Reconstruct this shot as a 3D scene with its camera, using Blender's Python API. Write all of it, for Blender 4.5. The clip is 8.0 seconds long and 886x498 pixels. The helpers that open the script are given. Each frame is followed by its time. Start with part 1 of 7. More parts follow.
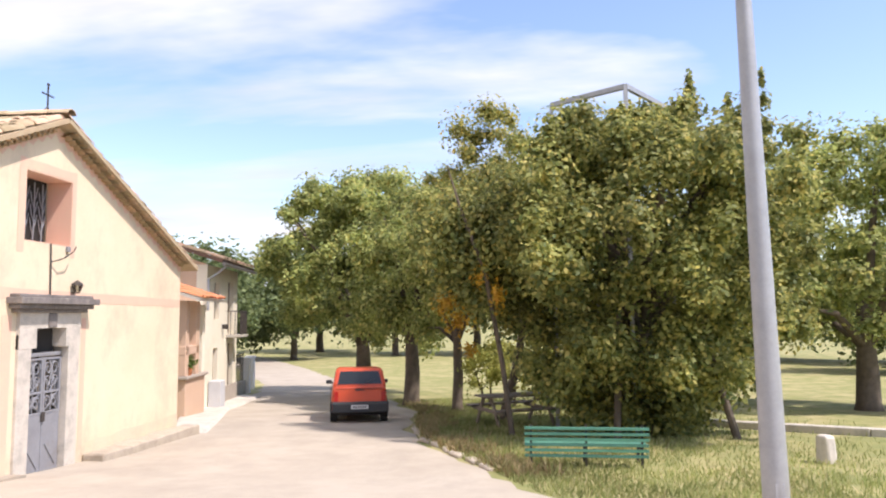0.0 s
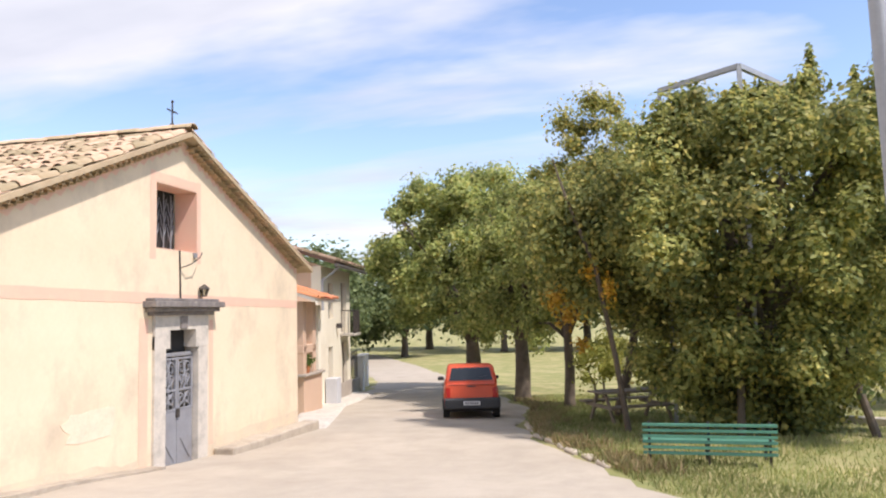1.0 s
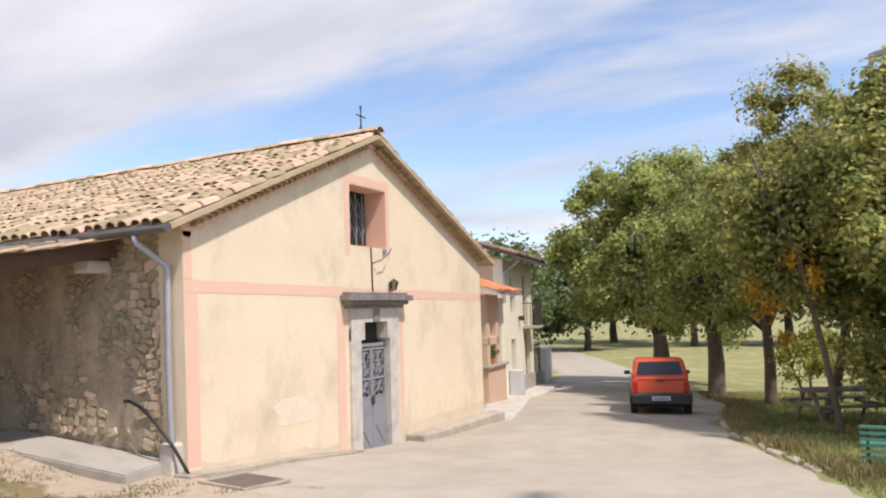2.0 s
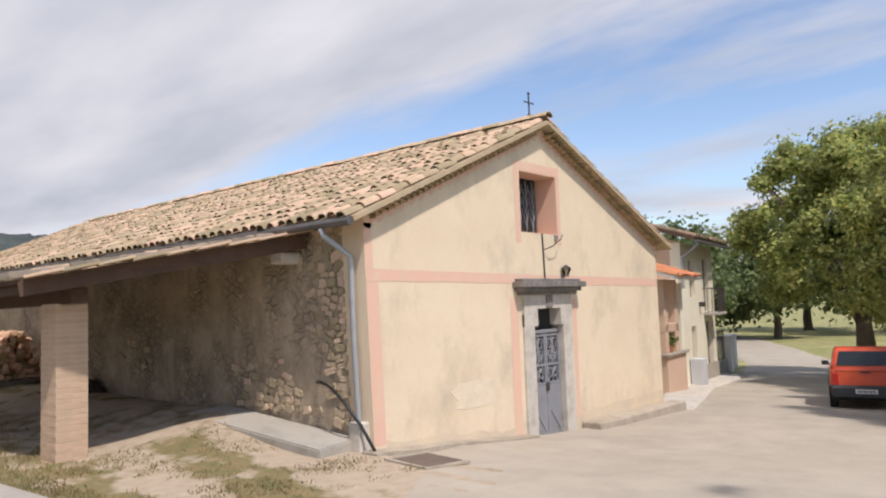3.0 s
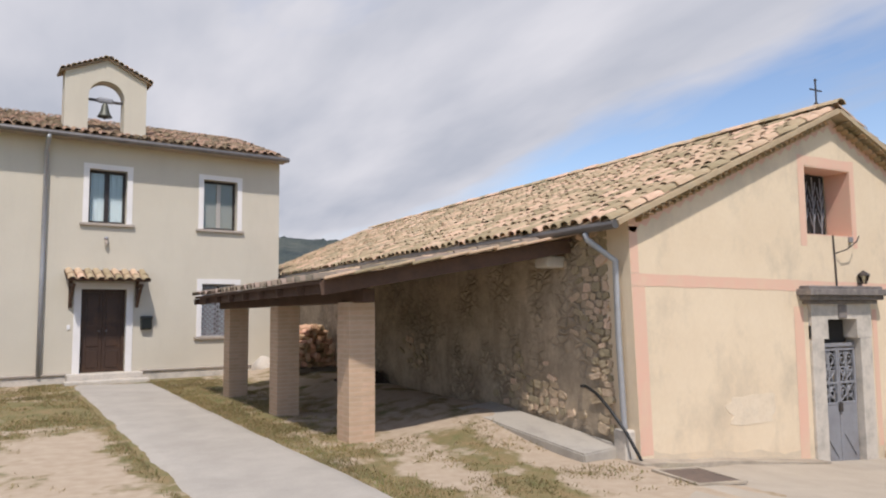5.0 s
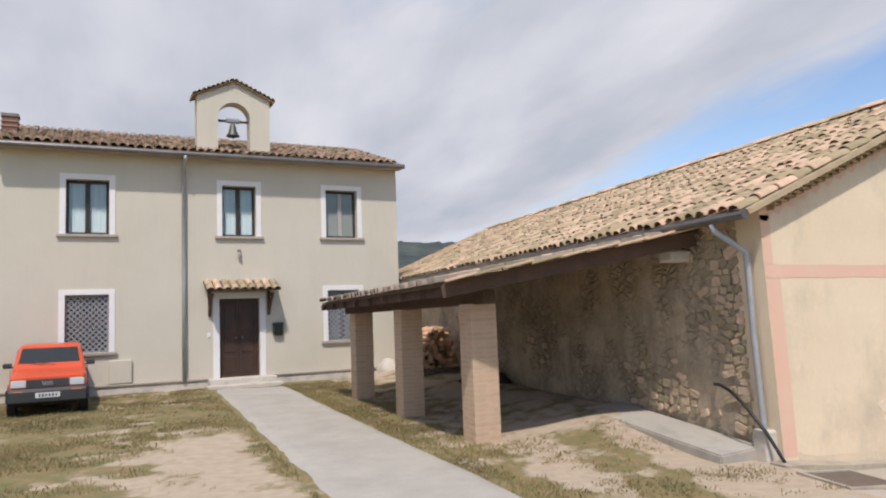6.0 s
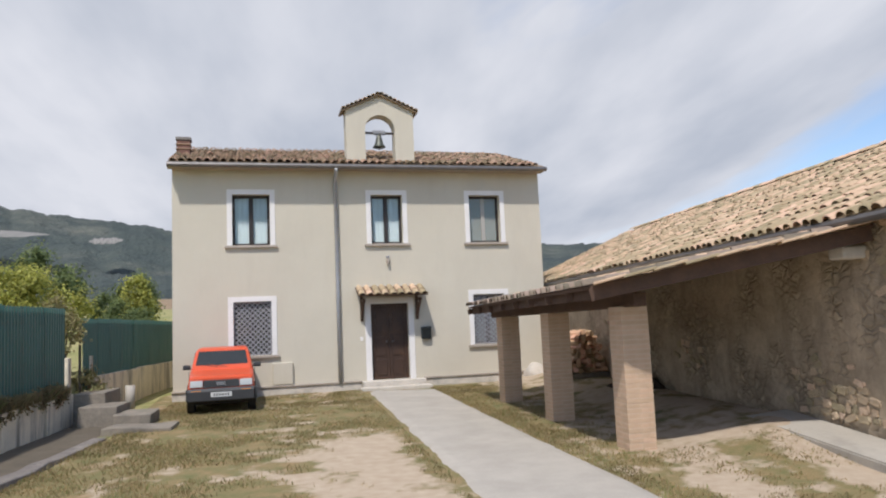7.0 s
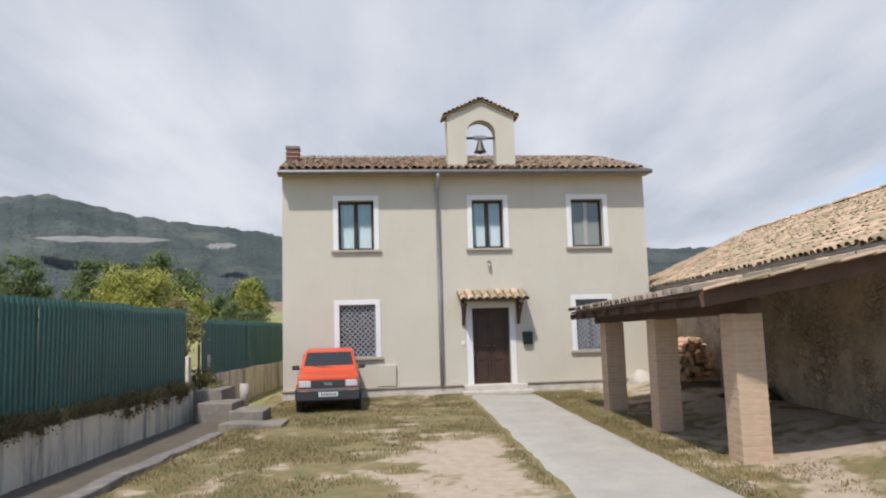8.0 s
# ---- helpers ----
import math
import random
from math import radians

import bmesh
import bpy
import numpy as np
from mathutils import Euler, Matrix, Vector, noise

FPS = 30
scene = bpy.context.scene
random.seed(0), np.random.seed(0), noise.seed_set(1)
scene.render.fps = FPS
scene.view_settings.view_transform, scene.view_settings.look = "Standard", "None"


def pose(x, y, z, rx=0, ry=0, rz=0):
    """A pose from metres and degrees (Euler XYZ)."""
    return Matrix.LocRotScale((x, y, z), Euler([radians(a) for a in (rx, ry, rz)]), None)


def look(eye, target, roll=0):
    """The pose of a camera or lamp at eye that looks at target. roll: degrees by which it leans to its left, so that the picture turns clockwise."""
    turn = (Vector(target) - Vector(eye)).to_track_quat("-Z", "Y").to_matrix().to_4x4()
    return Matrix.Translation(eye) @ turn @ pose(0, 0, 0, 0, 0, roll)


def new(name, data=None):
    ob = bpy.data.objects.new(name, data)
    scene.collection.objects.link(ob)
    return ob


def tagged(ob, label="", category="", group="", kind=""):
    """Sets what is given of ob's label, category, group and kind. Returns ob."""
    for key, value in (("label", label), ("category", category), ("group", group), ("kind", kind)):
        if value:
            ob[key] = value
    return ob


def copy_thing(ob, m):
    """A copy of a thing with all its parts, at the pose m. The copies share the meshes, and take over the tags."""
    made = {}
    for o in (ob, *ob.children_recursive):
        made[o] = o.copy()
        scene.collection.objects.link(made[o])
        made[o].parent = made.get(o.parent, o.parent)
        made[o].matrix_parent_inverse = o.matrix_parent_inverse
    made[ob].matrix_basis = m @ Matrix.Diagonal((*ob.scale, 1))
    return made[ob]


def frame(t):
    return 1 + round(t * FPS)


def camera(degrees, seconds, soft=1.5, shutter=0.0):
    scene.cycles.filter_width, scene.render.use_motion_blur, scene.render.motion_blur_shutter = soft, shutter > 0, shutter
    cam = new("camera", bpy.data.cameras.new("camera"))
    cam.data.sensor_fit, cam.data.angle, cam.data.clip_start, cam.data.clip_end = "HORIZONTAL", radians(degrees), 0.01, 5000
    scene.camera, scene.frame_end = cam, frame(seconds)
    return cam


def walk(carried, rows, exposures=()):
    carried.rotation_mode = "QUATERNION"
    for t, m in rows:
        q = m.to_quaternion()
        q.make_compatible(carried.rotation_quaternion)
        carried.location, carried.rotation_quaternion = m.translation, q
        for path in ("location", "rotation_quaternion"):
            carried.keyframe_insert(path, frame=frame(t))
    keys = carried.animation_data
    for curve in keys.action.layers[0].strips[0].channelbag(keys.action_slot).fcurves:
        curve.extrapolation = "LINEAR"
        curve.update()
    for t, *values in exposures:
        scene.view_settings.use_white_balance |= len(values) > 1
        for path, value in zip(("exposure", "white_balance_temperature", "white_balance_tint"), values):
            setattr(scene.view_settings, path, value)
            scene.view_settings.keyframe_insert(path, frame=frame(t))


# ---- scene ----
cam = camera(62.86, 8.0, soft=2.1)
PATH = [
    (0, (-6.495, -7.184, 1.873), (3.427, -6.319, 2.773), -0.37),
    (0.5, (-6.490, -7.166, 1.872), (3.371, -5.775, 2.781), -0.77),
    (1, (-6.489, -7.141, 1.870), (3.204, -4.846, 2.744), -1.51),
    (1.5, (-6.494, -7.118, 1.868), (2.852, -3.669, 2.737), -1.91),
    (2, (-6.522, -7.117, 1.862), (2.317, -2.517, 2.708), -1.74),
    (3.5, (-6.576, -7.118, 1.855), (0.146, 0.253, 2.551), -1.94),
    (4, (-6.596, -7.141, 1.858), (-0.743, 0.939, 2.537), -1.33),
    (5.5, (-6.663, -7.125, 1.874), (-2.451, 1.898, 2.792), -0.97),
    (6, (-6.693, -7.127, 1.881), (-3.360, 2.259, 2.781), -2.10),
    (6.5, (-6.721, -7.124, 1.888), (-4.419, 2.563, 2.817), -2.54),
    (7, (-6.745, -7.125, 1.890), (-5.305, 2.718, 2.913), -2.47),
    (7.5, (-6.770, -7.131, 1.889), (-6.096, 2.786, 2.990), -2.16),
    (8, (-6.773, -7.140, 1.888), (-6.706, 2.795, 3.022), -1.69),
]
EXPOSURES = [(0.0, 0.86, 6500, 20), (1.0, 0.70, 6500, 18), (2.0, 0.44, 6500, 16), (3.5, 0.16, 6500, 16), (5.5, 0.12, 6450, 15), (8.0, 0.17, 6250, 12)]
SKY_STRENGTH, CLOUD_STRENGTH, SUN_STRENGTH = 0.15, 0.74, 3.45
CLOUD_AT, CLOUD_TURN, CLOUD_RAMP = (3.1, 1.7, 0.0), 12.0, (0.42, 0.58)
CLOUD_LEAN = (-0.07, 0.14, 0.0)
walk(cam, [(t, look(eye, target, roll)) for t, eye, target, roll in PATH], EXPOSURES)

# ---- world and sun ----
SUN = Vector((-0.24, -0.60, 1.0)).normalized()
world = bpy.data.worlds.new("sky_world")
scene.world = world
world.use_nodes = True
wn, wl = world.node_tree.nodes, world.node_tree.links
wn.clear()
w_out = wn.new("ShaderNodeOutputWorld")
w_sky = wn.new("ShaderNodeTexSky")
w_sky.sky_type, w_sky.sun_disc = "NISHITA", False
w_sky.sun_elevation = math.asin(SUN.z)
w_sky.sun_rotation = math.atan2(SUN.x, SUN.y)
w_sky.air_density, w_sky.dust_density, w_sky.ozone_density = 1.0, 0.6, 1.5
w_co = wn.new("ShaderNodeTexCoord")
w_sep = wn.new("ShaderNodeSeparateXYZ")
wl.new(w_co.outputs["Generated"], w_sep.inputs[0])
w_den = wn.new("ShaderNodeMath")
w_den.operation = "ADD"
w_den.inputs[1].default_value = 0.16
wl.new(w_sep.outputs[2], w_den.inputs[0])
w_max = wn.new("ShaderNodeMath")
w_max.operation = "MAXIMUM"
w_max.inputs[1].default_value = 0.05
wl.new(w_den.outputs[0], w_max.inputs[0])
w_com = wn.new("ShaderNodeCombineXYZ")
for k in (0, 1):
    d = wn.new("ShaderNodeMath")
    d.operation = "DIVIDE"
    wl.new(w_sep.outputs[k], d.inputs[0])
    wl.new(w_max.outputs[0], d.inputs[1])
    wl.new(d.outputs[0], w_com.inputs[k])
w_map = wn.new("ShaderNodeMapping")
w_map.inputs["Location"].default_value = CLOUD_AT
w_map.inputs["Rotation"].default_value = (0, 0, radians(CLOUD_TURN))
w_map.inputs["Scale"].default_value = (1.15, 0.45, 1.0)
wl.new(w_com.outputs[0], w_map.inputs[0])
w_n1 = wn.new("ShaderNodeTexNoise")
w_n1.inputs["Scale"].default_value = 0.8
w_n1.inputs["Detail"].default_value = 6
w_n1.inputs["Roughness"].default_value = 0.55
w_n1.inputs["Distortion"].default_value = 0.3
wl.new(w_map.outputs[0], w_n1.inputs["Vector"])
w_ramp = wn.new("ShaderNodeValToRGB")
w_ramp.color_ramp.elements[0].position, w_ramp.color_ramp.elements[1].position = CLOUD_RAMP
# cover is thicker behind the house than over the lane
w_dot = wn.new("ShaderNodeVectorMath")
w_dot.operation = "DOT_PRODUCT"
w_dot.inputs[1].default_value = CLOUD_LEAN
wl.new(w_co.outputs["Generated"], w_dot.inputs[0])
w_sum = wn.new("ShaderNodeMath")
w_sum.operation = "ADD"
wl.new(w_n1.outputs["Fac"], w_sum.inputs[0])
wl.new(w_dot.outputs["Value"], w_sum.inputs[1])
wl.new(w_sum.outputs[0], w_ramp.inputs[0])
# thicker parts of the cloud are a little greyer
w_n2 = wn.new("ShaderNodeTexNoise")
w_n2.inputs["Scale"].default_value = 1.7
w_n2.inputs["Detail"].default_value = 5
wl.new(w_map.outputs[0], w_n2.inputs["Vector"])
w_cl = wn.new("ShaderNodeValToRGB")
w_cl.color_ramp.elements[0].position, w_cl.color_ramp.elements[1].position = 0.35, 0.65
w_cl.color_ramp.elements[0].color, w_cl.color_ramp.elements[1].color = (0.60, 0.65, 0.73, 1), (0.90, 0.92, 0.96, 1)
wl.new(w_n2.outputs["Fac"], w_cl.inputs[0])
w_bg1, w_bg2, w_mix = wn.new("ShaderNodeBackground"), wn.new("ShaderNodeBackground"), wn.new("ShaderNodeMixShader")
w_bg1.inputs[1].default_value, w_bg2.inputs[1].default_value = SKY_STRENGTH, CLOUD_STRENGTH
wl.new(w_sky.outputs[0], w_bg1.inputs[0])
wl.new(w_cl.outputs[0], w_bg2.inputs[0])
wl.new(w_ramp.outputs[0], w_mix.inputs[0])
wl.new(w_bg1.outputs[0], w_mix.inputs[1])
wl.new(w_bg2.outputs[0], w_mix.inputs[2])
wl.new(w_mix.outputs[0], w_out.inputs[0])

sun = new("sun", bpy.data.lights.new("sun", "SUN"))
sun.data.energy, sun.data.angle, sun.data.color = SUN_STRENGTH, radians(2.2), (1.0, 0.955, 0.88)
sun.matrix_basis = look(SUN * 50, (0, 0, 0))


# ---- materials ----
def mat(name, c1, c2=None, rough=0.85, scale=1.2, fine=25.0, bump=0.15, depth=0.01, metal=0.0, stain=None, stain_scale=0.5, stain_amount=0.5, vary=0.0, island=0.0, spec=0.4, stretch=None):
    """A surface with two scales of colour, fine relief and, if given, stains. vary, island: brightness by piece."""
    m = bpy.data.materials.new(name)
    m.use_nodes = True
    n, l = m.node_tree.nodes, m.node_tree.links
    b = n["Principled BSDF"]
    b.inputs["Roughness"].default_value, b.inputs["Metallic"].default_value = rough, metal
    b.inputs["Specular IOR Level"].default_value = spec
    co = n.new("ShaderNodeTexCoord")
    big, small = n.new("ShaderNodeTexNoise"), n.new("ShaderNodeTexNoise")
    for q, s, dt in ((big, scale, 6), (small, fine, 4)):
        q.inputs["Scale"].default_value, q.inputs["Detail"].default_value = s, dt
        q.inputs["Roughness"].default_value = 0.65
        l.new(co.outputs["Object"], q.inputs["Vector"])
    c2 = c2 or tuple(v * 0.8 for v in c1)
    mix = n.new("ShaderNodeMix")
    mix.data_type = "RGBA"
    mix.inputs["A"].default_value, mix.inputs["B"].default_value = (*c1, 1), (*c2, 1)
    add = n.new("ShaderNodeMath")
    add.operation = "MULTIPLY_ADD"
    l.new(small.outputs["Fac"], add.inputs[0])
    add.inputs[1].default_value = 0.45
    l.new(big.outputs["Fac"], add.inputs[2])
    ramp = n.new("ShaderNodeMapRange")
    ramp.inputs["From Min"].default_value, ramp.inputs["From Max"].default_value = 0.50, 0.95
    l.new(add.outputs[0], ramp.inputs["Value"])
    l.new(ramp.outputs[0], mix.inputs["Factor"])
    col = mix.outputs["Result"]
    if stain:
        st = n.new("ShaderNodeTexNoise")
        st.inputs["Scale"].default_value, st.inputs["Detail"].default_value, st.inputs["Roughness"].default_value = stain_scale, 8, 0.7
        if stretch:
            mp = n.new("ShaderNodeMapping")
            mp.inputs["Scale"].default_value = stretch
            l.new(co.outputs["Object"], mp.inputs[0])
            l.new(mp.outputs[0], st.inputs["Vector"])
        else:
            l.new(co.outputs["Object"], st.inputs["Vector"])
        r2 = n.new("ShaderNodeMapRange")
        r2.inputs["From Min"].default_value, r2.inputs["From Max"].default_value = 0.5, 0.72
        r2.inputs["To Max"].default_value = stain_amount
        l.new(st.outputs["Fac"], r2.inputs["Value"])
        m2 = n.new("ShaderNodeMix")
        m2.data_type = "RGBA"
        m2.inputs["B"].default_value = (*stain, 1)
        l.new(r2.outputs[0], m2.inputs["Factor"])
        l.new(col, m2.inputs["A"])
        col = m2.outputs["Result"]
    for amount, kind, out in ((vary, "ShaderNodeObjectInfo", "Random"), (island, "ShaderNodeNewGeometry", "Random Per Island")):
        if amount:
            oi = n.new(kind)
            r3 = n.new("ShaderNodeMapRange")
            r3.inputs["To Min"].default_value, r3.inputs["To Max"].default_value = 1 - amount, 1 + amount
            l.new(oi.outputs[out], r3.inputs["Value"])
            hs = n.new("ShaderNodeHueSaturation")
            l.new(r3.outputs[0], hs.inputs["Value"])
            hr = n.new("ShaderNodeMapRange")
            hr.inputs["To Min"].default_value, hr.inputs["To Max"].default_value = 0.5 + amount * 0.06, 0.5 - amount * 0.05
            l.new(oi.outputs[out], hr.inputs["Value"])
            l.new(hr.outputs[0], hs.inputs["Hue"])
            l.new(col, hs.inputs["Color"])
            col = hs.outputs["Color"]
    l.new(col, b.inputs["Base Color"])
    if bump:
        bp = n.new("ShaderNodeBump")
        bp.inputs["Strength"].default_value, bp.inputs["Distance"].default_value = bump, depth
        l.new(add.outputs[0], bp.inputs["Height"])
        l.new(bp.outputs[0], b.inputs["Normal"])
    return m


def leaf_mat(name, dark, light, warm=None, warm_amount=0.15):
    """Leaves: colour leaf by leaf, light passing through."""
    m = bpy.data.materials.new(name)
    m.use_nodes = True
    n, l = m.node_tree.nodes, m.node_tree.links
    b, out = n["Principled BSDF"], n["Material Output"]
    b.inputs["Roughness"].default_value = 0.55
    b.inputs["Specular IOR Level"].default_value = 0.3
    geo = n.new("ShaderNodeNewGeometry")
    ramp = n.new("ShaderNodeValToRGB")
    e = ramp.color_ramp.elements
    e[0].color, e[1].color = (*dark, 1), (*light, 1)
    e[1].position = 1 - warm_amount if warm else 1.0
    if warm:
        w = e.new(1.0)
        w.color = (*warm, 1)
    l.new(geo.outputs["Random Per Island"], ramp.inputs[0])
    co = n.new("ShaderNodeTexCoord")
    ns = n.new("ShaderNodeTexNoise")
    ns.inputs["Scale"].default_value = 0.7
    l.new(co.outputs["Object"], ns.inputs["Vector"])
    mr = n.new("ShaderNodeMapRange")
    mr.inputs["From Min"].default_value, mr.inputs["From Max"].default_value = 0.3, 0.7
    mr.inputs["To Min"].default_value, mr.inputs["To Max"].default_value = 0.7, 1.35
    l.new(ns.outputs["Fac"], mr.inputs["Value"])
    hs = n.new("ShaderNodeHueSaturation")
    l.new(mr.outputs[0], hs.inputs["Value"])
    l.new(ramp.outputs[0], hs.inputs["Color"])
    l.new(hs.outputs[0], b.inputs["Base Color"])
    tr, mx = n.new("ShaderNodeBsdfTranslucent"), n.new("ShaderNodeMixShader")
    l.new(hs.outputs[0], tr.inputs["Color"])
    mx.inputs[0].default_value = 0.5
    l.new(b.outputs[0], mx.inputs[1])
    l.new(tr.outputs[0], mx.inputs[2])
    l.new(mx.outputs[0], out.inputs[0])
    return m


def glass_mat(name, tint, rough=0.03):
    m = bpy.data.materials.new(name)
    m.use_nodes = True
    n, l = m.node_tree.nodes, m.node_tree.links
    out = n["Material Output"]
    n.remove(n["Principled BSDF"])
    t, g, x, f = n.new("ShaderNodeBsdfTransparent"), n.new("ShaderNodeBsdfGlossy"), n.new("ShaderNodeMixShader"), n.new("ShaderNodeFresnel")
    t.inputs[0].default_value = (*tint, 1)
    g.inputs["Roughness"].default_value = rough
    f.inputs[0].default_value = 1.5
    l.new(f.outputs[0], x.inputs[0])
    l.new(t.outputs[0], x.inputs[1])
    l.new(g.outputs[0], x.inputs[2])
    l.new(x.outputs[0], out.inputs[0])
    return m


PLASTER = mat("ochre_plaster", (0.745, 0.615, 0.44), (0.675, 0.54, 0.375), scale=0.9, fine=14, bump=0.25, depth=0.012, stain=(0.47, 0.39, 0.285), stain_scale=0.85, stain_amount=0.75, stretch=(1.2, 1.2, 0.8))
PINK = mat("pink_paint", (0.72, 0.43, 0.32), (0.68, 0.47, 0.34), scale=1.6, fine=14, bump=0.2, stain=(0.70, 0.53, 0.36), stain_scale=1.4, stain_amount=0.8)
DAMP = mat("damp_plaster", (0.66, 0.54, 0.39), (0.56, 0.46, 0.335), scale=2.0, fine=16, bump=0.4, stain=(0.70, 0.54, 0.36), stain_scale=1.3, stain_amount=0.9)
CREAM = mat("cream_plaster", (0.585, 0.535, 0.43), (0.525, 0.475, 0.38), scale=0.5, fine=30, bump=0.12, stain=(0.46, 0.41, 0.33), stain_scale=0.9, stain_amount=0.35, stretch=(1.3, 1.3, 0.3))
WHITE = mat("white_surround", (0.78, 0.75, 0.72), (0.70, 0.67, 0.63), scale=2, fine=30, bump=0.08)
SILL = mat("sill_stone", (0.42, 0.36, 0.30), (0.34, 0.29, 0.24), scale=3, fine=30)
CEMENT = mat("dirty_cement", (0.47, 0.40, 0.31), (0.34, 0.29, 0.225), scale=2.2, fine=18, bump=0.5, stain=(0.22, 0.185, 0.14), stain_scale=1.8, stain_amount=0.7)
RUBBLE = mat("rubble_render", (0.40, 0.33, 0.245), (0.23, 0.19, 0.145), scale=1.1, fine=6, bump=1.0, depth=0.07, stain=(0.13, 0.105, 0.08), stain_scale=2.2, stain_amount=0.75)
STONE = mat("field_stone", (0.58, 0.45, 0.30), (0.40, 0.315, 0.22), scale=5, fine=30, bump=0.6, depth=0.02, vary=0.35)
LIMESTONE = mat("pale_limestone", (0.60, 0.54, 0.46), (0.46, 0.42, 0.36), scale=3, fine=22, bump=0.3, stain=(0.25, 0.23, 0.20), stain_scale=3, stain_amount=0.5)
DARKSTONE = mat("weathered_limestone", (0.24, 0.21, 0.19), (0.13, 0.115, 0.105), scale=4, fine=22, bump=0.5, stain=(0.40, 0.36, 0.31), stain_scale=3, stain_amount=0.6)
TILE = mat("clay_roof_tile", (0.56, 0.42, 0.275), (0.43, 0.30, 0.19), scale=4, fine=26, bump=0.3, vary=0.38, stain=(0.42, 0.39, 0.28), stain_scale=2.5, stain_amount=0.6)
TILE_J = mat("clay_roof_tiles", (0.56, 0.42, 0.275), (0.43, 0.30, 0.19), scale=4, fine=26, bump=0.3, island=0.38, stain=(0.42, 0.39, 0.28), stain_scale=1.5, stain_amount=0.6)
TILE_OLD = mat("lichened_roof_tiles", (0.33, 0.22, 0.14), (0.22, 0.155, 0.105), scale=4, fine=26, bump=0.3, island=0.4, stain=(0.27, 0.24, 0.17), stain_scale=2, stain_amount=0.6)
TILE_NEW = mat("orange_roof_tile", (0.62, 0.24, 0.11), (0.52, 0.2, 0.1), scale=4, fine=26, bump=0.2, vary=0.15)
CORBEL = mat("ochre_corbel_tile", (0.47, 0.34, 0.19), (0.36, 0.26, 0.15), scale=6, fine=30, bump=0.3, vary=0.25)
BRICK = mat("sandy_brick", (0.56, 0.40, 0.275), (0.50, 0.345, 0.23), scale=6, fine=40, bump=0.25, vary=0.07)
MORTAR = mat("brick_mortar", (0.58, 0.45, 0.33), (0.52, 0.39, 0.28), scale=5, fine=40, bump=0.4)
WOOD_D = mat("dark_beam_wood", (0.115, 0.065, 0.042), (0.07, 0.042, 0.03), scale=3, fine=20, bump=0.3)
DOORWOOD = mat("walnut_door", (0.062, 0.034, 0.022), (0.04, 0.022, 0.015), rough=0.5, scale=3, fine=24, bump=0.2, stain=(0.13, 0.065, 0.032), stain_scale=1.6, stain_amount=0.6)
FRAMEWOOD = mat("dark_window_wood", (0.035, 0.027, 0.024), (0.025, 0.02, 0.018), rough=0.5, bump=0.1)
GREYWOOD = mat("weathered_wood", (0.27, 0.22, 0.17), (0.19, 0.155, 0.12), scale=5, fine=30, bump=0.4)
ZINC = mat("zinc_sheet", (0.20, 0.185, 0.175), (0.15, 0.14, 0.135), rough=0.45, metal=0.6, scale=3, bump=0.05)
GALV = mat("galvanised_steel", (0.42, 0.425, 0.435), (0.34, 0.345, 0.355), rough=0.5, metal=0.4, scale=6, fine=40, bump=0.05)
IRON = mat("dark_iron", (0.06, 0.058, 0.06), (0.10, 0.08, 0.065), rough=0.6, metal=0.5, scale=8, bump=0.2)
GREYIRON = mat("grey_painted_iron", (0.27, 0.275, 0.29), (0.21, 0.21, 0.225), rough=0.5, scale=5, fine=25, bump=0.1, stain=(0.17, 0.13, 0.1), stain_scale=3, stain_amount=0.4)
BRONZE = mat("old_bronze", (0.13, 0.125, 0.10), (0.09, 0.10, 0.085), rough=0.5, metal=0.6)
# near black: the shade of unlit interiors is put into this colour
DARK = mat("unlit_dark", (0.03, 0.028, 0.026), bump=0)
GRILLE = mat("painted_grille", (0.30, 0.295, 0.31), (0.24, 0.235, 0.25), rough=0.5, bump=0.05)
CURTAIN = mat("white_curtain", (0.84, 0.87, 0.88), (0.76, 0.80, 0.82), rough=0.9, bump=0.1)
SHUTTER = mat("grey_roller_shutter", (0.40, 0.375, 0.34), (0.36, 0.335, 0.30), rough=0.7, bump=0.1)
GLASS = glass_mat("window_glass", (0.86, 0.9, 0.9))
CONCRETE = mat("old_concrete", (0.45, 0.41, 0.35), (0.35, 0.32, 0.27), scale=0.9, fine=18, bump=0.3, stain=(0.24, 0.22, 0.19), stain_scale=0.9, stain_amount=0.6)
PATHC = mat("path_concrete", (0.44, 0.40, 0.345), (0.34, 0.31, 0.265), scale=1.4, fine=40, bump=0.35, stain=(0.33, 0.295, 0.25), stain_scale=0.9, stain_amount=0.6)
WALLC = mat("stained_retaining_concrete", (0.82, 0.72, 0.55), (0.64, 0.55, 0.42), scale=1.2, fine=14, bump=0.4, stain=(0.08, 0.068, 0.055), stain_scale=1.15, stain_amount=1.0, stretch=(2.5, 2.5, 0.30))
ROAD = mat("pale_road_asphalt", (0.455, 0.395, 0.315), (0.345, 0.295, 0.23), scale=0.9, fine=45, bump=0.6, depth=0.008, stain=(0.31, 0.27, 0.215), stain_scale=1.1, stain_amount=0.55, stretch=(0.5, 1.2, 1.0))
FENCE = mat("green_fence_sheet", (0.055, 0.16, 0.135), (0.04, 0.115, 0.10), rough=0.4, scale=2, bump=0.06)
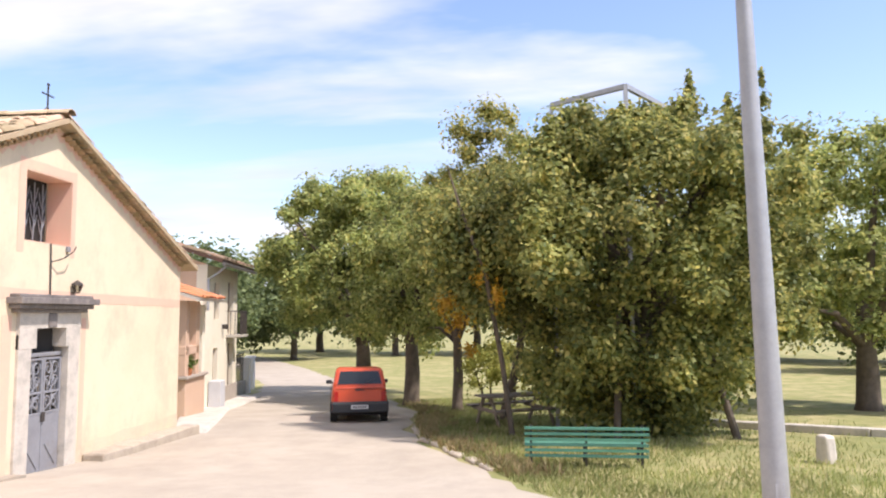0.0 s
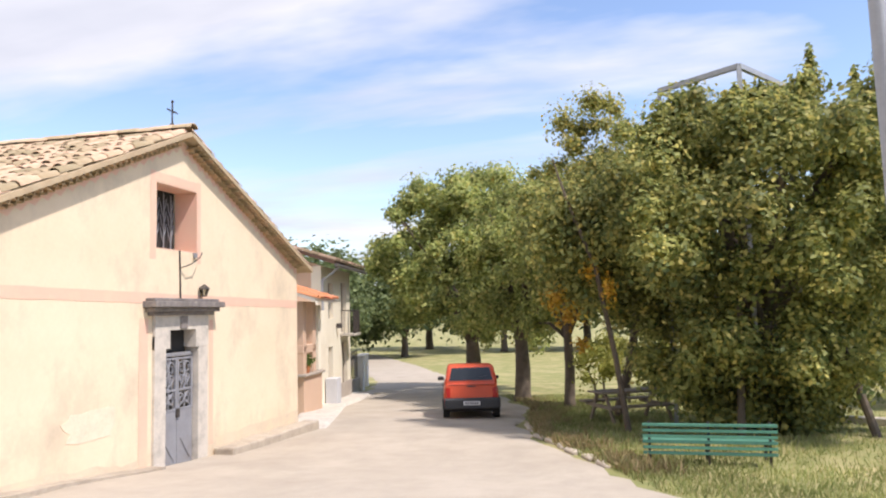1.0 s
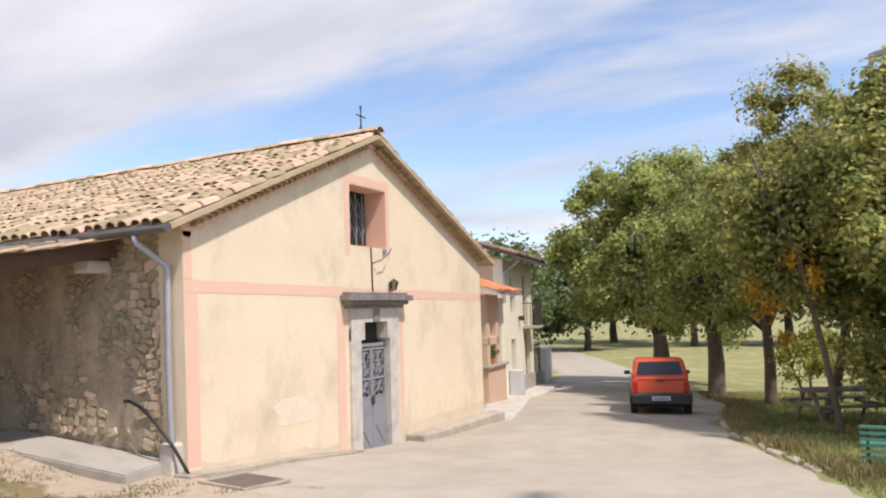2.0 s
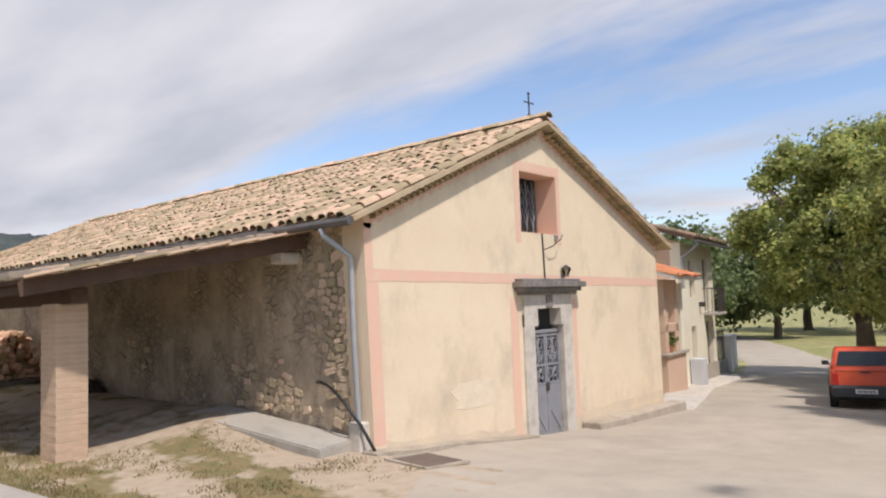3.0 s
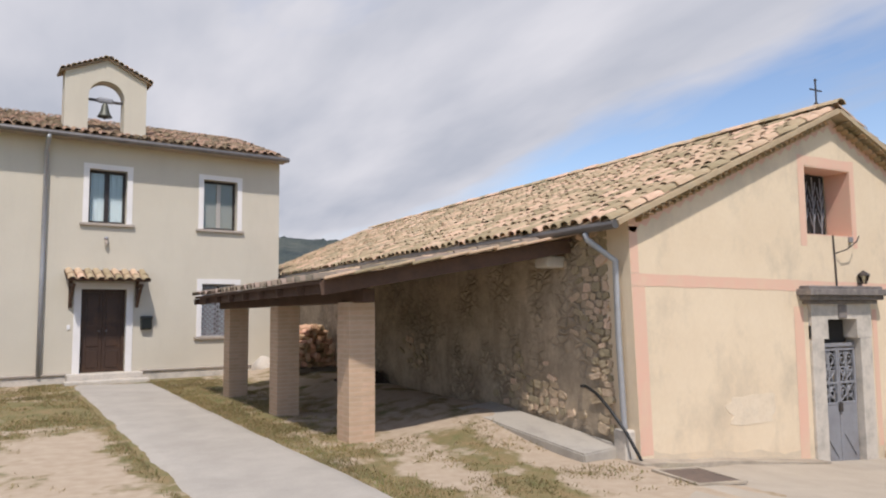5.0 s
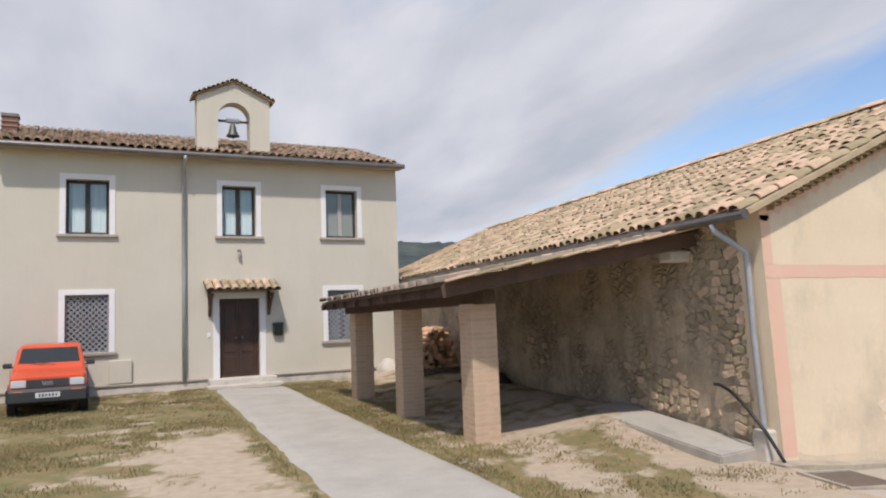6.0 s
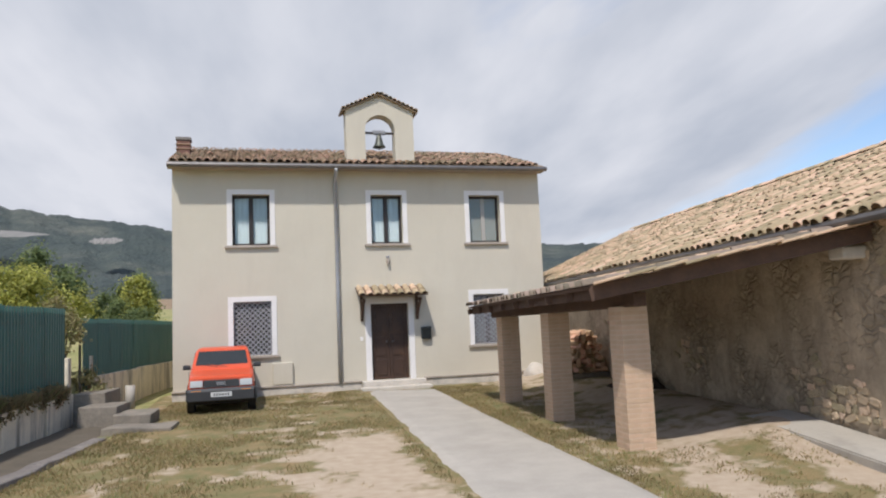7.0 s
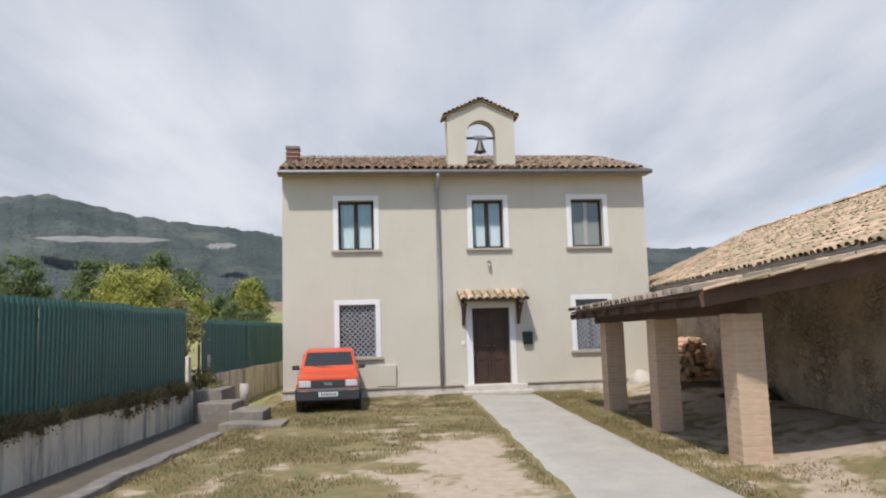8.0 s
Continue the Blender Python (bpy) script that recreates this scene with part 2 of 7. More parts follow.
BENCHG = mat("green_bench_paint", (0.10, 0.27, 0.19), (0.07, 0.20, 0.14), rough=0.45, scale=5, bump=0.1, vary=0.15)
BARK = mat("tree_bark", (0.16, 0.125, 0.09), (0.09, 0.07, 0.055), scale=4, fine=18, bump=0.9, depth=0.03)
HILL = mat("wooded_hill", (0.032, 0.047, 0.048), (0.072, 0.088, 0.076), scale=0.022, fine=0.12, bump=1.0, depth=14, stain=(0.19, 0.185, 0.145), stain_scale=0.012, stain_amount=0.7)
ROCK = mat("bare_quarry_rock", (0.27, 0.25, 0.23), (0.16, 0.155, 0.14), scale=0.03, fine=0.4, bump=0.4, depth=2)


def rubble_mat():
    """Rubble masonry: stones of mixed colour in deep joints, half covered by crumbling render."""
    m = mat("rubble_masonry", (0.55, 0.44, 0.315), (0.31, 0.25, 0.18), scale=1.6, fine=11, bump=0.0, stain=(0.20, 0.16, 0.12), stain_scale=1.5, stain_amount=0.75, stretch=(1.0, 1.3, 0.4))
    n, l = m.node_tree.nodes, m.node_tree.links
    b = n["Principled BSDF"]
    render_col = b.inputs["Base Color"].links[0].from_socket
    co, warp, vm = n.new("ShaderNodeTexCoord"), n.new("ShaderNodeTexNoise"), n.new("ShaderNodeVectorMath")
    warp.inputs["Scale"].default_value = 5.0
    l.new(co.outputs["Object"], warp.inputs["Vector"])
    vm.operation = "MULTIPLY_ADD"
    l.new(warp.outputs["Color"], vm.inputs[0])
    vm.inputs[1].default_value = (0.22, 0.22, 0.22)
    l.new(co.outputs["Object"], vm.inputs[2])
    mp = n.new("ShaderNodeMapping")
    mp.inputs["Scale"].default_value = (1.0, 5.4, 8.5)
    l.new(vm.outputs[0], mp.inputs[0])
    vc, ve = n.new("ShaderNodeTexVoronoi"), n.new("ShaderNodeTexVoronoi")
    ve.feature = "DISTANCE_TO_EDGE"
    for v in (vc, ve):
        v.inputs["Scale"].default_value = 1.0
        l.new(mp.outputs[0], v.inputs["Vector"])
    sep = n.new("ShaderNodeSeparateColor")
    l.new(vc.outputs["Color"], sep.inputs[0])
    ramp = n.new("ShaderNodeValToRGB")
    e = ramp.color_ramp.elements
    e[0].color, e[1].color = (0.30, 0.24, 0.17, 1), (0.62, 0.49, 0.33, 1)
    mid = e.new(0.5)
    mid.color = (0.45, 0.36, 0.25, 1)
    l.new(sep.outputs[0], ramp.inputs[0])
    joint = n.new("ShaderNodeMapRange")
    joint.inputs["From Max"].default_value = 0.24
    l.new(ve.outputs["Distance"], joint.inputs["Value"])
    mj = n.new("ShaderNodeMix")
    mj.data_type = "RGBA"
    mj.inputs["A"].default_value = (0.17, 0.138, 0.102, 1)
    l.new(joint.outputs[0], mj.inputs["Factor"])
    l.new(ramp.outputs[0], mj.inputs["B"])
    mask = n.new("ShaderNodeTexNoise")
    mask.inputs["Scale"].default_value, mask.inputs["Detail"].default_value, mask.inputs["Roughness"].default_value = 0.9, 9, 0.72
    l.new(co.outputs["Object"], mask.inputs["Vector"])
    mk = n.new("ShaderNodeMapRange")
    mk.inputs["From Min"].default_value, mk.inputs["From Max"].default_value = 0.32, 0.55
    l.new(mask.outputs["Fac"], mk.inputs["Value"])
    mx = n.new("ShaderNodeMix")
    mx.data_type = "RGBA"
    l.new(mk.outputs[0], mx.inputs["Factor"])
    l.new(mj.outputs["Result"], mx.inputs["A"])
    l.new(render_col, mx.inputs["B"])
    l.new(mx.outputs["Result"], b.inputs["Base Color"])
    hm = n.new("ShaderNodeMix")
    l.new(mk.outputs[0], hm.inputs["Factor"])
    l.new(joint.outputs[0], hm.inputs["A"])
    l.new(mask.outputs["Fac"], hm.inputs["B"])
    bp = n.new("ShaderNodeBump")
    bp.inputs["Strength"].default_value, bp.inputs["Distance"].default_value = 1.0, 0.05
    l.new(hm.outputs[0], bp.inputs["Height"])
    l.new(bp.outputs[0], b.inputs["Normal"])
    return m


RUBBLE2 = rubble_mat()


# ---- mesh helpers ----
def thing(name, label, category, at=None, group="", kind=""):
    ob = new(name)
    ob.empty_display_size = 0.2
    if at is not None:
        ob.matrix_basis = at
    return tagged(ob, label, category, group, kind)


def part(name, bm, material, parent=None, label="", smooth=False):
    me = bpy.data.meshes.new(name)
    if isinstance(bm, bmesh.types.BMesh):
        bm.normal_update()
        bm.to_mesh(me)
        bm.free()
    else:
        me.from_pydata(*bm)
        me.update()
    if smooth:
        me.polygons.foreach_set("use_smooth", [True] * len(me.polygons))
    me.materials.append(material)
    ob = new(name, me)
    ob.parent = parent
    return tagged(ob, label)


def box(x0, y0, z0, x1, y1, z1, bevel=0.0, bm=None):
    out = bm or bmesh.new()
    vs = [out.verts.new(p) for p in ((x0, y0, z0), (x1, y0, z0), (x1, y1, z0), (x0, y1, z0), (x0, y0, z1), (x1, y0, z1), (x1, y1, z1), (x0, y1, z1))]
    fs = [out.faces.new([vs[i] for i in f]) for f in ((3, 2, 1, 0), (4, 5, 6, 7), (0, 1, 5, 4), (1, 2, 6, 5), (2, 3, 7, 6), (3, 0, 4, 7))]
    if bevel:
        es = list({e for f in fs for e in f.edges})
        bmesh.ops.bevel(out, geom=es, offset=bevel, segments=2, profile=0.5, affect="EDGES")
    return out


def tube(points, radii, sides=8, bm=None, cap=True):
    """A round bar through points; radii one number or one a point."""
    out = bm or bmesh.new()
    pts = [Vector(p) for p in points]
    rr = radii if isinstance(radii, (list, tuple)) else [radii] * len(pts)
    rings, side = [], None
    for i, p in enumerate(pts):
        d = (pts[min(i + 1, len(pts) - 1)] - pts[max(i - 1, 0)]).normalized()
        ref = side if side is not None else (Vector((1, 0, 0)) if abs(d.x) < 0.8 else Vector((0, 1, 0)))
        side = (ref - d * ref.dot(d)).normalized()
        up = d.cross(side)
        rings.append([out.verts.new(p + rr[i] * (math.cos(a) * side + math.sin(a) * up)) for a in [2 * math.pi * k / sides for k in range(sides)]])
    for a, b in zip(rings, rings[1:]):
        for k in range(sides):
            out.faces.new((a[k], a[(k + 1) % sides], b[(k + 1) % sides], b[k]))
    if cap:
        out.faces.new(rings[0][::-1])
        out.faces.new(rings[-1])
    return out


def beam(p, q, w, h, up=(0, 0, 1), bevel=0.0, bm=None):
    """A squared bar from p to q."""
    p, q = Vector(p), Vector(q)
    d = (q - p).normalized()
    s = d.cross(Vector(up)).normalized()
    u = s.cross(d)
    out = bm or bmesh.new()
    vs = [out.verts.new(c + s * a * w / 2 + u * b * h / 2) for c in (p, q) for a, b in ((-1, -1), (1, -1), (1, 1), (-1, 1))]
    fs = [out.faces.new([vs[i] for i in f]) for f in ((0, 1, 2, 3), (7, 6, 5, 4), (0, 4, 5, 1), (1, 5, 6, 2), (2, 6, 7, 3), (3, 7, 4, 0))]
    if bevel:
        bmesh.ops.bevel(out, geom=list({e for f in fs for e in f.edges}), offset=bevel, segments=1, affect="EDGES")
    return out


def wall(x0, x1, z0, z1, thick, holes=(), bm=None):
    """An upright wall in the xz plane, front at y = 0, with openings (x0, z0, x1, z1) through it."""
    out = bm or bmesh.new()
    holes = [(max(h[0], x0), max(h[1], z0), min(h[2], x1), min(h[3], z1)) for h in holes]
    xs = sorted({x0, x1, *[h[0] for h in holes], *[h[2] for h in holes]})
    zs = sorted({z0, z1, *[h[1] for h in holes], *[h[3] for h in holes]})
    solid = {}
    for i in range(len(xs) - 1):
        for k in range(len(zs) - 1):
            cx, cz = (xs[i] + xs[i + 1]) / 2, (zs[k] + zs[k + 1]) / 2
            solid[i, k] = not any(h[0] < cx < h[2] and h[1] < cz < h[3] for h in holes)
    def quad(*ps):
        out.faces.new([out.verts.new(p) for p in ps])
    for (i, k), s in solid.items():
        a, b, c, d = xs[i], xs[i + 1], zs[k], zs[k + 1]
        if s:
            quad((a, 0, c), (b, 0, c), (b, 0, d), (a, 0, d))
            quad((b, thick, c), (a, thick, c), (a, thick, d), (b, thick, d))
            if not solid.get((i - 1, k)): quad((a, thick, c), (a, 0, c), (a, 0, d), (a, thick, d))
            if not solid.get((i + 1, k)): quad((b, 0, c), (b, thick, c), (b, thick, d), (b, 0, d))
            if not solid.get((i, k - 1)): quad((a, thick, c), (b, thick, c), (b, 0, c), (a, 0, c))
            if not solid.get((i, k + 1)): quad((a, 0, d), (b, 0, d), (b, thick, d), (a, thick, d))
    bmesh.ops.remove_doubles(out, verts=out.verts[:], dist=0.0005)
    return out


def tile_shape(r0=0.098, r1=0.082, length=0.46, sides=6, thick=0.016):
    """One barrel tile: along +y up the slope, hollow below."""
    v, f = [], []
    for y, r in ((0.0, r0), (length, r1)):
        for k in range(sides + 1):
            a = math.pi * k / sides
            v.append((-r * math.cos(a), y, r * 0.82 * math.sin(a)))
    for k in range(sides + 1):
        a = math.pi * k / sides
        v.append((-(r0 - thick) * math.cos(a), 0.0, (r0 - thick) * 0.82 * math.sin(a)))
    n = sides + 1
    for k in range(sides):
        f.append((k + 1, k, n + k, n + k + 1))
        f.append((k, k + 1, 2 * n + k + 1, 2 * n + k))
    return v, f


TILE_V, TILE_F = tile_shape()


def joined(shape, mats):
    v0, f0 = np.array(shape[0]), shape[1]
    h = np.c_[v0, np.ones(len(v0))]
    vs = np.concatenate([(h @ np.array(m).T)[:, :3] for m in mats])
    fs = [tuple(i + k * len(v0) for i in f) for k in range(len(mats)) for f in f0]
    return vs.tolist(), [], fs


def tile_field(origin, along, up, cols, rows, spacing=0.215, step=0.335, jitter=0.016, seed=1):
    """Poses of barrel tiles over a slope: origin at the eave's corner, along the eave, up the slope."""
    rnd = random.Random(seed)
    u, v = Vector(along).normalized(), Vector(up).normalized()
    n = u.cross(v)
    out = []
    for c in range(cols):
        for r in range(rows):
            p = Vector(origin) + u * (spacing * (c + 0.5) + rnd.uniform(-jitter, jitter)) + v * (step * r - 0.05 + rnd.uniform(-0.035, 0.035)) + n * (0.015 + rnd.uniform(0, 0.02))
            m = Matrix((u, v, n)).transposed().to_4x4()
            m.translation = p
            out.append(((c, r), m @ pose(0, 0, 0, -2.6 + rnd.uniform(-1.5, 1.5), 0, rnd.uniform(-4, 4))))
    return out


def tiles(parent, field, near, material, material_j, name="tile"):
    """The near tiles as pieces of their own on one mesh, the rest joined."""
    me = bpy.data.meshes.new(name)
    me.from_pydata(TILE_V, [], TILE_F)
    me.update()
    me.polygons.foreach_set("use_smooth", [True] * len(me.polygons))
    me.materials.append(material)
    rest = []
    for key, m in field:
        if near(*key):
            ob = new(name, me)
            ob.parent, ob.matrix_basis = parent, m
        else:
            rest.append(m)
    if rest:
        tagged(part(name + "s_beyond", joined((TILE_V, TILE_F), rest), material_j, parent, smooth=True), kind="stuff")


def smooth01(a, b, x):
    t = min(1.0, max(0.0, (x - a) / (b - a)))
    return t * t * (3 - 2 * t)


# ---- ground ----
SLOPE_X = [-400, -12, -0.5, 1.5, 4.5, 9.0, 12.5, 20, 40, 90, 400]
SLOPE_Z = [0.0, 0.0, -0.02, -0.2, -0.52, -0.70, -0.92, -1.35, -1.9, -2.4, -3.0]


def ground_z(x, y):
    s = sum(float(np.interp(x + d, SLOPE_X, SLOPE_Z)) for d in (-0.8, -0.4, 0.0, 0.4, 0.8)) / 5
    s *= 1 - 0.05 * smooth01(-4.5, -9.0, y)
    yard = 0.011 * max(0.0, min(y, 16.0))
    wall_side = 0.30 * smooth01(-2.3, -0.2, x) * smooth01(0.2, 3.2, y) * (1 - smooth01(1.0, 4.0, x))
    bank = 0.92 * smooth01(-12.45, -12.75, x) + 0.055 * min(60.0, max(0.0, -12.7 - x)) + 0.05 * min(80.0, max(0.0, y - 22.0)) * (1 - smooth01(0.0, 30.0, x))
    hollow = 0.02 * noise.noise((x * 0.4, y * 0.4, 2.0))
    return s + yard * (1 - smooth01(-0.5, 3.0, x)) + wall_side + bank + hollow


def strip(name, left, right, material, lift, n=60, m=14, edge=0.0, seed=3, parent=None):
    """A sheet that follows the ground between two lines, its edges slightly ragged."""
    def along(line, t):
        d = [0.0]
        for p, q in zip(line, line[1:]):
            d.append(d[-1] + math.dist(p, q))
        return np.array([np.interp(t * d[-1], d, [p[k] for p in line]) for k in (0, 1)])
    bm = bmesh.new()
    grid = []
    for i in range(n + 1):
        a, b = along(left, i / n), along(right, i / n)
        row = []
        for k in range(m + 1):
            p = a + (b - a) * k / m
            if k in (0, m) and edge:
                p = p + edge * np.array([noise.noise((p[0] * 1.3, p[1] * 1.3, seed)) + 0.6 * noise.noise((p[0] * 4.1, p[1] * 4.1, seed)), noise.noise((p[1] * 1.3, p[0] * 1.3, seed + 5))])
            row.append(bm.verts.new((p[0], p[1], ground_z(p[0], p[1]) + (lift if 0 < k < m and 0 < i < n else -0.03))))
        grid.append(row)
    for i in range(n):
        for k in range(m):
            bm.faces.new((grid[i][k], grid[i + 1][k], grid[i + 1][k + 1], grid[i][k + 1]))
    bmesh.ops.recalc_face_normals(bm, faces=bm.faces[:])
    if sum(f.normal.z for f in bm.faces) < 0:
        bmesh.ops.reverse_faces(bm, faces=bm.faces[:])
    return part(name, bm, material, parent, smooth=True)


def soil_mat(name, grass1, grass2, soil1, soil2, scale, low, high, bump=0.6):
    """Turf with bare soil showing through in patches."""
    m = mat(name, grass1, grass2, scale=2.5, fine=45, bump=bump, depth=0.03, rough=0.95, spec=0.2)
    n, l = m.node_tree.nodes, m.node_tree.links
    b = n["Principled BSDF"]
    old = b.inputs["Base Color"].links[0].from_socket
    co = n.new("ShaderNodeTexCoord")
    ns = n.new("ShaderNodeTexNoise")
    ns.inputs["Scale"].default_value, ns.inputs["Detail"].default_value, ns.inputs["Roughness"].default_value = scale, 9, 0.68
    l.new(co.outputs["Object"], ns.inputs["Vector"])
    mr = n.new("ShaderNodeMapRange")
    mr.inputs["From Min"].default_value, mr.inputs["From Max"].default_value = low, high
    l.new(ns.outputs["Fac"], mr.inputs["Value"])
    n2 = n.new("ShaderNodeTexNoise")
    n2.inputs["Scale"].default_value, n2.inputs["Detail"].default_value = 6, 8
    l.new(co.outputs["Object"], n2.inputs["Vector"])
    soil = n.new("ShaderNodeMix")
    soil.data_type = "RGBA"
    soil.inputs["A"].default_value, soil.inputs["B"].default_value = (*soil1, 1), (*soil2, 1)
    l.new(n2.outputs["Fac"], soil.inputs["Factor"])
    mx = n.new("ShaderNodeMix")
    mx.data_type = "RGBA"
    l.new(mr.outputs[0], mx.inputs["Factor"])
    l.new(old, mx.inputs["A"])
    l.new(soil.outputs["Result"], mx.inputs["B"])
    l.new(mx.outputs["Result"], b.inputs["Base Color"])
    return m


MEADOW = soil_mat("meadow_turf", (0.30, 0.285, 0.115), (0.17, 0.19, 0.07), (0.46, 0.38, 0.20), (0.34, 0.30, 0.15), 0.8, 0.44, 0.66)
YARD = soil_mat("yard_dry_turf", (0.30, 0.205, 0.11), (0.125, 0.14, 0.055), (0.52, 0.43, 0.325), (0.34, 0.255, 0.175), 1.3, 0.58, 0.72)

xs = sorted({*np.arange(-16, 44, 0.75).round(2), *[-12.45, -12.6, -12.75, -700, -400, -200, -120, -80, -50, -35, -25, -20, 50, 60, 75, 100, 140, 200, 300, 500, 900]})
ys = sorted({*np.arange(-22, 24, 0.75).round(2), *[-700, -400, -200, -120, -80, -50, -35, -28, 30, 40, 55, 75, 100, 140, 200, 300, 500, 900]})
bm = bmesh.new()
grid = [[bm.verts.new((x, y, ground_z(x, y) - 0.03)) for y in ys] for x in xs]
for i in range(len(xs) - 1):
    for k in range(len(ys) - 1):
        bm.faces.new((grid[i][k], grid[i + 1][k], grid[i + 1][k + 1], grid[i][k + 1]))
ground = tagged(part("ground", bm, MEADOW, smooth=True), "uneven green and straw-coloured meadow turf", "ground", kind="structure")

ROAD_L = [(-30, -6.0), (-12, -5.0), (-6, -4.2), (-2.5, -2.4), (-0.6, -1.2), (1.0, -0.2), (2, 0.25), (5, 0.25), (9.2, 0.0), (12, 0.9), (16, 1.9), (22, 2.9), (30, 5.2), (42, 10.5), (60, 21)]
ROAD_R = [(-30, -17.0), (-12, -16.5), (-5, -14.0), (0, -9.4), (2.76, -7.5), (4.95, -6.83), (6.8, -6.0), (8.74, -5.24), (12, -4.7), (16.4, -4.3), (22, -2.6), (35, 2.6), (46, 7.5), (64, 17)]
road = tagged(strip("road", ROAD_L, ROAD_R, ROAD, 0.012, n=150, m=24, edge=0.35), "pale worn asphalt lane and forecourt", "road", kind="structure")
PATH_L = [(-5.12, -4.2), (-5.38, 1.4), (-6.08, 12.75)]


def path_left(y):
    return float(np.interp(y, [p[1] for p in PATH_L], [p[0] for p in PATH_L]))


def bare_amount(x, y):
    """How far the turf is worn away: the track beside the path, the forecourt, the floor of the lean-to."""
    d = path_left(y) - x
    track = smooth01(-0.1, 0.5, d) * (1 - smooth01(1.2, 2.7, d)) * (1 - smooth01(3.5, 7.5, y))
    court = smooth01(-3.3, -2.3, x) * (1 - smooth01(2.8, 3.8, y) * 0.35)
    rim = 0.75 * (1 - smooth01(-4.2, -2.2, y))
    worn = 0.32 * smooth01(10.0, 12.0, y) * smooth01(-9.0, -7.5, x) * smooth01(0.2, 1.0, d)
    tufts = 0.9 * (1 - smooth01(0.15, 0.6, abs(x - float(np.interp(y, [-2.0, 0.0, 2.6], [-2.3, -1.75, -1.35]))))) * (1 - smooth01(2.2, 3.0, y))
    return max(track, court, rim, worn) + 0.45 * noise.noise((x * 0.7, y * 0.7, 6.0)) + 0.6 * noise.noise((x * 1.7, y * 1.7, 2.0)) + 0.5 * noise.noise((x * 3.7, y * 3.7, 9.0)) + 0.3 * noise.noise((x * 7.9, y * 7.9, 4.0)) - tufts


yard = tagged(strip("yard", [(-11.0, -5.5), (-11.0, 8.0), (-11.9, 15.0)], [(0.4, -2.4), (0.02, 0.7), (0.3, 16.0)], YARD, 0.010, n=150, m=100), "dry trampled turf and bare sand before the house", "yard", kind="structure")
worn = yard.data.attributes.new("worn", "FLOAT", "POINT")
worn.data.foreach_set("value", [bare_amount(v.co.x, v.co.y) for v in yard.data.vertices])
n_, l_ = YARD.node_tree.nodes, YARD.node_tree.links
at_ = n_.new("ShaderNodeAttribute")
at_.attribute_name = "worn"
mask_ = [q for q in n_ if q.type == "MAP_RANGE"][-1]
sum_ = n_.new("ShaderNodeMath")
sum_.operation = "MULTIPLY_ADD"
l_.new(at_.outputs["Fac"], sum_.inputs[0])
sum_.inputs[1].default_value = 0.30
l_.new(mask_.inputs["Value"].links[0].from_socket, sum_.inputs[2])
l_.new(sum_.outputs[0], mask_.inputs["Value"])
path = tagged(strip("concrete_path", PATH_L, [(-3.35, -4.2), (-3.44, 0.8), (-3.68, 3.8), (-3.80, 6.0), (-4.16, 12.6)], PATHC, 0.045, n=110, m=14, edge=0.10), "grey concrete path leading to the house door", "path", kind="structure")

# ---- chapel ----
CW, CL, RX, RZ = 8.97, 19.0, 4.36, 4.98      # width, length, ridge line
EL, ER = 3.09, 3.04                            # wall tops at the two sides
chapel = thing("chapel", "small ochre plastered chapel with pink painted bands and old tiled roof", "chapel")


def lean(z):
    """The old corner leans: its foot stands further in than its top."""
    return 0.125 - 0.034 * z


def lean_in(b):
    for v in b.verts:
        v.co.x += lean(v.co.z) * max(0.0, 1 - max(v.co.x, 0.0) / 1.5)


WIN = (3.70, 3.02, 4.88, 4.11)
bm = wall(0, CW, -0.9, 5.3, 0.5, [(3.87, -0.60, 4.92, 1.72), WIN])
for (x, z), side in (((0, EL), -1), ((CW, ER), 1)):
    d = Vector((RX - x, 0, RZ - z))
    nrm = Vector((-d.z, 0, d.x)) if side < 0 else Vector((d.z, 0, -d.x))
    bmesh.ops.bisect_plane(bm, geom=bm.verts[:] + bm.edges[:] + bm.faces[:], plane_co=(x, 0, z), plane_no=nrm, clear_outer=True)
lean_in(bm)
part("front_wall", bm, PLASTER, chapel)
# side walls and back
side = wall(0.0, CL - 0.5, -0.4, EL + 0.05, 0.5)
bmesh.ops.subdivide_edges(side, edges=side.edges[:], cuts=3, use_grid_fill=True)
bmesh.ops.rotate(side, verts=side.verts[:], cent=(0, 0, 0), matrix=Matrix.Rotation(radians(90), 3, "Z"))
bmesh.ops.translate(side, verts=side.verts[:], vec=(0.5, 0.5, 0))
for v in side.verts:
    v.co.x += lean(v.co.z)
part("side_wall", side, RUBBLE2, chapel, "rough rubble wall with crumbling render")
bm = box(CW - 0.5, 0.5, -1.2, CW, CL, ER)
part("side_wall", bm, PLASTER, chapel)
bm = wall(0.5, CW - 0.5, -0.9, 5.2, 0.4)
for (x, z), sd in (((0, EL), -1), ((CW, ER), 1)):
    d = Vector((RX - x, 0, RZ - z))
    nrm = Vector((-d.z, 0, d.x)) if sd < 0 else Vector((d.z, 0, -d.x))
    bmesh.ops.bisect_plane(bm, geom=bm.verts[:] + bm.edges[:] + bm.faces[:], plane_co=(x, 0, z), plane_no=nrm, clear_outer=True)
bmesh.ops.translate(bm, verts=bm.verts[:], vec=(0, CL - 0.4, 0))
part("back_wall", bm, RUBBLE, chapel)
